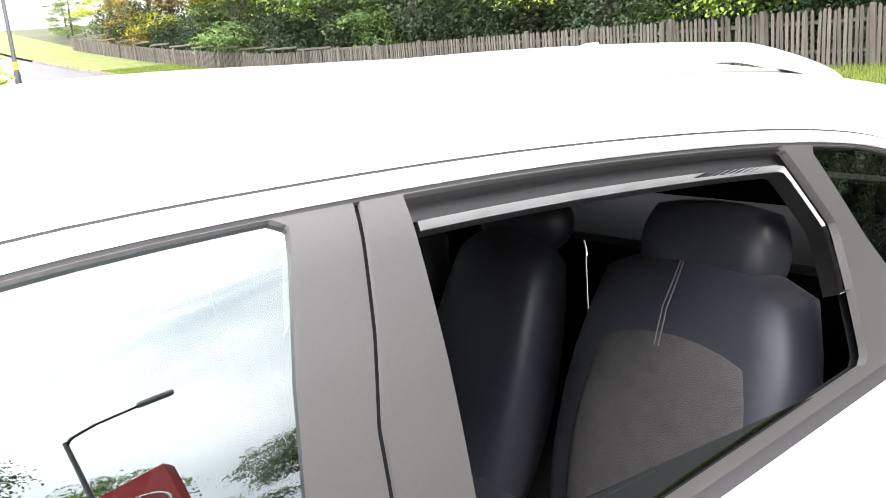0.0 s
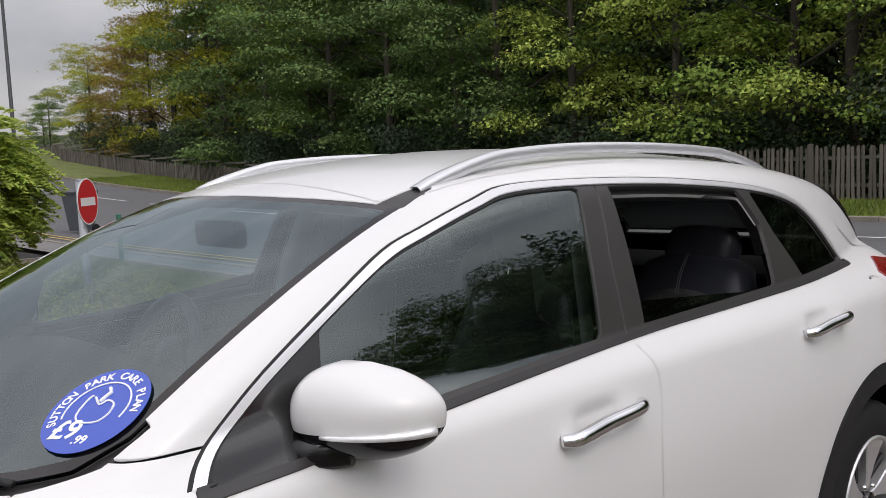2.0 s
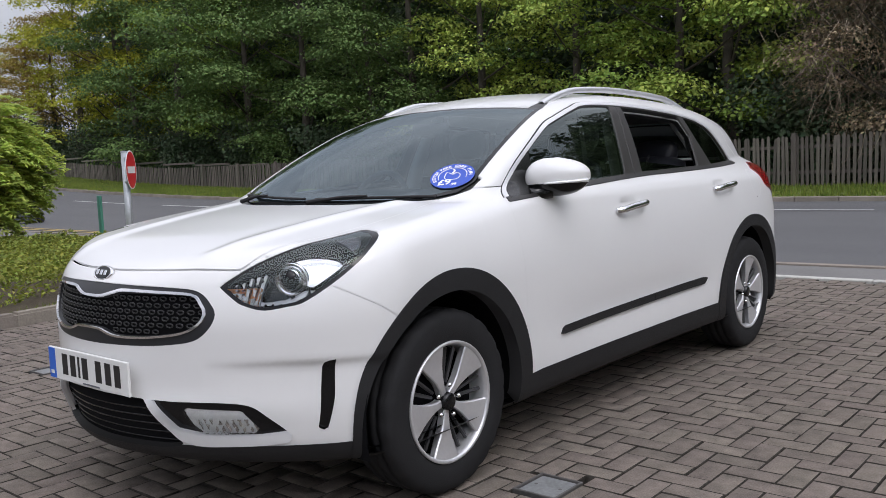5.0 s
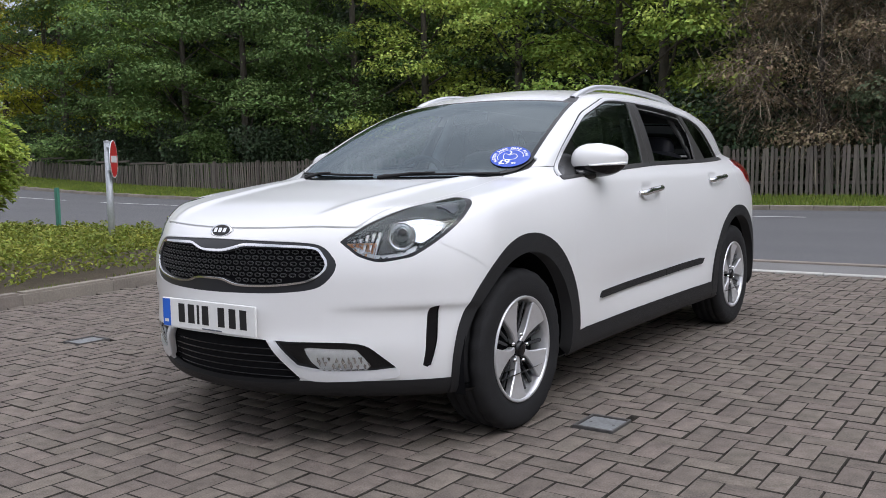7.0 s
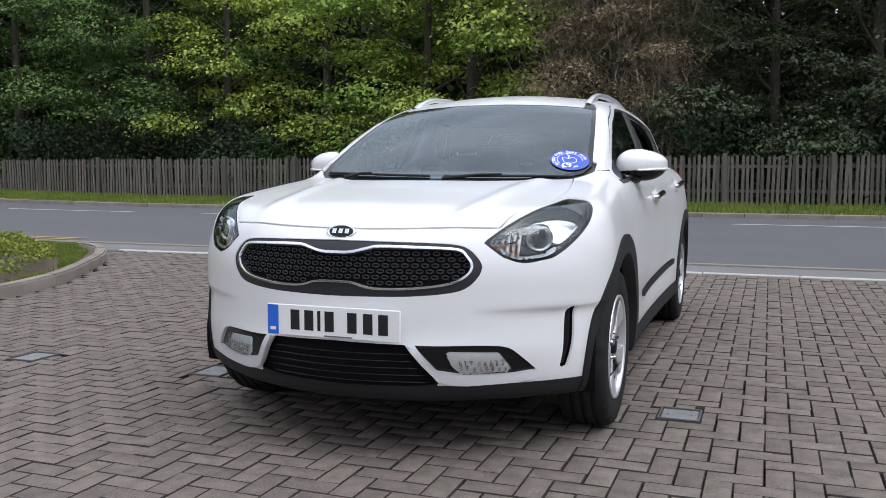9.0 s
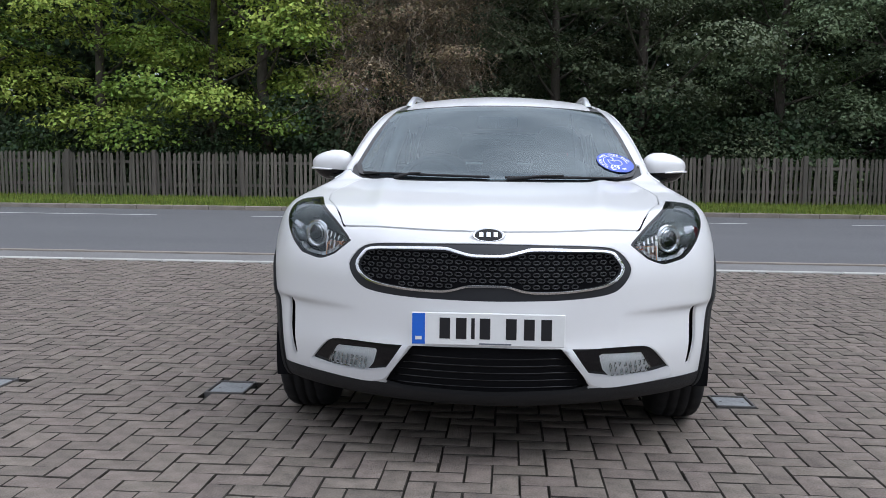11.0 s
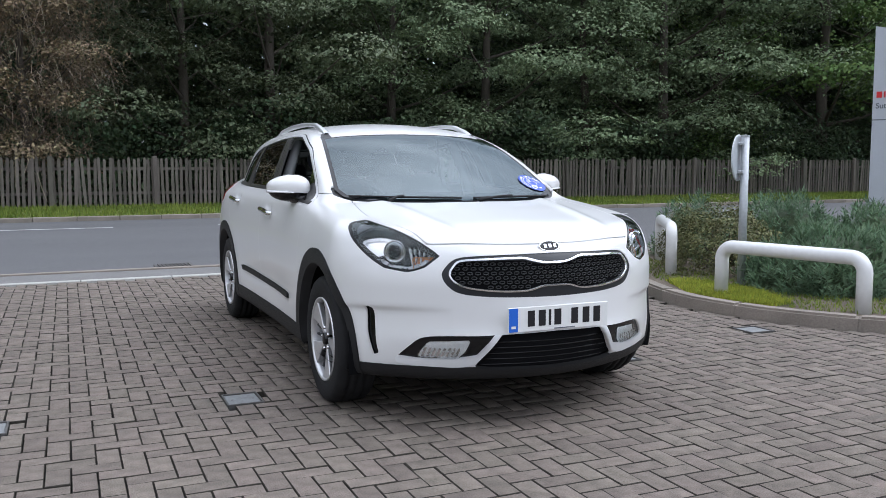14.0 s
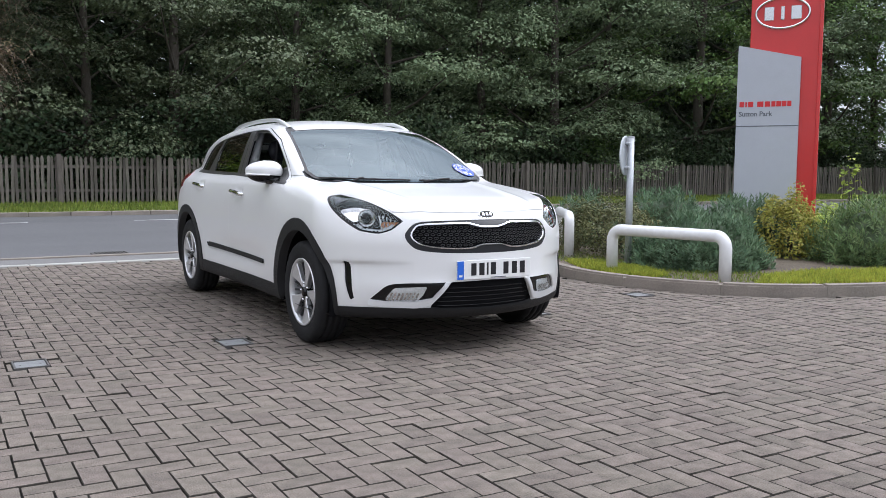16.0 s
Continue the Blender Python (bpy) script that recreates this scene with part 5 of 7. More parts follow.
for s in (1, -1):
    panel("sail_panel", cut(sail_trim, lambda p: -p[:, 0] * s)[0], M_SAIL, car, "glossy dark corner panel at the mirror", 0.0, 0.012)
    panel("pillar_trim", cut(front_trim, lambda p: -p[:, 0] * s)[0], M_FILM, car, "satin black door pillar trim", 0.0, 0.012)
    panel("pillar_trim", cut(rear_trim, lambda p: -p[:, 0] * s)[0], M_FILM, car, "satin black door pillar trim", 0.0, 0.012)

# windscreen, scuttle, bonnet
SCREEN = catmull([(0, -1.235), (.3, -1.205), (.5, -1.13), (.645, -1.01)], 5) + catmull([(.672, -.93), (.62, -.60), (.566, -.295)], 5) + catmull([(.5, -.31), (.25, -.37), (0, -.395)], 4)
SCREEN = SCREEN + [(-.1, -.395), (-.1, -1.235)]
screen_g = lambda p: np.maximum(np.maximum(signed(SCREEN, np.abs(p[:, 0]), p[:, 1]), 0.985 - p[:, 2]), p[:, 1] + 0.1)
screen, body = cut(body, screen_g)
SCUTTLE = [(-.1, -1.30), (.25, -1.275), (.46, -1.20), (.62, -1.08), (.69, -.98), (.69, -.90), (-.1, -.90)]
scuttle, body = cut(body, lambda p: np.maximum(signed(SCUTTLE, np.abs(p[:, 0]), p[:, 1]), 0.93 - p[:, 2]))
panel("scuttle", scuttle, M_SATINBLK, car, "black plastic scuttle below the windscreen", -0.012, 0.01)
frit, clear = cut(screen, lambda p: -(signed(SCREEN, np.abs(p[:, 0]), p[:, 1]) + 0.022))
panel("screen_border", frit, M_GLOSSBLK, car, "black edge band of the windscreen", -0.002, 0)
wind = panel("windscreen", clear, M_WSGLASS, car, "curved clear windscreen", -0.002, 0, shell=False)
wind.visible_shadow = False

LAMP = catmull([(.500, .790), (.565, .850), (.635, .900), (.69, .932), (.738, .958)], 4) + catmull([(.86, .99), (.86, .74), (.77, .735), (.705, .728), (.63, .716), (.565, .738)], 4)
lamp_g = lambda p: smax(front_poly(LAMP, -1.40)(p), (np.interp(p[:, 1], [-1.97, -1.829, -1.652, -1.56, -1.46], [.66, .757, .884, .938, 1.0]) - p[:, 2]) * 0.8, 0.006)
lamp_skin, body = cut(body, lamp_g)
HOOD_EDGE = [(-.1, -2.4), (.50, -2.4), (.50, -2.02), (.55, -1.93), (.655, -1.66), (.672, -1.5), (.66, -1.36), (.638, -1.21), (.62, -1.09), (.60, -1.02), (.55, -.9), (-.1, -.9)]
bonnet_g = lambda p: np.maximum(np.maximum(signed(HOOD_EDGE, np.abs(p[:, 0]), p[:, 1]), 0.834 + 0.05 * np.abs(p[:, 0]) ** 2 - 0.08 * np.maximum(np.abs(p[:, 0]) - .4, 0) - p[:, 2]), p[:, 1] + 0.92)
bonnet, body = gapped(body, bonnet_g, 0.0028)
panel("bonnet", bonnet, M_CARPAINT, car, "glossy white creased bonnet")

# nose openings
GRILLE_OUT = [(-.1, .797)] + catmull([(0, .797), (.16, .795), (.36, .789), (.445, .776), (.492, .735), (.505, .70), (.482, .655), (.43, .622), (.30, .607), (.12, .603), (0, .602)], 4) + [(-.1, .602)]
GRILLE_IN = [(-.1, .752)] + catmull([(0, .752), (.06, .754), (.12, .768), (.16, .775), (.30, .772), (.42, .765), (.452, .742), (.470, .71), (.452, .678), (.40, .652), (.28, .637), (.17, .635), (.12, .641), (.07, .655), (0, .657)], 4) + [(-.1, .657)]
grille_skin, body = cut(body, front_poly(GRILLE_OUT))
mesh_back, surround = cut(grille_skin, front_poly(GRILLE_IN))
ring, _ = cut(surround, lambda p: signed(GRILLE_IN, np.abs(p[:, 0]), p[:, 2]) - 0.007)
panel("grille_surround", surround, M_SURROUND, car, "satin black grille surround", -0.004, 0.02)
panel("grille_ring", ring, M_CHROME, car, "bright chrome line round the grille", 0.002, 0.006, shell=False)
panel("grille_back", mesh_back, M_SHELL, car, "", -0.035, 0.0)
INTAKE = [(-.1, .445), (0, .445), (.262, .438), (.30, .385), (.345, .325), (.368, .286), (.30, .274), (0, .268), (-.1, .268)]
intake_skin, body = cut(body, front_poly(INTAKE))
panel("intake_back", intake_skin, M_SHELL, car, "", -0.06, 0.06)
POD = catmull([(.268, .438), (.36, .434), (.50, .432), (.585, .420), (.632, .378), (.682, .318)], 4) + [(.668, .300), (.60, .290), (.45, .285), (.405, .288), (.36, .306), (.315, .366)]
pod_skin, body = cut(body, front_poly(POD))
strip_low, pod_black = cut(pod_skin, lambda p: np.minimum(p[:, 2] - np.interp(np.abs(p[:, 0]), [.25, .36, .45, .60, .69], [.26, .340, .323, .322, .334]), signed([(.25, .45), (.284, .45), (.376, .318), (.376, .27), (.25, .27)], np.abs(p[:, 0]), p[:, 2])))
FOG = [(.394, .412), (.562, .402), (.606, .326), (.440, .320), (.412, .350)]
fog_skin, pod_black = cut(pod_black, front_poly(FOG))
vent_g = lambda p: np.maximum(np.maximum(signed([(-1.826, .550), (-1.797, .556), (-1.806, .44), (-1.826, .326), (-1.846, .334), (-1.838, .44)], p[:, 1] + 0.0, p[:, 2]), p[:, 1] + 1.6), 0.70 - np.abs(p[:, 0]))
vent_skin, body = cut(body, vent_g)
for s in (1, -1):
    side_of = lambda m: cut(m, lambda p: -p[:, 0] * s)[0]
    panel("bumper_blade", side_of(strip_low), M_BLADE, car, "silver blade under the fog lamp", 0.006, 0.02)
    panel("lamp_pod", side_of(pod_black), M_GLOSSBLK, car, "gloss black fog lamp recess", -0.012, 0.02)
    panel("side_vent", side_of(vent_skin), M_GLOSSBLK, car, "black slot in the bumper corner", -0.02, 0.03)
    fog = panel("fog_lamp", side_of(fog_skin), M_LAMPWHITE, car, "clear fog lamp with bright reflector", -0.016, 0.016, shell=False)
    lens = panel("fog_lens", side_of(fog_skin), M_LENS, fog, "", -0.003, 0, shell=False)
    lens.visible_shadow = False
    for k in range(9):
        rib = cut(side_of(fog_skin), lambda p: np.maximum(np.abs(np.abs(p[:, 0]) - (.440 + .019 * k) - .25 * (.36 - p[:, 2])) - .0055, p[:, 2] - .374))[0]
        panel("lamp_rib", rib, M_CHROME, fog, "", -0.010, 0.008, shell=False)

# black lower cladding, wheel arch lips, sills
lower_clad, body = cut(body, lambda p: np.maximum(p[:, 2] - np.interp(p[:, 1], [-2.3, -1.95, -1.7, -1.0, -.8, 1.0, 1.7, 2.3], [.286, .286, .288, .312, .324, .330, .355, .40]), -1.0 + 0 * p[:, 0]))
arch_clad, body = cut(body, arch_outer)
arch_low, lower_clad = cut(lower_clad, arch_outer)
chin, lower_clad = cut(lower_clad, lambda p: p[:, 1] + 1.35)
tail_low, sill = cut(lower_clad, lambda p: 1.35 - p[:, 1])
panel("chin", chin, M_CLAD, car, "black plastic lower bumper lip", 0.004, 0.02)
panel("rear_skirt", tail_low, M_CLAD, car, "black plastic rear skirt", 0.004, 0.02)
for s in (1, -1):
    side_of = lambda m: cut(m, lambda p: -p[:, 0] * s)[0]
    panel("sill", side_of(sill), M_CLAD, car, "black plastic sill cladding", 0.008, 0.02)
    for e in (1, -1):
        end_of = lambda m: cut(side_of(m), lambda p: -p[:, 1] * e)[0]
        panel("arch_lip", end_of(arch_clad), M_CLAD, car, "black plastic wheel arch lip", 0.010, 0.045)
        for m in cut(end_of(arch_low), lambda p: p[:, 1] - e * HUB_Y):
            panel("arch_foot", m, M_CLAD, car, "black plastic foot of the wheel arch", 0.010, 0.045)

# white panels
ditch, body = cut(body, lambda p: np.maximum(signed([(.505, -.335), (.572, -.298), (.528, -.165), (.49, -.185)], np.abs(p[:, 0]), p[:, 1]), 1.25 - p[:, 2]))
blade_side, body = cut(body, lambda p: np.maximum(signed([(1.60, 1.352), (1.74, 1.335), (1.86, 1.20), (1.95, 1.10), (1.90, 1.09), (1.80, 1.17), (1.70, 1.25)], p[:, 1], p[:, 2]), 0.46 - np.abs(p[:, 0])))
for s in (1, -1):
    panel("ditch_cover", cut(ditch, lambda p: -p[:, 0] * s)[0], M_SATINBLK, car, "black cover at the roof rail's foot", -0.003, 0.01)
    panel("spoiler_side", cut(blade_side, lambda p: -p[:, 0] * s)[0], M_GLOSSBLK, car, "gloss black side of the tail spoiler", 0.004, 0.01)
nose, body = gapped(body, lambda p: p[:, 1] - np.interp(p[:, 2], [.60, .645, .70, .765, .84], [-1.56, -1.59, -1.66, -1.765, -1.88]), 0.0018)
roof_panel, body = gapped(body, lambda p: np.maximum(np.maximum(np.abs(p[:, 0]) - 0.545 + 0.12 * np.maximum(p[:, 1] - 0.9, 0), 1.25 - p[:, 2]), np.maximum(-0.30 - p[:, 1], p[:, 1] - 1.72)), 0.003)
panel("front_bumper", nose, M_CARPAINT, car, "glossy white front bumper")
panel("roof", roof_panel, M_CARPAINT, car, "glossy white roof skin")
rear_glass, body = cut(body, lambda p: np.maximum(np.maximum(1.10 - p[:, 2], p[:, 2] - 1.36), np.maximum(np.abs(p[:, 0]) - 0.60 + 0.25 * (p[:, 2] - 1.1), 1.55 - p[:, 1])))
panel("rear_screen", rear_glass, M_PRIVACY, car, "tinted rear screen", -0.004, 0, shell=False).visible_shadow = False
tailgate, body = gapped(body, lambda p: np.maximum(1.62 - p[:, 1] - 0.3 * (p[:, 2] - 1), np.abs(p[:, 0]) - 0.66), 0.003)
panel("tailgate", tailgate, M_CARPAINT, car)
tail_lamp_g = lambda p: np.maximum(signed([(1.58, 1.03), (1.68, 1.065), (2.2, .98), (2.2, .84), (1.9, .84), (1.66, .93)], p[:, 1], p[:, 2]), 0.45 - np.abs(p[:, 0]))
tail_lamps, body = cut(body, tail_lamp_g)
DOOR_F = line_y([(.20, -.88), (.30, -.885), (.45, -.893), (.60, -.897), (.75, -.903), (.85, -.908), (.93, -.905), (1.2, -.905)])
DOOR_B = line_y([(.20, .168), (.45, .170), (.60, .170), (.75, .174), (.84, .186), (.90, .204), (.95, .217), (.99, .213), (1.04, .190), (1.22, .220), (1.285, .244), (1.40, .278), (1.5, .29)])
DOOR_R = line_y([(.20, .86), (.335, .87), (.45, .895), (.55, .94), (.64, 1.0), (.74, 1.10), (.84, 1.215), (.92, 1.27), (1.0, 1.25), (1.04, 1.20), (1.07, 1.13), (1.34, .95), (1.5, .90)])
for s in (1, -1):
    one = cut(body, lambda p: -p[:, 0] * s)[0]
    wing_g = lambda p: np.where(p[:, 2] < 0.985, p[:, 1] - DOOR_F(p[:, 2]), np.maximum(p[:, 2] - 1.042, p[:, 1] + 0.79))
    shut_line("wing_joint", one, lambda p: np.where(p[:, 1] < -0.8, wing_g(p), 1.0))
    for line_ in (DOOR_B, DOOR_R):
        shut_line("door_joint", one, lambda p: np.where(p[:, 2] < 1.1, p[:, 1] - line_(p[:, 2]), 1.0))
    wing, one = gapped(one, wing_g, 0.0022)
    panel("wing", wing, M_CARPAINT, car, "glossy white front wing")
    cant, one = cut(one, lambda p: np.interp(p[:, 1], [-1, -.6, -.3, -.05, .25, .6, .97, 1.13, 1.3, 1.44, 1.6], [1.0, 1.225, 1.355, 1.408, 1.430, 1.428, 1.402, 1.37, 1.3, 1.16, 1.1]) - p[:, 2])
    panel("roof_side", cant, M_CARPAINT, car, "glossy white roof edge")
    front_door, one = gapped(one, lambda p: p[:, 1] - DOOR_B(p[:, 2]), 0.0022)
    rear_door, quarter = gapped(one, lambda p: p[:, 1] - DOOR_R(p[:, 2]), 0.0022)
    doors = [panel("front_door", front_door, M_CARPAINT, car, "glossy white front door"), panel("rear_door", rear_door, M_CARPAINT, car, "glossy white rear door")]
    flap, quarter = gapped(quarter, lambda p: np.maximum(np.hypot(p[:, 1] - 1.50, (p[:, 2] - .945) * 0.9) - .072, (.5 - p[:, 0]) if s > 0 else 1.0 + 0 * p[:, 0]), 0.003)
    panel("fuel_flap", flap, M_CARPAINT, car, "round white fuel filler flap")
    panel("rear_quarter", quarter, M_CARPAINT, car, "glossy white rear quarter panel")
    panel("tail_lamp", cut(tail_lamps, lambda p: -p[:, 0] * s)[0], M_TAILRED, car, "red wraparound tail lamp", 0.006, 0.02)
    for name, pane in PANES:
        side_pane = cut(pane, lambda p: -p[:, 0] * s)[0]
        opened = (name == "rear_window" and s == 1) or (name == "front_window" and s == -1)
        if opened:
            side_pane = cut(side_pane, lambda p: p[:, 2] - np.interp(p[:, 1], [-.9, .25, .80, 1.2], [.97, 1.112, 1.066, 1.05]))[0]
        w = panel(name, side_pane, M_PRIVACY if name != "front_window" else M_GLASS, car, "open window, its glass wound down" if opened else "closed tinted side window", -0.006, 0, shell=False)
        if w:
            w.visible_shadow = False
    # rubber and pale trim inside the rear door's opening
    hole = lambda p, inset: np.maximum(np.maximum(signed(WINDOW_LINE, p[:, 1], p[:, 2]) + inset, B_REAR(p[:, 2]) - p[:, 1]), p[:, 1] - C_FRONT(p[:, 2]) + (inset - .012) * 1.2)
    above = cut(cut(glasshouse, lambda p: -p[:, 0] * s)[0], lambda p: 1.155 - p[:, 2])[0]
    ring_in = cut(cut(above, lambda p: hole(p, .012))[0], lambda p: hole(p, .031))[1]
    panel("door_seal", ring_in, M_CLAD, car, "black rubber door seal", -0.022, 0.004, shell=False)
    pale = cut(cut(cut(above, lambda p: hole(p, .031))[0], lambda p: hole(p, .039))[1], lambda p: B_REAR(p[:, 2]) + .012 - p[:, 1])[0]
    panel("opening_trim", pale, M_PILLARTRIM, car, "pale grey trim inside the door opening", -0.028, 0.004, shell=False)
    # head lamp: clear lens over a dark bowl
    skin = cut(lamp_skin, lambda p: -p[:, 0] * s)[0]
    bezel, inner = cut(skin, lambda p: -(lamp_g(p) + 0.009))
    lamp = panel("headlamp", inner, M_GLOSSBLK, car, "swept-back headlamp with projector lens", -0.055, 0.05, shell=False)
    panel("lamp_bezel", bezel, M_GLOSSBLK, lamp, "gloss black headlamp edge", -0.003, 0.05, shell=False)
    panel("lamp_lens", inner, M_LENS, lamp, "", -0.003, 0, shell=False).visible_shadow = False
    low_strip = cut(inner, lambda p: np.maximum(np.abs(lamp_g(p) + 0.018) - 0.0065, p[:, 2] - (0.772 + 0.75 * np.maximum(p[:, 1] + 1.80, 0))))[0]
    panel("light_guide", low_strip, M_SILVERTRIM, lamp, "silver strip along the lamp's lower edge", -0.02, 0.01, shell=False)
    turn = cut(inner, lambda p: np.maximum(np.abs(p[:, 0]) - .612, p[:, 2] - .785))[0]
    panel("indicator", turn, M_AMBER, lamp, "amber-tinted indicator reflector", -0.038, 0.01, shell=False)
    for k in range(5):
        flute = cut(inner, lambda p: np.maximum(np.abs(np.abs(p[:, 0]) - (.545 + .017 * k)) - .0045, p[:, 2] - np.interp(np.abs(p[:, 0]), [.5, .62], [.79, .83])))[0]
        panel("flute", flute, M_LAMPWHITE, lamp, "", -0.03, 0.012, shell=False)
    tip = cut(inner, lambda p: np.maximum(np.maximum(-1.70 - p[:, 1], lamp_g(p) + 0.022), -.62 + 0 * p[:, 0]))[0]
    panel("lamp_tip", tip, M_LAMPGREY, lamp, "grey panel in the lamp's tail", -0.02, 0.01, shell=False)
    LAMPS.append((lamp, s))
    refl = cut(inner, lambda p: np.maximum(np.hypot((p[:, 1] + 1.80) / 1.5, p[:, 2] - .822) - .046, lamp_g(p) + .02))[0]
    panel("reflector", refl, M_CHROME, lamp, "bright chrome lamp bowl", -0.034, 0.012, shell=False)

# dark lining added behind every panel, its near-black colour stands for the gaps' shade
sp, sn, st, off = [], [], [], 0
for p_, n_, t_ in SHELL:
    sp.append(p_ - n_ * 0.024)
    st.append(t_ + off)
    off += len(p_)
shell_p, shell_t = np.concatenate(sp), np.concatenate(st)
roofy = (shell_p[shell_t].mean(1)[:, 2] > 1.30)
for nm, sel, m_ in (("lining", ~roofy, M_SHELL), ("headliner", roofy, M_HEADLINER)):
    me = bpy.data.meshes.new(nm)
    ids, inv = np.unique(shell_t[sel], return_inverse=True)
    me.from_pydata(shell_p[ids].tolist(), [], inv.reshape(-1, 3).tolist())
    me.update()
    mesh_part(nm, me, m_, car, smooth=True)


# ---------------------------------------------------------------- the car's fittings
def front_y(x, z, lo=-2.4, hi=-1.2):
    """Where the nose's surface lies, seen from the front."""
    for _ in range(26):
        mid = (lo + hi) / 2
        if float(car_field(np.float64(x), np.float64(mid), np.float64(z))) > 0:
            lo = mid
        else:
            hi = mid
    return hi


def top_z(x, y, lo=0.7, hi=1.6):
    for _ in range(26):
        mid = (lo + hi) / 2
        if float(car_field(np.float64(x), np.float64(y), np.float64(mid))) > 0:
            hi = mid
        else:
            lo = mid
    return lo


def side_x(y, z, lo=0.4, hi=1.05):
    for _ in range(26):
        mid = (lo + hi) / 2
        if float(car_field(np.float64(mid), np.float64(y), np.float64(z))) > 0:
            hi = mid
        else:
            lo = mid
    return lo


# headlamp projectors
for lamp, s in LAMPS:
    yp = front_y(.662, .80) + 0.034
    pr = part("projector", lathe_bm([(0.0, -.012), (.026, -.010), (.036, -.002), (.038, .004), (.046, .006), (.050, -.004), (.052, .02)], 28, axis="y"), M_CHROME, lamp, "round chrome projector lens", True)
    pr.matrix_basis = pose(s * .662, yp, .802, 0, 0, s * 30)
    ey = part("lens_eye", lathe_bm([(0.0, -.019), (.018, -.016), (.030, -.006), (.032, .0)], 24, axis="y"), M_GLOSSBLK, lamp, "dark glass projector eye", True)
    ey.matrix_basis = pose(s * .6625, yp - .002, .802, 0, 0, s * 30)

# grille cells: rows of small dark rimmed ovals
cell_me = None
grille = empty("grille", label="black grille of small oval cells")
grille.parent = car
for row in range(6):
    z = 0.650 + 0.0205 * row
    for k in range(-14, 15):
        x = 0.0335 * k + (0.01675 if row % 2 else 0)
        if float(signed(GRILLE_IN, np.array([abs(x)]), np.array([z]))[0]) > -0.008:
            continue
        if cell_me is None:
            pts = [(0.0118 * math.cos(a), 0, 0.0062 * math.sin(a)) for a in np.linspace(0, 2 * math.pi, 13)]
            ob = part("grille_cell", tube_bm(pts, 0.0022, 5, False), mat("grille_bead", (0.04, 0.04, 0.042), 0.3, metal=0.3, var=0.1), grille, "", True)
            cell_me = ob.data
        else:
            ob = new("grille_cell", cell_me)
            ob.parent = grille
        ob.matrix_basis = pose(x, front_y(x, z) + 0.018, z, 0, 0, math.degrees(math.atan2(1.12 * x, 1)))

# lower intake blades
intake = empty("lower_intake", label="black lower intake with thin horizontal blades")
intake.parent = car
for k in range(5):
    z = 0.292 + 0.027 * k
    xe = float(np.interp(z, [.28, .32, .44], [.36, .34, .262])) - 0.012
    xs = np.linspace(-xe, xe, 13)
    part("blade", tube_bm([(x, front_y(x, z) + 0.028, z) for x in xs], 0.0042, 6), M_GLOSSBLK, intake, "", True)

# badge: plain oval, no letters
badge = part("badge", lathe_bm([(0.0, -.006), (.050, -.006), (.054, -.009), (.060, -.007), (.062, .004), (.0, .012)], 36, axis="y"), M_CHROME, car, "plain chrome-rimmed oval badge", True)
badge.matrix_basis = pose(0, front_y(0, .822) - 0.003, .821, -28, 0, 0) @ Matrix.Diagonal((0.96, 1, 0.44, 1))
part("badge_core", lathe_bm([(0.0, -.0095), (.048, -.0085), (.050, -.005)], 32, axis="y"), M_GLOSSBLK, badge, "black badge centre")
for k in (-1, 0, 1):
    b = part("badge_bar", box_bm((.016, .004, .042), (k * .026, -.0105, 0), .001, 1), M_CHROME, badge)

# number plate with plain bars
plate_y = min(front_y(x, .51) for x in (-.24, 0, .27)) - 0.012
plate = part("number_plate", box_bm((.522, .010, .112), (.005, plate_y, .508), .003, 2), M_PLATE, car, "white front number plate with a blue band")
part("plate_band", box_bm((.044, .002, .106), (-.232, plate_y - .0055, .508)), M_PLATEBLUE, plate, "blue band")
part("plate_mark", box_bm((.022, .001, .012), (-.232, plate_y - .0072, .476)), M_PLATE, plate)
for k, x in enumerate((-.142, -.086, -.046, -.005, .084, .145, .203)):
    part("character_bar", box_bm((.012 if k == 2 else .036, .001, .072), (x, plate_y - .0056, .511)), M_INK, plate, "dark bar in place of a character")
part("plate_fine_bar", box_bm((.11, .001, .005), (.03, plate_y - .0056, .459)), M_TEXT_GREY, plate)

# wheels
M_ALLOYPOCKET = mat("painted_pocket_rib", (0.06, 0.06, 0.063), 0.4, metal=0.4, var=0.1)


def wheel_well(s, y0):
    bm = bmesh.new()
    arc = [math.pi * k / 24 for k in range(-2, 27)]
    rows = [[bm.verts.new((s * x, y0 + r * math.cos(a), HUB_Z + r * math.sin(a))) for a in arc] for x, r in ((.850, .398), (.50, .398), (.46, .30), (.46, 0.01))]
    for a, b in zip(rows, rows[1:]):
        for k in range(len(arc) - 1):
            bm.faces.new((a[k], a[k + 1], b[k + 1], b[k]))
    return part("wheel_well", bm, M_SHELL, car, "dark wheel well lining")


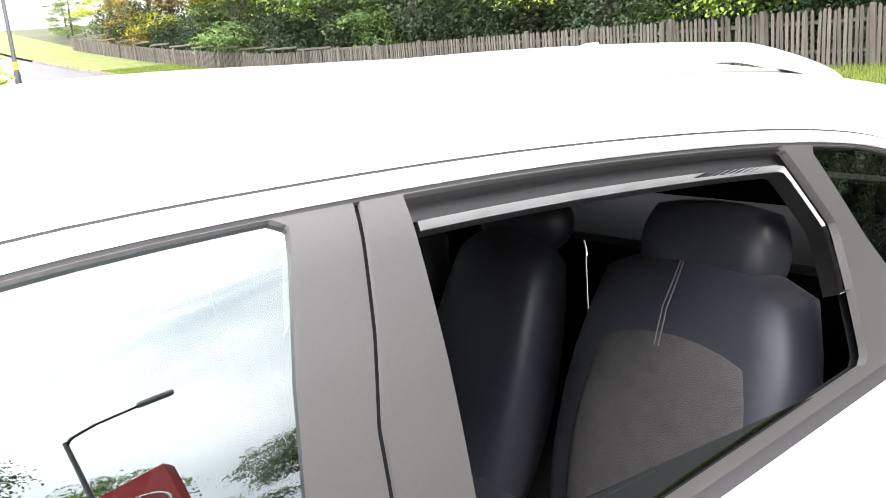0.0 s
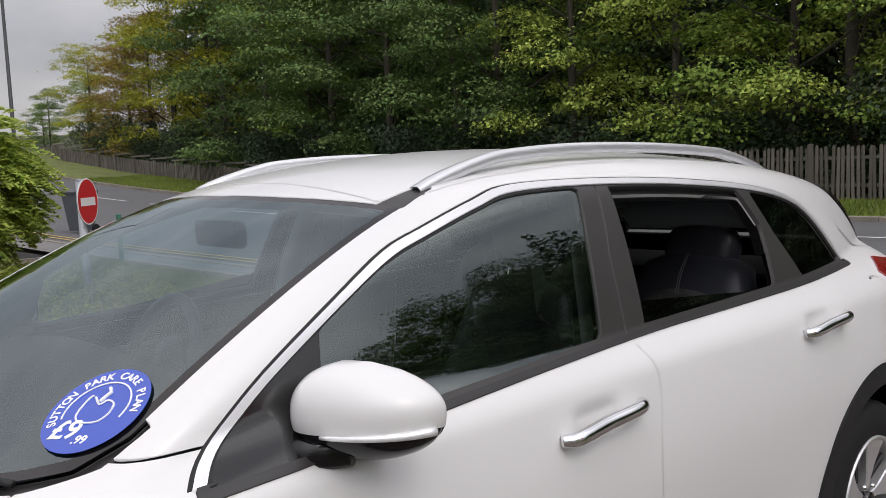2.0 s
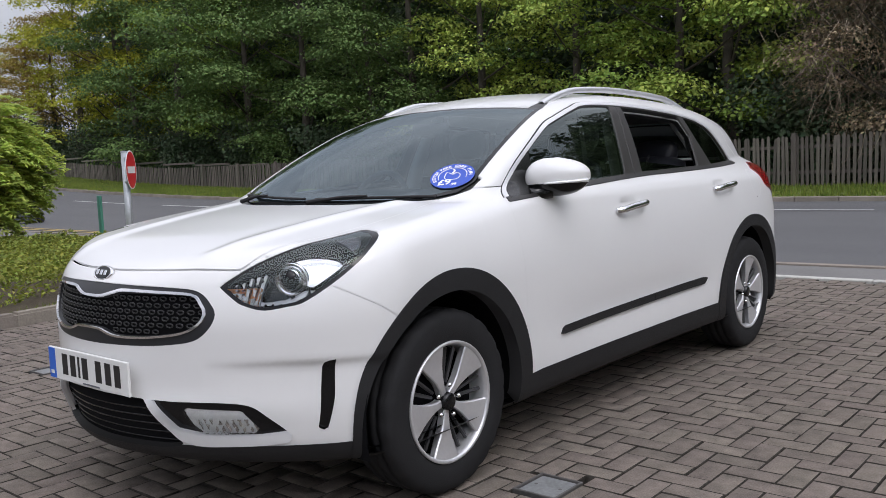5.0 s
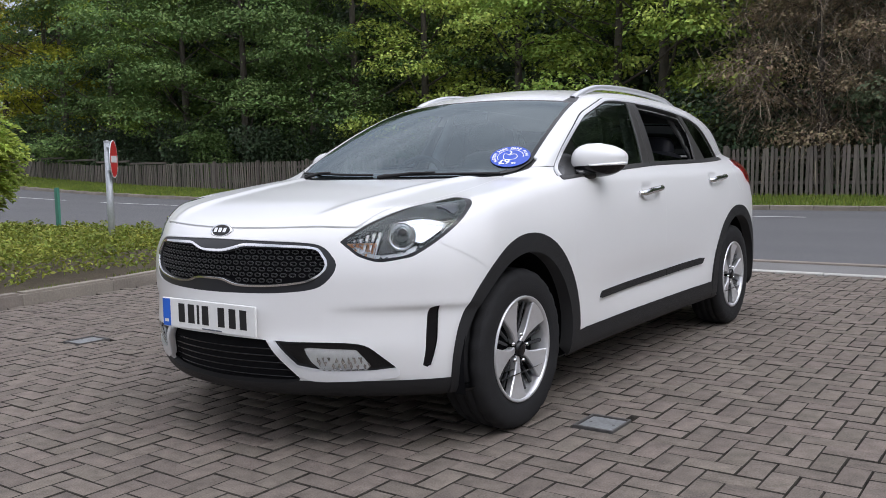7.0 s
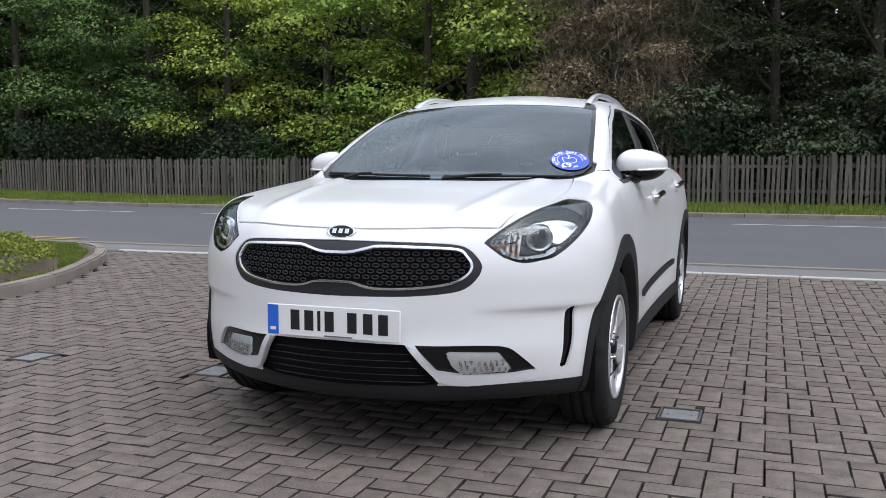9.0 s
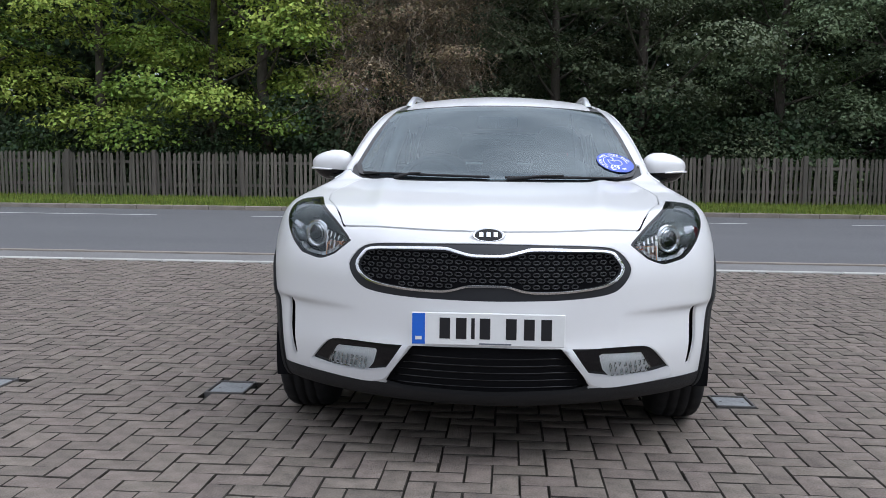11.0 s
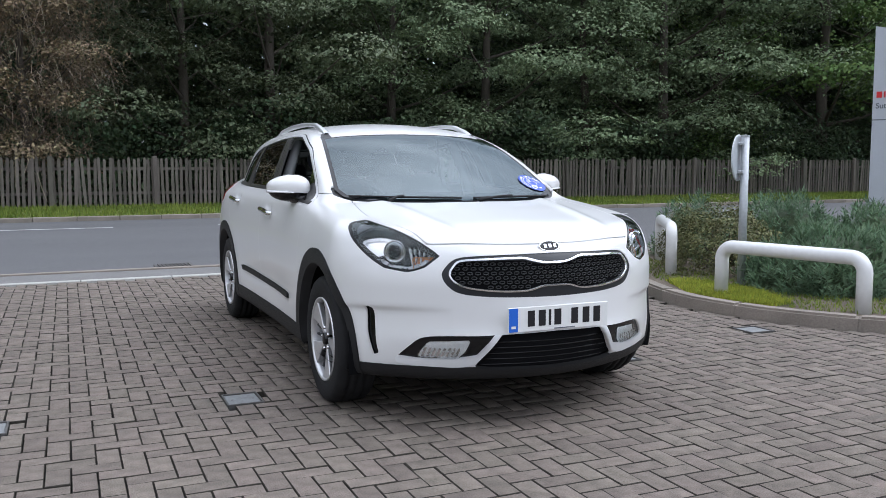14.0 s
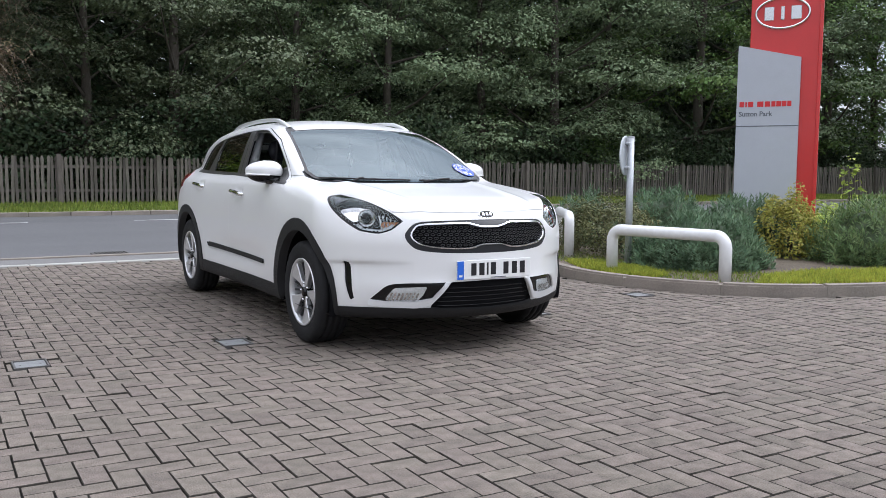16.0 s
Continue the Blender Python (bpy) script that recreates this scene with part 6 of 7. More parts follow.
def build_wheel():
    w = empty("wheel", label="silver and black five-spoke alloy wheel with tyre")
    w.parent = car
    n = 96
    prof = [(.211, .090), (.222, .096), (.248, .1005), (.285, .0995), (.305, .094), (.316, .080), (.3205, .062), (.321, .047), (.313, .0455), (.313, .037), (.322, .0355), (.322, .006), (.314, .0045),
            (.314, -.0045), (.322, -.006), (.322, -.0355), (.313, -.037), (.313, -.0455), (.321, -.047), (.3205, -.062), (.316, -.080), (.305, -.094), (.285, -.0995), (.248, -.1005), (.211, -.09)]
    bm = bmesh.new()
    rings = []
    for j, (r, h) in enumerate(prof):
        ring = []
        for k in range(n):
            notch = 0.006 if (k % 4 == 0 and j in (4, 5, 6, 7, 17, 18, 19, 20)) else 0.003 if (k % 4 == 2 and j in (10, 11, 14, 15)) else 0.0
            a = 2 * math.pi * (k + (0.35 * h / 0.1 if 3 < j < 21 else 0)) / n
            ring.append(bm.verts.new((h, (r - notch) * math.cos(a), (r - notch) * math.sin(a))))
        rings.append(ring)
    for a, b in zip(rings, rings[1:]):
        for k in range(n):
            bm.faces.new((a[k], b[k], b[(k + 1) % n], a[(k + 1) % n]))
    tyre = part("tyre", bm, M_RUBBER, w, "black rubber tyre with grooved tread", True)
    rim = part("rim", lathe_bm([(.212, .088), (.212, .098), (.206, .099), (.199, .093), (.196, .075), (.188, .02), (.184, -.08)], 64, axis="x"), M_ALLOY, w, "silver alloy rim", True)
    # added disc closes the wheel, near-black for the shade behind the spokes
    part("barrel", lathe_bm([(.0, .028), (.10, .030), (.189, .022)], 48, axis="x"), M_SHELL, rim, "dark disc added behind the spokes")
    for k in range(5):
        a0 = 2 * math.pi * k / 5 + math.pi / 2
        # one broad machined blade, narrow at the hub
        bm = bmesh.new()
        secs = []
        for r, hw, x in ((.030, .014, .074), (.06, .015, .078), (.09, .021, .080), (.125, .034, .082), (.155, .048, .085), (.18, .060, .089), (.202, .068, .092)):
            sec = []
            for u, v in ((-hw, -.004), (-hw + .004, 0), (hw - .004, 0), (hw, -.004), (hw * .9, -.03), (-hw * .9, -.03)):
                sec.append(bm.verts.new((x + v, r * math.cos(a0) - u * math.sin(a0), r * math.sin(a0) + u * math.cos(a0))))
            secs.append(sec)
        for p, q in zip(secs, secs[1:]):
            for j in range(6):
                bm.faces.new((p[j], p[(j + 1) % 6], q[(j + 1) % 6], q[j]))
        bm.faces.new(secs[0])
        bm.faces.new(secs[-1][::-1])
        bmesh.ops.recalc_face_normals(bm, faces=bm.faces)
        part("spoke", bm, M_ALLOY, rim, "machined silver spoke")
        a1 = a0 + math.pi / 5
        for off in (-.024, .024):
            p0, p1 = (.062, off * .35), (.186, off)
            pts = [(.052 + .012 * k, r * math.cos(a1) - t * math.sin(a1), r * math.sin(a1) + t * math.cos(a1)) for k, (r, t) in enumerate((p0, p1))]
            part("pocket_rib", tube_bm(pts, [.006, .008], 6), M_ALLOYPOCKET, rim, "grey rib in the wheel pocket")
        bm = lathe_bm([(0, .086), (.0065, .085), (.008, .076)], 10, axis="x", at=(0, .056 * math.cos(a0 + math.pi / 5), .056 * math.sin(a0 + math.pi / 5)))
        part("wheel_nut", bm, M_CHROME, rim, "", True)
    part("hub_cap", lathe_bm([(0, .092), (.022, .0915), (.030, .088), (.032, .07)], 28, axis="x"), M_GLOSSBLK, rim, "black centre cap", True)
    return w


first = build_wheel()
first.matrix_basis = pose(.772, -1.35, HUB_Z, 26, 0, 0)
for x, y, turn, spin in ((.772, 1.35, 0, -10), (-.772, -1.35, 180, -23), (-.772, 1.35, 180, 60)):
    copy_thing(first, pose(x, y, HUB_Z, spin, 0, turn))
for s in (1, -1):
    for y0 in (-1.35, 1.35):
        wheel_well(s, y0)

# side mouldings, handles, rails, mirrors
MOULD = [(-.658, .434), (-.635, .463), (.70, .490), (.742, .486), (.71, .456)]
lower_side, _ = cut(surface, lambda p: np.maximum(signed(MOULD, p[:, 1], p[:, 2]), .5 - np.abs(p[:, 0])))
for s in (1, -1):
    one = cut(lower_side, lambda p: -p[:, 0] * s)[0]
    a, b = gapped(one, lambda p: p[:, 1] - DOOR_B(p[:, 2]), 0.003)
    for m in (a, b):
        panel("door_moulding", m, M_CLAD, car, "black rubbing strip on the door", 0.013, 0.01, shell=False)
    for y0, y1, z0, z1 in ((-.150, .118, .898, .919), (.895, 1.145, .940, .960)):
        xs = [side_x(y0 + 0.01, z0) + 0.004, side_x(y0 + 0.03, z0) + 0.024, side_x((y0 + y1) / 2, (z0 + z1) / 2) + 0.040, side_x(y1 - 0.04, z1) + 0.034, side_x(y1 - 0.01, z1) + 0.012]
        ys = [y0, y0 + .035, (y0 + y1) / 2, y1 - .035, y1]
        zs = [z0, z0 + .002, (z0 + z1) / 2, z1 - .001, z1]
        pts = catmull([(s * a, b, c) for a, b, c in zip(xs, ys, zs)], 4)
        n = len(pts)
        bm = tube_bm(pts, [0.009 + 0.0075 * math.sin(math.pi * min(1, 0.12 + 0.76 * k / (n - 1))) for k in range(n)], 12)
        part("door_handle", bm, M_CHROME, car, "polished chrome door handle", True)
    # roof rail, standing on the roof along its whole length
    ry = np.linspace(-.20, 1.42, 40)
    bm = bmesh.new()
    rows = []
    for k, y in enumerate(ry):
        u = k / 39
        x = .500 - .06 * max(0, u - .55) ** 1.5 * 2
        up = .039 * min(1, u / .16, (1 - u) / .20) ** 0.75
        z = top_z(x, y)
        w = .0145 + .006 * (1 - min(1, u / .12))
        rows.append([bm.verts.new((s * (x + d), y, z + h)) for d, h in ((w, max(-.012, up - .024)), (w, up - .004), (w * .55, up + .004), (-w * .55, up + .004), (-w, up - .004), (-w, max(-.012, up - .024)))])
    for a, b in zip(rows, rows[1:]):
        for k in range(6):
            bm.faces.new((a[k], a[(k + 1) % 6], b[(k + 1) % 6], b[k]))
    bmesh.ops.recalc_face_normals(bm, faces=bm.faces)
    part("roof_rail", bm, M_SILVERTRIM, car, "silver roof rail", True)
    # door mirror
    def shell_bm(zlo, zhi, grow=0.0):
        bm = bmesh.new()
        rows = []
        for i in range(15):
            v = zlo + (zhi - zlo) * i / 14
            ring = []
            for k in range(28):
                a = 2 * math.pi * k / 28
                r = math.sqrt(max(0.0, 1 - abs(v) ** 2.4))
                ca, sa = math.cos(a), math.sin(a)
                ex = math.copysign(abs(ca) ** 0.8, ca) * (.118 + grow) * r
                ey = math.copysign(abs(sa) ** 0.9, sa) * ((.092 if sa < 0 else .034) + grow) * r
                ring.append(bm.verts.new((s * (.850 + ex), -.605 + ey + .36 * ex, 1.066 + v * .078 * (1 - 2.2 * ex * (v > 0)) + .06 * ex)))
            rows.append(ring)
        for a, b in zip(rows, rows[1:]):
            for k in range(28):
                bm.faces.new((a[k], a[(k + 1) % 28], b[(k + 1) % 28], b[k]))
        bmesh.ops.recalc_face_normals(bm, faces=bm.faces)
        return bm
    mirror = part("door_mirror", shell_bm(-.28, 1.0), M_CARPAINT, car, "white door mirror cap", True)
    part("mirror_base", shell_bm(-1.0, -.30, -.003), M_GLOSSBLK, mirror, "gloss black mirror underside", True)
    pts = [(s * (.850 + .118 * math.cos(a)), -.605 - .096 * abs(math.sin(a)) ** 0.9 + .040 * math.cos(a), 1.043 + .006 * math.cos(a)) for a in np.linspace(-1.65, -.12, 14)]
    part("mirror_indicator", tube_bm(pts, [.0035 + .004 * k / 13 for k in range(14)], 8), M_LAMPWHITE, mirror, "clear indicator strip", True)
    g_ = part("mirror_glass", lathe_bm([(0, 0), (.09, 0), (.094, -.004)], 28, axis="y"), mat("mirror_silver", (.8, .82, .83), .02, metal=1, var=.02), mirror, "mirror glass")
    g_.matrix_basis = pose(s * .862, -.568, 1.062, 0, 0, s * 18) @ Matrix.Diagonal((1, 1, .66, 1))
    part("mirror_arm", tube_bm([(s * .725, -.735, .99), (s * .775, -.70, 1.0), (s * .835, -.645, 1.015)], [.034, .03, .034], 12), M_GLOSSBLK, mirror, "gloss black mirror arm", True)

# aerial fin, wipers
bm = bmesh.new()
fin = [(1.18, 0), (1.23, .014), (1.29, .034), (1.325, .040), (1.34, .025), (1.35, 0)]
rows = []
for y, h in fin:
    z = top_z(0, y)
    rows.append([bm.verts.new((dx * (.026 if h < .01 else .02), y, z - .006)) for dx in (-1, 1)] + [bm.verts.new((.004 * dx, y, z + h)) for dx in (1, -1)])
for a, b in zip(rows, rows[1:]):
    for k in range(4):
        bm.faces.new((a[k], a[(k + 1) % 4], b[(k + 1) % 4], b[k]))
bmesh.ops.recalc_face_normals(bm, faces=bm.faces)
part("aerial_fin", bm, M_CARPAINT, car, "white shark-fin aerial", True)


def on_screen(x, y, h):
    return (x, y, top_z(x, y) + h)


for xs, ys, piv in (((.60, .42, .24, .05), (-1.075, -1.135, -1.175, -1.20), (.06, -1.255)), ((-.02, -.22, -.42, -.62), (-1.195, -1.165, -1.11, -1.03), (-.45, -1.2))):
    pts = catmull([on_screen(x, y, .006) for x, y in zip(xs, ys)], 5)
    blade = part("wiper_blade", tube_bm(pts, .006, 6), M_CLAD, car, "black wiper blade", True)
    mid = pts[len(pts) // 2]
    part("wiper_arm", tube_bm([on_screen(*piv, .004), (mid[0] * .6 + piv[0] * .4, mid[1] * .6 + piv[1] * .4, mid[2] + .006), (mid[0], mid[1], mid[2] + .008)], [.010, .006, .005], 8), M_CLAD, blade, "black wiper arm", True)

# ---------------------------------------------------------------- inside the car
cabin = empty("cabin", label="dark car interior")
cabin.parent = car
part("floor_pan", box_bm((1.4, 2.6, .04), (0, .55, .30)), M_DASH, cabin)
bm = bmesh.new()
rows = []
for x in np.linspace(-.70, .70, 15):
    c = 0.03 * math.cos(x * 2.2)
    prof = [(-1.12, .93), (-.98, 1.0 + c * .6), (-.72, 1.005 + c), (-.60, .985 + c), (-.55, .93), (-.60, .76), (-.68, .55), (-.9, .36)]
    rows.append([bm.verts.new((x, y + .06 * abs(x), z)) for y, z in prof])
for a, b in zip(rows, rows[1:]):
    for k in range(7):
        bm.faces.new((a[k], a[k + 1], b[k + 1], b[k]))
part("dashboard", bm, M_DASH, cabin, "dark grey dashboard", True)
pts = [(.185 * math.cos(a), .0, .185 * math.sin(a)) for a in np.linspace(0, 2 * math.pi, 33)]
sw = part("steering_wheel", tube_bm(pts, .0165, 10, False), M_SEAT, cabin, "black leather steering wheel", True)
sw.matrix_basis = pose(-.36, -.42, .93, -22, 0, 0)
part("wheel_hub", lathe_bm([(0, .0), (.07, .005), (.085, .03), (.05, .07)], 20, axis="y"), M_DASH, sw, "", True)
for a in (0, math.pi, -math.pi / 2):
    part("wheel_spoke", box_bm((.10, .016, .03), (.115, .012, 0), .005, 1), M_DASH, sw).matrix_basis = pose(0, 0, 0, 0, -math.degrees(a), 0)


def pad_bm(w, d, h, bulge=0.25, bm=None, at=(0, 0, 0), tilt=0.0, taper=0.0):
    """A soft upholstered block."""
    bm = bm or bmesh.new()
    r = bmesh.ops.create_cube(bm, size=1.0)
    bmesh.ops.subdivide_edges(bm, edges=list({e for v in r["verts"] for e in v.link_edges}), cuts=6, use_grid_fill=True)
    m = Matrix.Translation(at) @ pose(0, 0, 0, tilt)
    for v in bm.verts:
        c = v.co * 2
        k = [math.copysign(abs(q) ** 1.0, q) for q in c]
        f = lambda a, b: math.sqrt(max(0, 1 - bulge * a * a * 0.5)) * math.sqrt(max(0, 1 - bulge * b * b * 0.5))
        x, y, z = k[0] * f(k[1], k[2]), k[1] * f(k[0], k[2]), k[2] * f(k[0], k[1])
        v.co = m @ Vector((x * w / 2 * (1 - taper * (k[2] + 1) / 2), y * d / 2, z * h / 2))
    return bm


for sx in (-.36, .36):
    seat = empty("front_seat", label="dark leather front seat with headrest")
    seat.parent = cabin
    seat.location = (sx, -.09, 0)
    part("cushion", pad_bm(.50, .52, .16, .6, at=(0, -.05, .52), tilt=6), M_SEAT, seat, "", True)
    part("backrest", pad_bm(.48, .15, .62, .6, at=(0, .30, .85), tilt=-18, taper=.22), M_SEAT, seat, "", True)
    part("headrest", pad_bm(.26, .10, .18, .8, at=(0, .42, 1.235), tilt=-12), M_SEAT, seat, "", True)
    for q in (-.06, .06):
        part("headrest_post", tube_bm([(q, .385, 1.10), (q, .405, 1.17)], .006, 6), M_CHROME, seat)
bench = empty("rear_seat", label="dark leather rear bench with woven cloth panels")
bench.parent = cabin
bench.location = (0, -.335, .05)
part("cushion", pad_bm(1.28, .52, .17, .5, at=(0, .96, .55), tilt=7), M_SEAT, bench, "", True)
for sx, w in ((-.43, .47), (0.0, .30), (.43, .47)):
    part("backrest", pad_bm(w, .15, .60, .55, at=(sx, 1.31 + (0.0 if sx else -.015), .80), tilt=-20, taper=.06), M_SEAT, bench, "", True)
    if sx:
        part("cloth_panel", pad_bm(w * .68, .05, .40, .6, at=(sx, 1.243, .79), tilt=-20), M_SEATCLOTH, bench, "woven grey cloth panel", True)
        part("headrest", pad_bm(.26, .11, .155, .6, at=(sx, 1.42, 1.088), tilt=-14), M_SEAT, bench, "", True)
        for q in (-.004, .004):
            part("stitch_line", tube_bm([(sx + q, 1.262, .965), (sx + q, 1.285, 1.02), (sx + q * .8, 1.335, 1.085)], .0012, 4), M_STITCH, bench)
    else:
        part("headrest", pad_bm(.24, .10, .12, .75, at=(0, 1.42, 1.09), tilt=-14), M_SEAT, bench, "", True)
for s in (1, -1):
    part("rear_pillar_trim", tube_bm([(s * .56, .99, 1.33), (s * .60, 1.10, 1.2), (s * .63, 1.20, 1.07)], [.016, .014, .014], 8), M_PILLARTRIM, cabin, "pale grey pillar trim", True)
    part("centre_pillar_trim", tube_bm([(s * .57, .27, 1.36), (s * .655, .215, 1.12), (s * .70, .20, .95), (s * .70, .20, .45)], [.032, .04, .05, .06], 8), M_PILLARTRIM, cabin, "pale grey pillar trim", True)
    part("seat_belt", box_bm((.004, .045, .62), (s * .60, .235, 1.02), .001, 1), M_BELTFAB, cabin, "seat belt webbing").rotation_euler = (0, radians(-s * 7), 0)
    part("door_card", box_bm((.05, 2.0, .52), (s * .735, .20, .66), .02, 2), M_DASH, cabin, "dark door lining")
part("interior_mirror", box_bm((.22, .03, .065), (0, -.40, 1.30), .012, 2), M_DASH, cabin, "black interior mirror", True)
part("parcel_shelf", box_bm((1.15, .5, .02), (0, 1.72, 1.0), .004, 1), M_DASH, cabin)


# windscreen sticker
def text_mesh(body, size, material, parent, m, name="lettering", label=""):
    cu = bpy.data.curves.new(name, "FONT")
    cu.body, cu.size, cu.align_x, cu.align_y, cu.extrude = body, size, "CENTER", "CENTER", 0.0004
    cu.offset = size * 0.02
    tmp = bpy.data.objects.new(name, cu)
    me = bpy.data.meshes.new_from_object(tmp)
    bpy.data.objects.remove(tmp)
    ob = mesh_part(name, me, material, parent, label)
    ob.matrix_basis = m
    return ob


sx, sy = .568, -.935
sz = top_z(sx, sy)
p0, e_ = Vector((sx, sy, sz)), .04
tx = (Vector((sx + e_, sy, top_z(sx + e_, sy))) - Vector((sx - e_, sy, top_z(sx - e_, sy)))).normalized()
ty = (Vector((sx, sy + e_, top_z(sx, sy + e_))) - Vector((sx, sy - e_, top_z(sx, sy - e_)))).normalized()
nz = tx.cross(ty).normalized()
ty = nz.cross(tx)
frame_m = Matrix((tx, ty, nz)).transposed().to_4x4()
frame_m.translation = p0 + nz * 0.0015
sticker = tagged(part("windscreen_sticker", lathe_bm([(.0, .0005), (.090, .0005), (.0902, .0)], 48), M_STICKER), "round blue and white care plan sticker on the windscreen", "sticker")
sticker.matrix_basis = Matrix.Translation((-0.008, 0, 0)) @ frame_m @ pose(0, 0, 0, 0, 0, 34)
word = "SUTTON PARK CARE PLAN"
for k, ch in enumerate(word):
    if ch == " ":
        continue
    a = radians(205 - 10.3 * k)
    text_mesh(ch, .0205, M_STICKERW, sticker, Matrix.Translation((.073 * math.cos(a), .073 * math.sin(a), .0008)) @ pose(0, 0, 0, 0, 0, math.degrees(a) - 90))
for a0, a1 in ((-20, 200),):
    pts = [(.058 * math.cos(radians(a)), .058 * math.sin(radians(a)), .0008) for a in np.linspace(a0, a1, 40)]
    part("sticker_ring", tube_bm(pts, .0018, 4), M_STICKERW, sticker)
pts = catmull([(-.022, .030, .001), (-.030, .012, .001), (-.030, -.014, .001), (-.014, -.028, .001), (.016, -.028, .001), (.030, -.012, .001), (.028, .010, .001), (.012, .018, .001), (0, .010, .001)], 4, True)
part("sticker_emblem", tube_bm(pts, .0019, 4), M_STICKERW, sticker)
part("sticker_emblem", tube_bm([(-.002, .016, .001), (.008, .036, .001), (.0, .046, .001)], .0035, 5), M_STICKERW, sticker)
text_mesh("£9", .052, M_STICKERW, sticker, Matrix.Translation((-.030, -.044, .001)))
text_mesh(".99", .022, M_STICKERW, sticker, Matrix.Translation((.008, -.064, .001)))

for base_, body_text, size_, at_ in text_mesh_late:
    text_mesh(body_text, size_, M_TEXT_GREY, base_, pose(*at_, 90, 0, 0), "lettering", "grey lettering")


# ---------------------------------------------------------------- block paving in herringbone, last of all
PX0, PX1, PY0, PY1, BLK = -13.4, 12.9, -11.0, 4.145, 0.0945
paving = empty("block_paving", label="grey-brown concrete block paving laid in herringbone", category="paving", kind="structure")
part("paving_bed", prism_bm([(-40, -40), (40, -40), (40, PY1 + .004), (-40, PY1 + .004)], -.10, -.052), M_SAND, paving, "dark sand bed in the joints")
rng = np.random.default_rng(9)
nx, ny = int((PX1 - PX0) / BLK), int((PY1 - PY0) / BLK)
items = []
for j in range(ny):
    for i in range(nx):
        k = (i - j) % 4
        if k == 0:
            items.append((PX0 + (i + 1.0) * BLK, PY1 - (j + 0.5) * BLK, 0))
        elif k == 2:
            items.append((PX0 + (i + 0.5) * BLK, PY1 - (j + 0.0) * BLK, 1))
items = np.array(items)
ok = (signed(ISLE_W, items[:, 0], items[:, 1]) > 0.03) & (signed(ISLE_E, items[:, 0], items[:, 1]) > 0.03) & (items[:, 1] < PY1 - 0.04)
cut_blocks = []
for (x, y), (w, d) in COVERS:
    hx, hy = np.where(items[:, 2] == 0, .0908, .0436), np.where(items[:, 2] == 0, .0436, .0908)
    hit = (np.abs(items[:, 0] - x) < w / 2 + .008 + hx) & (np.abs(items[:, 1] - y) < d / 2 + .008 + hy)
    cx0, cx1, cy0, cy1 = x - w / 2 - .009, x + w / 2 + .009, y - d / 2 - .009, y + d / 2 + .009
    for bx, by, ax_, ay_ in zip(items[hit, 0], items[hit, 1], hx[hit], hy[hit]):
        x0, x1, y0, y1 = bx - ax_, bx + ax_, by - ay_, by + ay_
        left = [(x0, min(x1, cx0), y0, y1), (max(x0, cx1), x1, y0, y1), (x0, x1, y0, min(y1, cy0)), (x0, x1, max(y0, cy1), y1)]
        best = max(left, key=lambda q: max(0, q[1] - q[0]) * max(0, q[3] - q[2]))
        if min(best[1] - best[0], best[3] - best[2]) > .004:
            cut_blocks.append(best)
    ok &= ~hit
items = items[ok]


def block_arrays(hw, hd, c=0.0028):
    return np.array([(-hw, -hd, -.058), (hw, -hd, -.058), (hw, hd, -.058), (-hw, hd, -.058), (-hw, -hd, -c), (hw, -hd, -c), (hw, hd, -c), (-hw, hd, -c),
                     (-hw + c, -hd + c, 0), (hw - c, -hd + c, 0), (hw - c, hd - c, 0), (-hw + c, hd - c, 0)])


BLOCK_Q = np.array([(0, 1, 5, 4), (1, 2, 6, 5), (2, 3, 7, 6), (3, 0, 4, 7), (4, 5, 9, 8), (5, 6, 10, 9), (6, 7, 11, 10), (7, 4, 8, 11), (8, 9, 10, 11)])


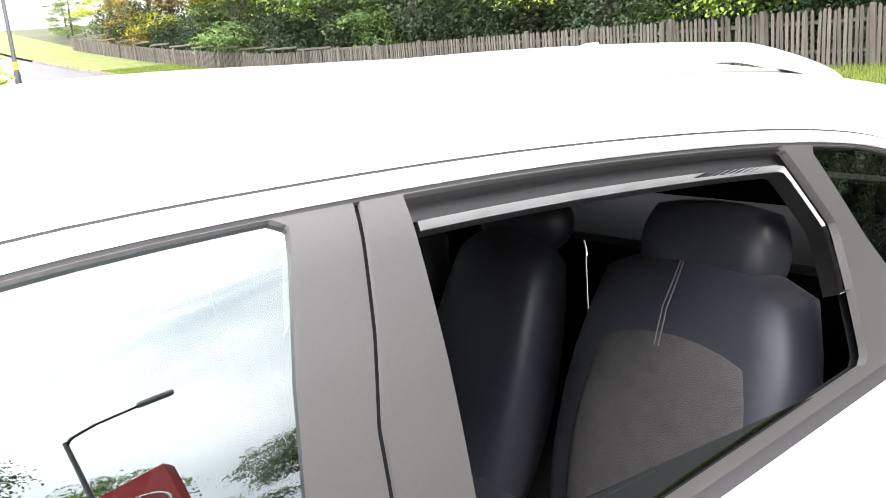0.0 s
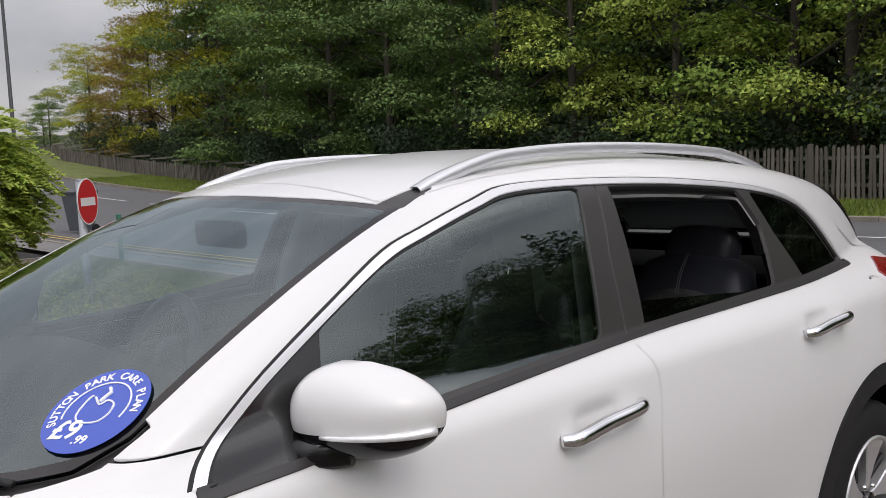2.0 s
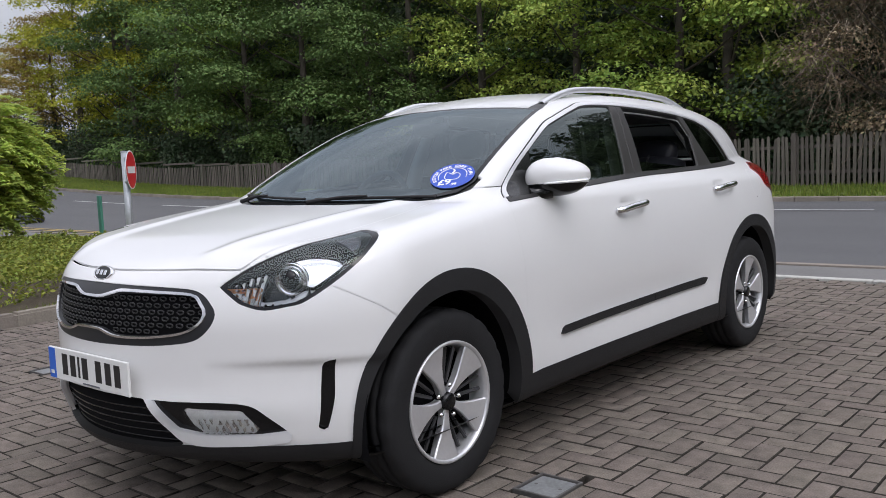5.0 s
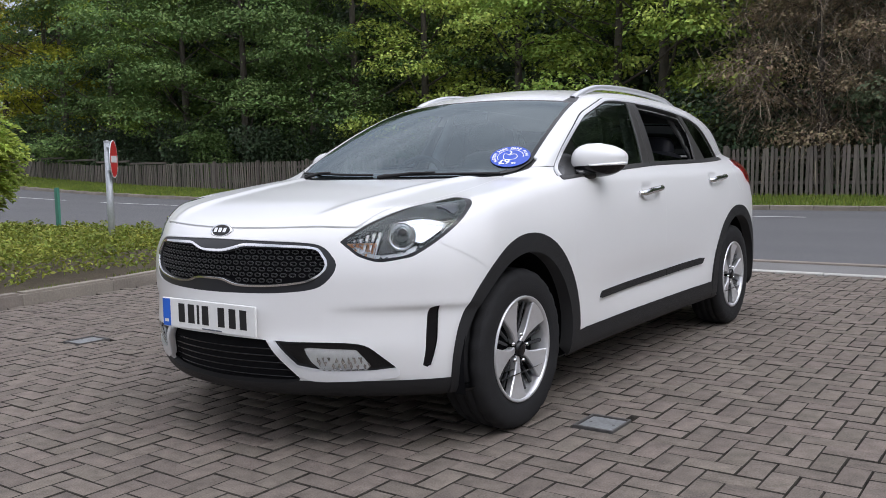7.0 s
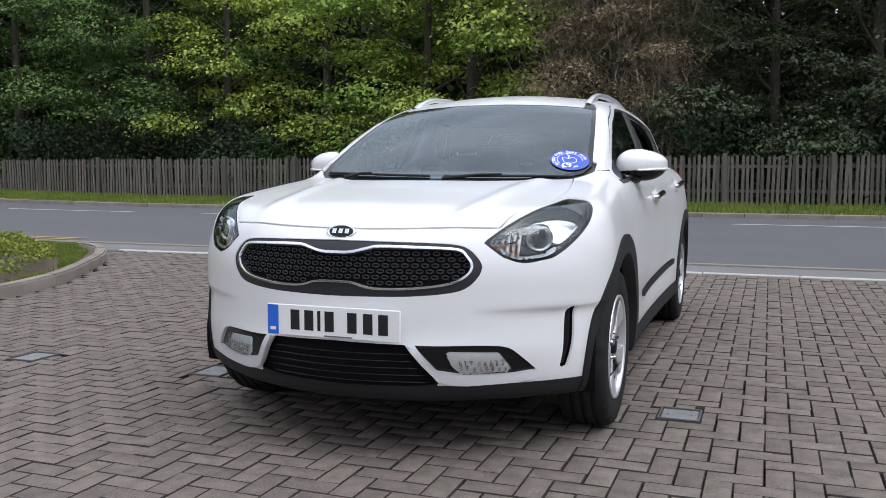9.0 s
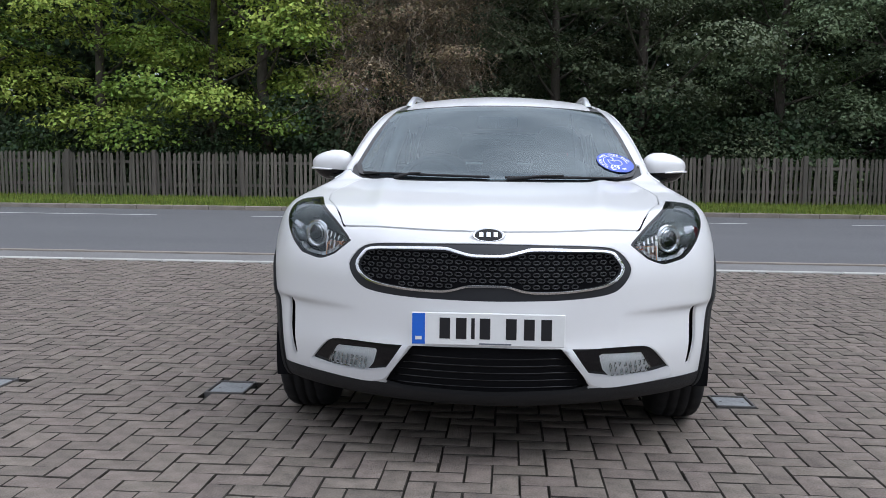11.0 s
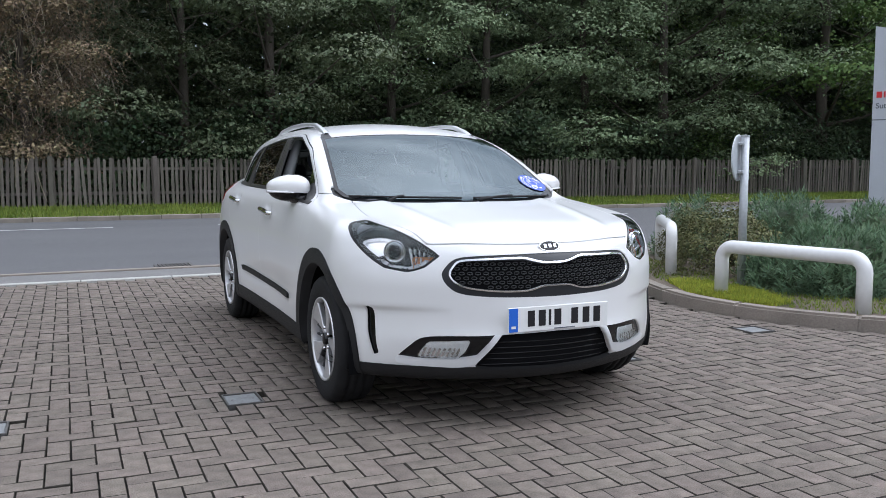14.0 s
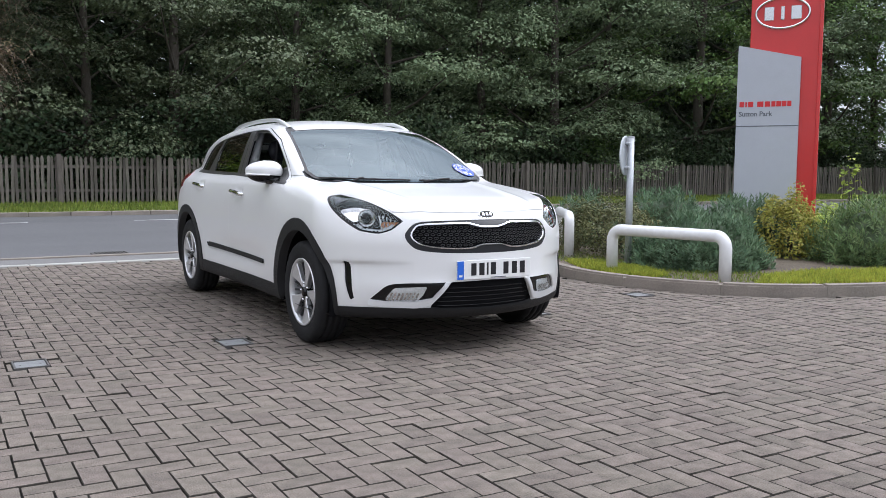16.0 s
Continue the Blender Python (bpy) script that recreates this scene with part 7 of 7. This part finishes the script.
def darken_edges(me, material, count):
    """The worn tops of the blocks take one material, their chamfers and sides a dark one: dirt, with the joint's shade
    put into its colour.
    """
    if not me.materials:
        me.materials.append(material)
    me.materials.append(M_DIRT_SHADE)
    me.polygons.foreach_set("material_index", np.tile(np.array([1] * 8 + [0], np.int32), count))


near = (items[:, 0] > -3.1) & (items[:, 0] < -0.95) & (items[:, 1] > -4.6) & (items[:, 1] < -1.75)
near_idx = np.flatnonzero(near)[:270]
mask = np.zeros(len(items), bool)
mask[near_idx] = True
block_me = []
for o in (0, 1):
    hw, hd = (.0926, .0455) if o == 0 else (.0455, .0926)
    me = bpy.data.meshes.new("block")
    me.from_pydata(block_arrays(hw, hd).tolist(), [], BLOCK_Q.tolist())
    me.update()
    darken_edges(me, M_PAVER_ONE, 1)
    block_me.append(me)
for x, y, o in items[mask]:
    ob = new("block", block_me[int(o)])
    ob.parent = paving
    ob.matrix_basis = pose(x, y, rng.normal(0, .0012), rng.normal(0, .5), rng.normal(0, .5), rng.normal(0, .35))
for x0, x1, y0, y1 in cut_blocks:
    me = bpy.data.meshes.new("block")
    me.from_pydata(block_arrays((x1 - x0) / 2, (y1 - y0) / 2, .002).tolist(), [], BLOCK_Q.tolist())
    me.update()
    darken_edges(me, M_PAVER_ONE, 1)
    ob = new("block", me)
    ob.parent = paving
    ob.location = ((x0 + x1) / 2, (y0 + y1) / 2, 0)
far = items[~mask]
shape = np.where(far[:, 2, None, None] == 0, block_arrays(.0926, .0455)[None], block_arrays(.0455, .0926)[None])
tilt = rng.normal(0, 0.006, (len(far), 2))
v = shape + np.stack([far[:, 0] + rng.normal(0, .0011, len(far)), far[:, 1] + rng.normal(0, .0011, len(far)), rng.normal(0, .0012, len(far))], 1)[:, None]
v[..., 2] += shape[..., 0] * tilt[:, :1] + shape[..., 1] * tilt[:, 1:]
q = (np.arange(len(far))[:, None, None] * 12 + BLOCK_Q[None]).reshape(-1, 4)
field = tagged(fast_polys("block_field", v.reshape(-1, 3), q, M_PAVER, paving), kind="stuff")
darken_edges(field.data, M_PAVER, len(far))
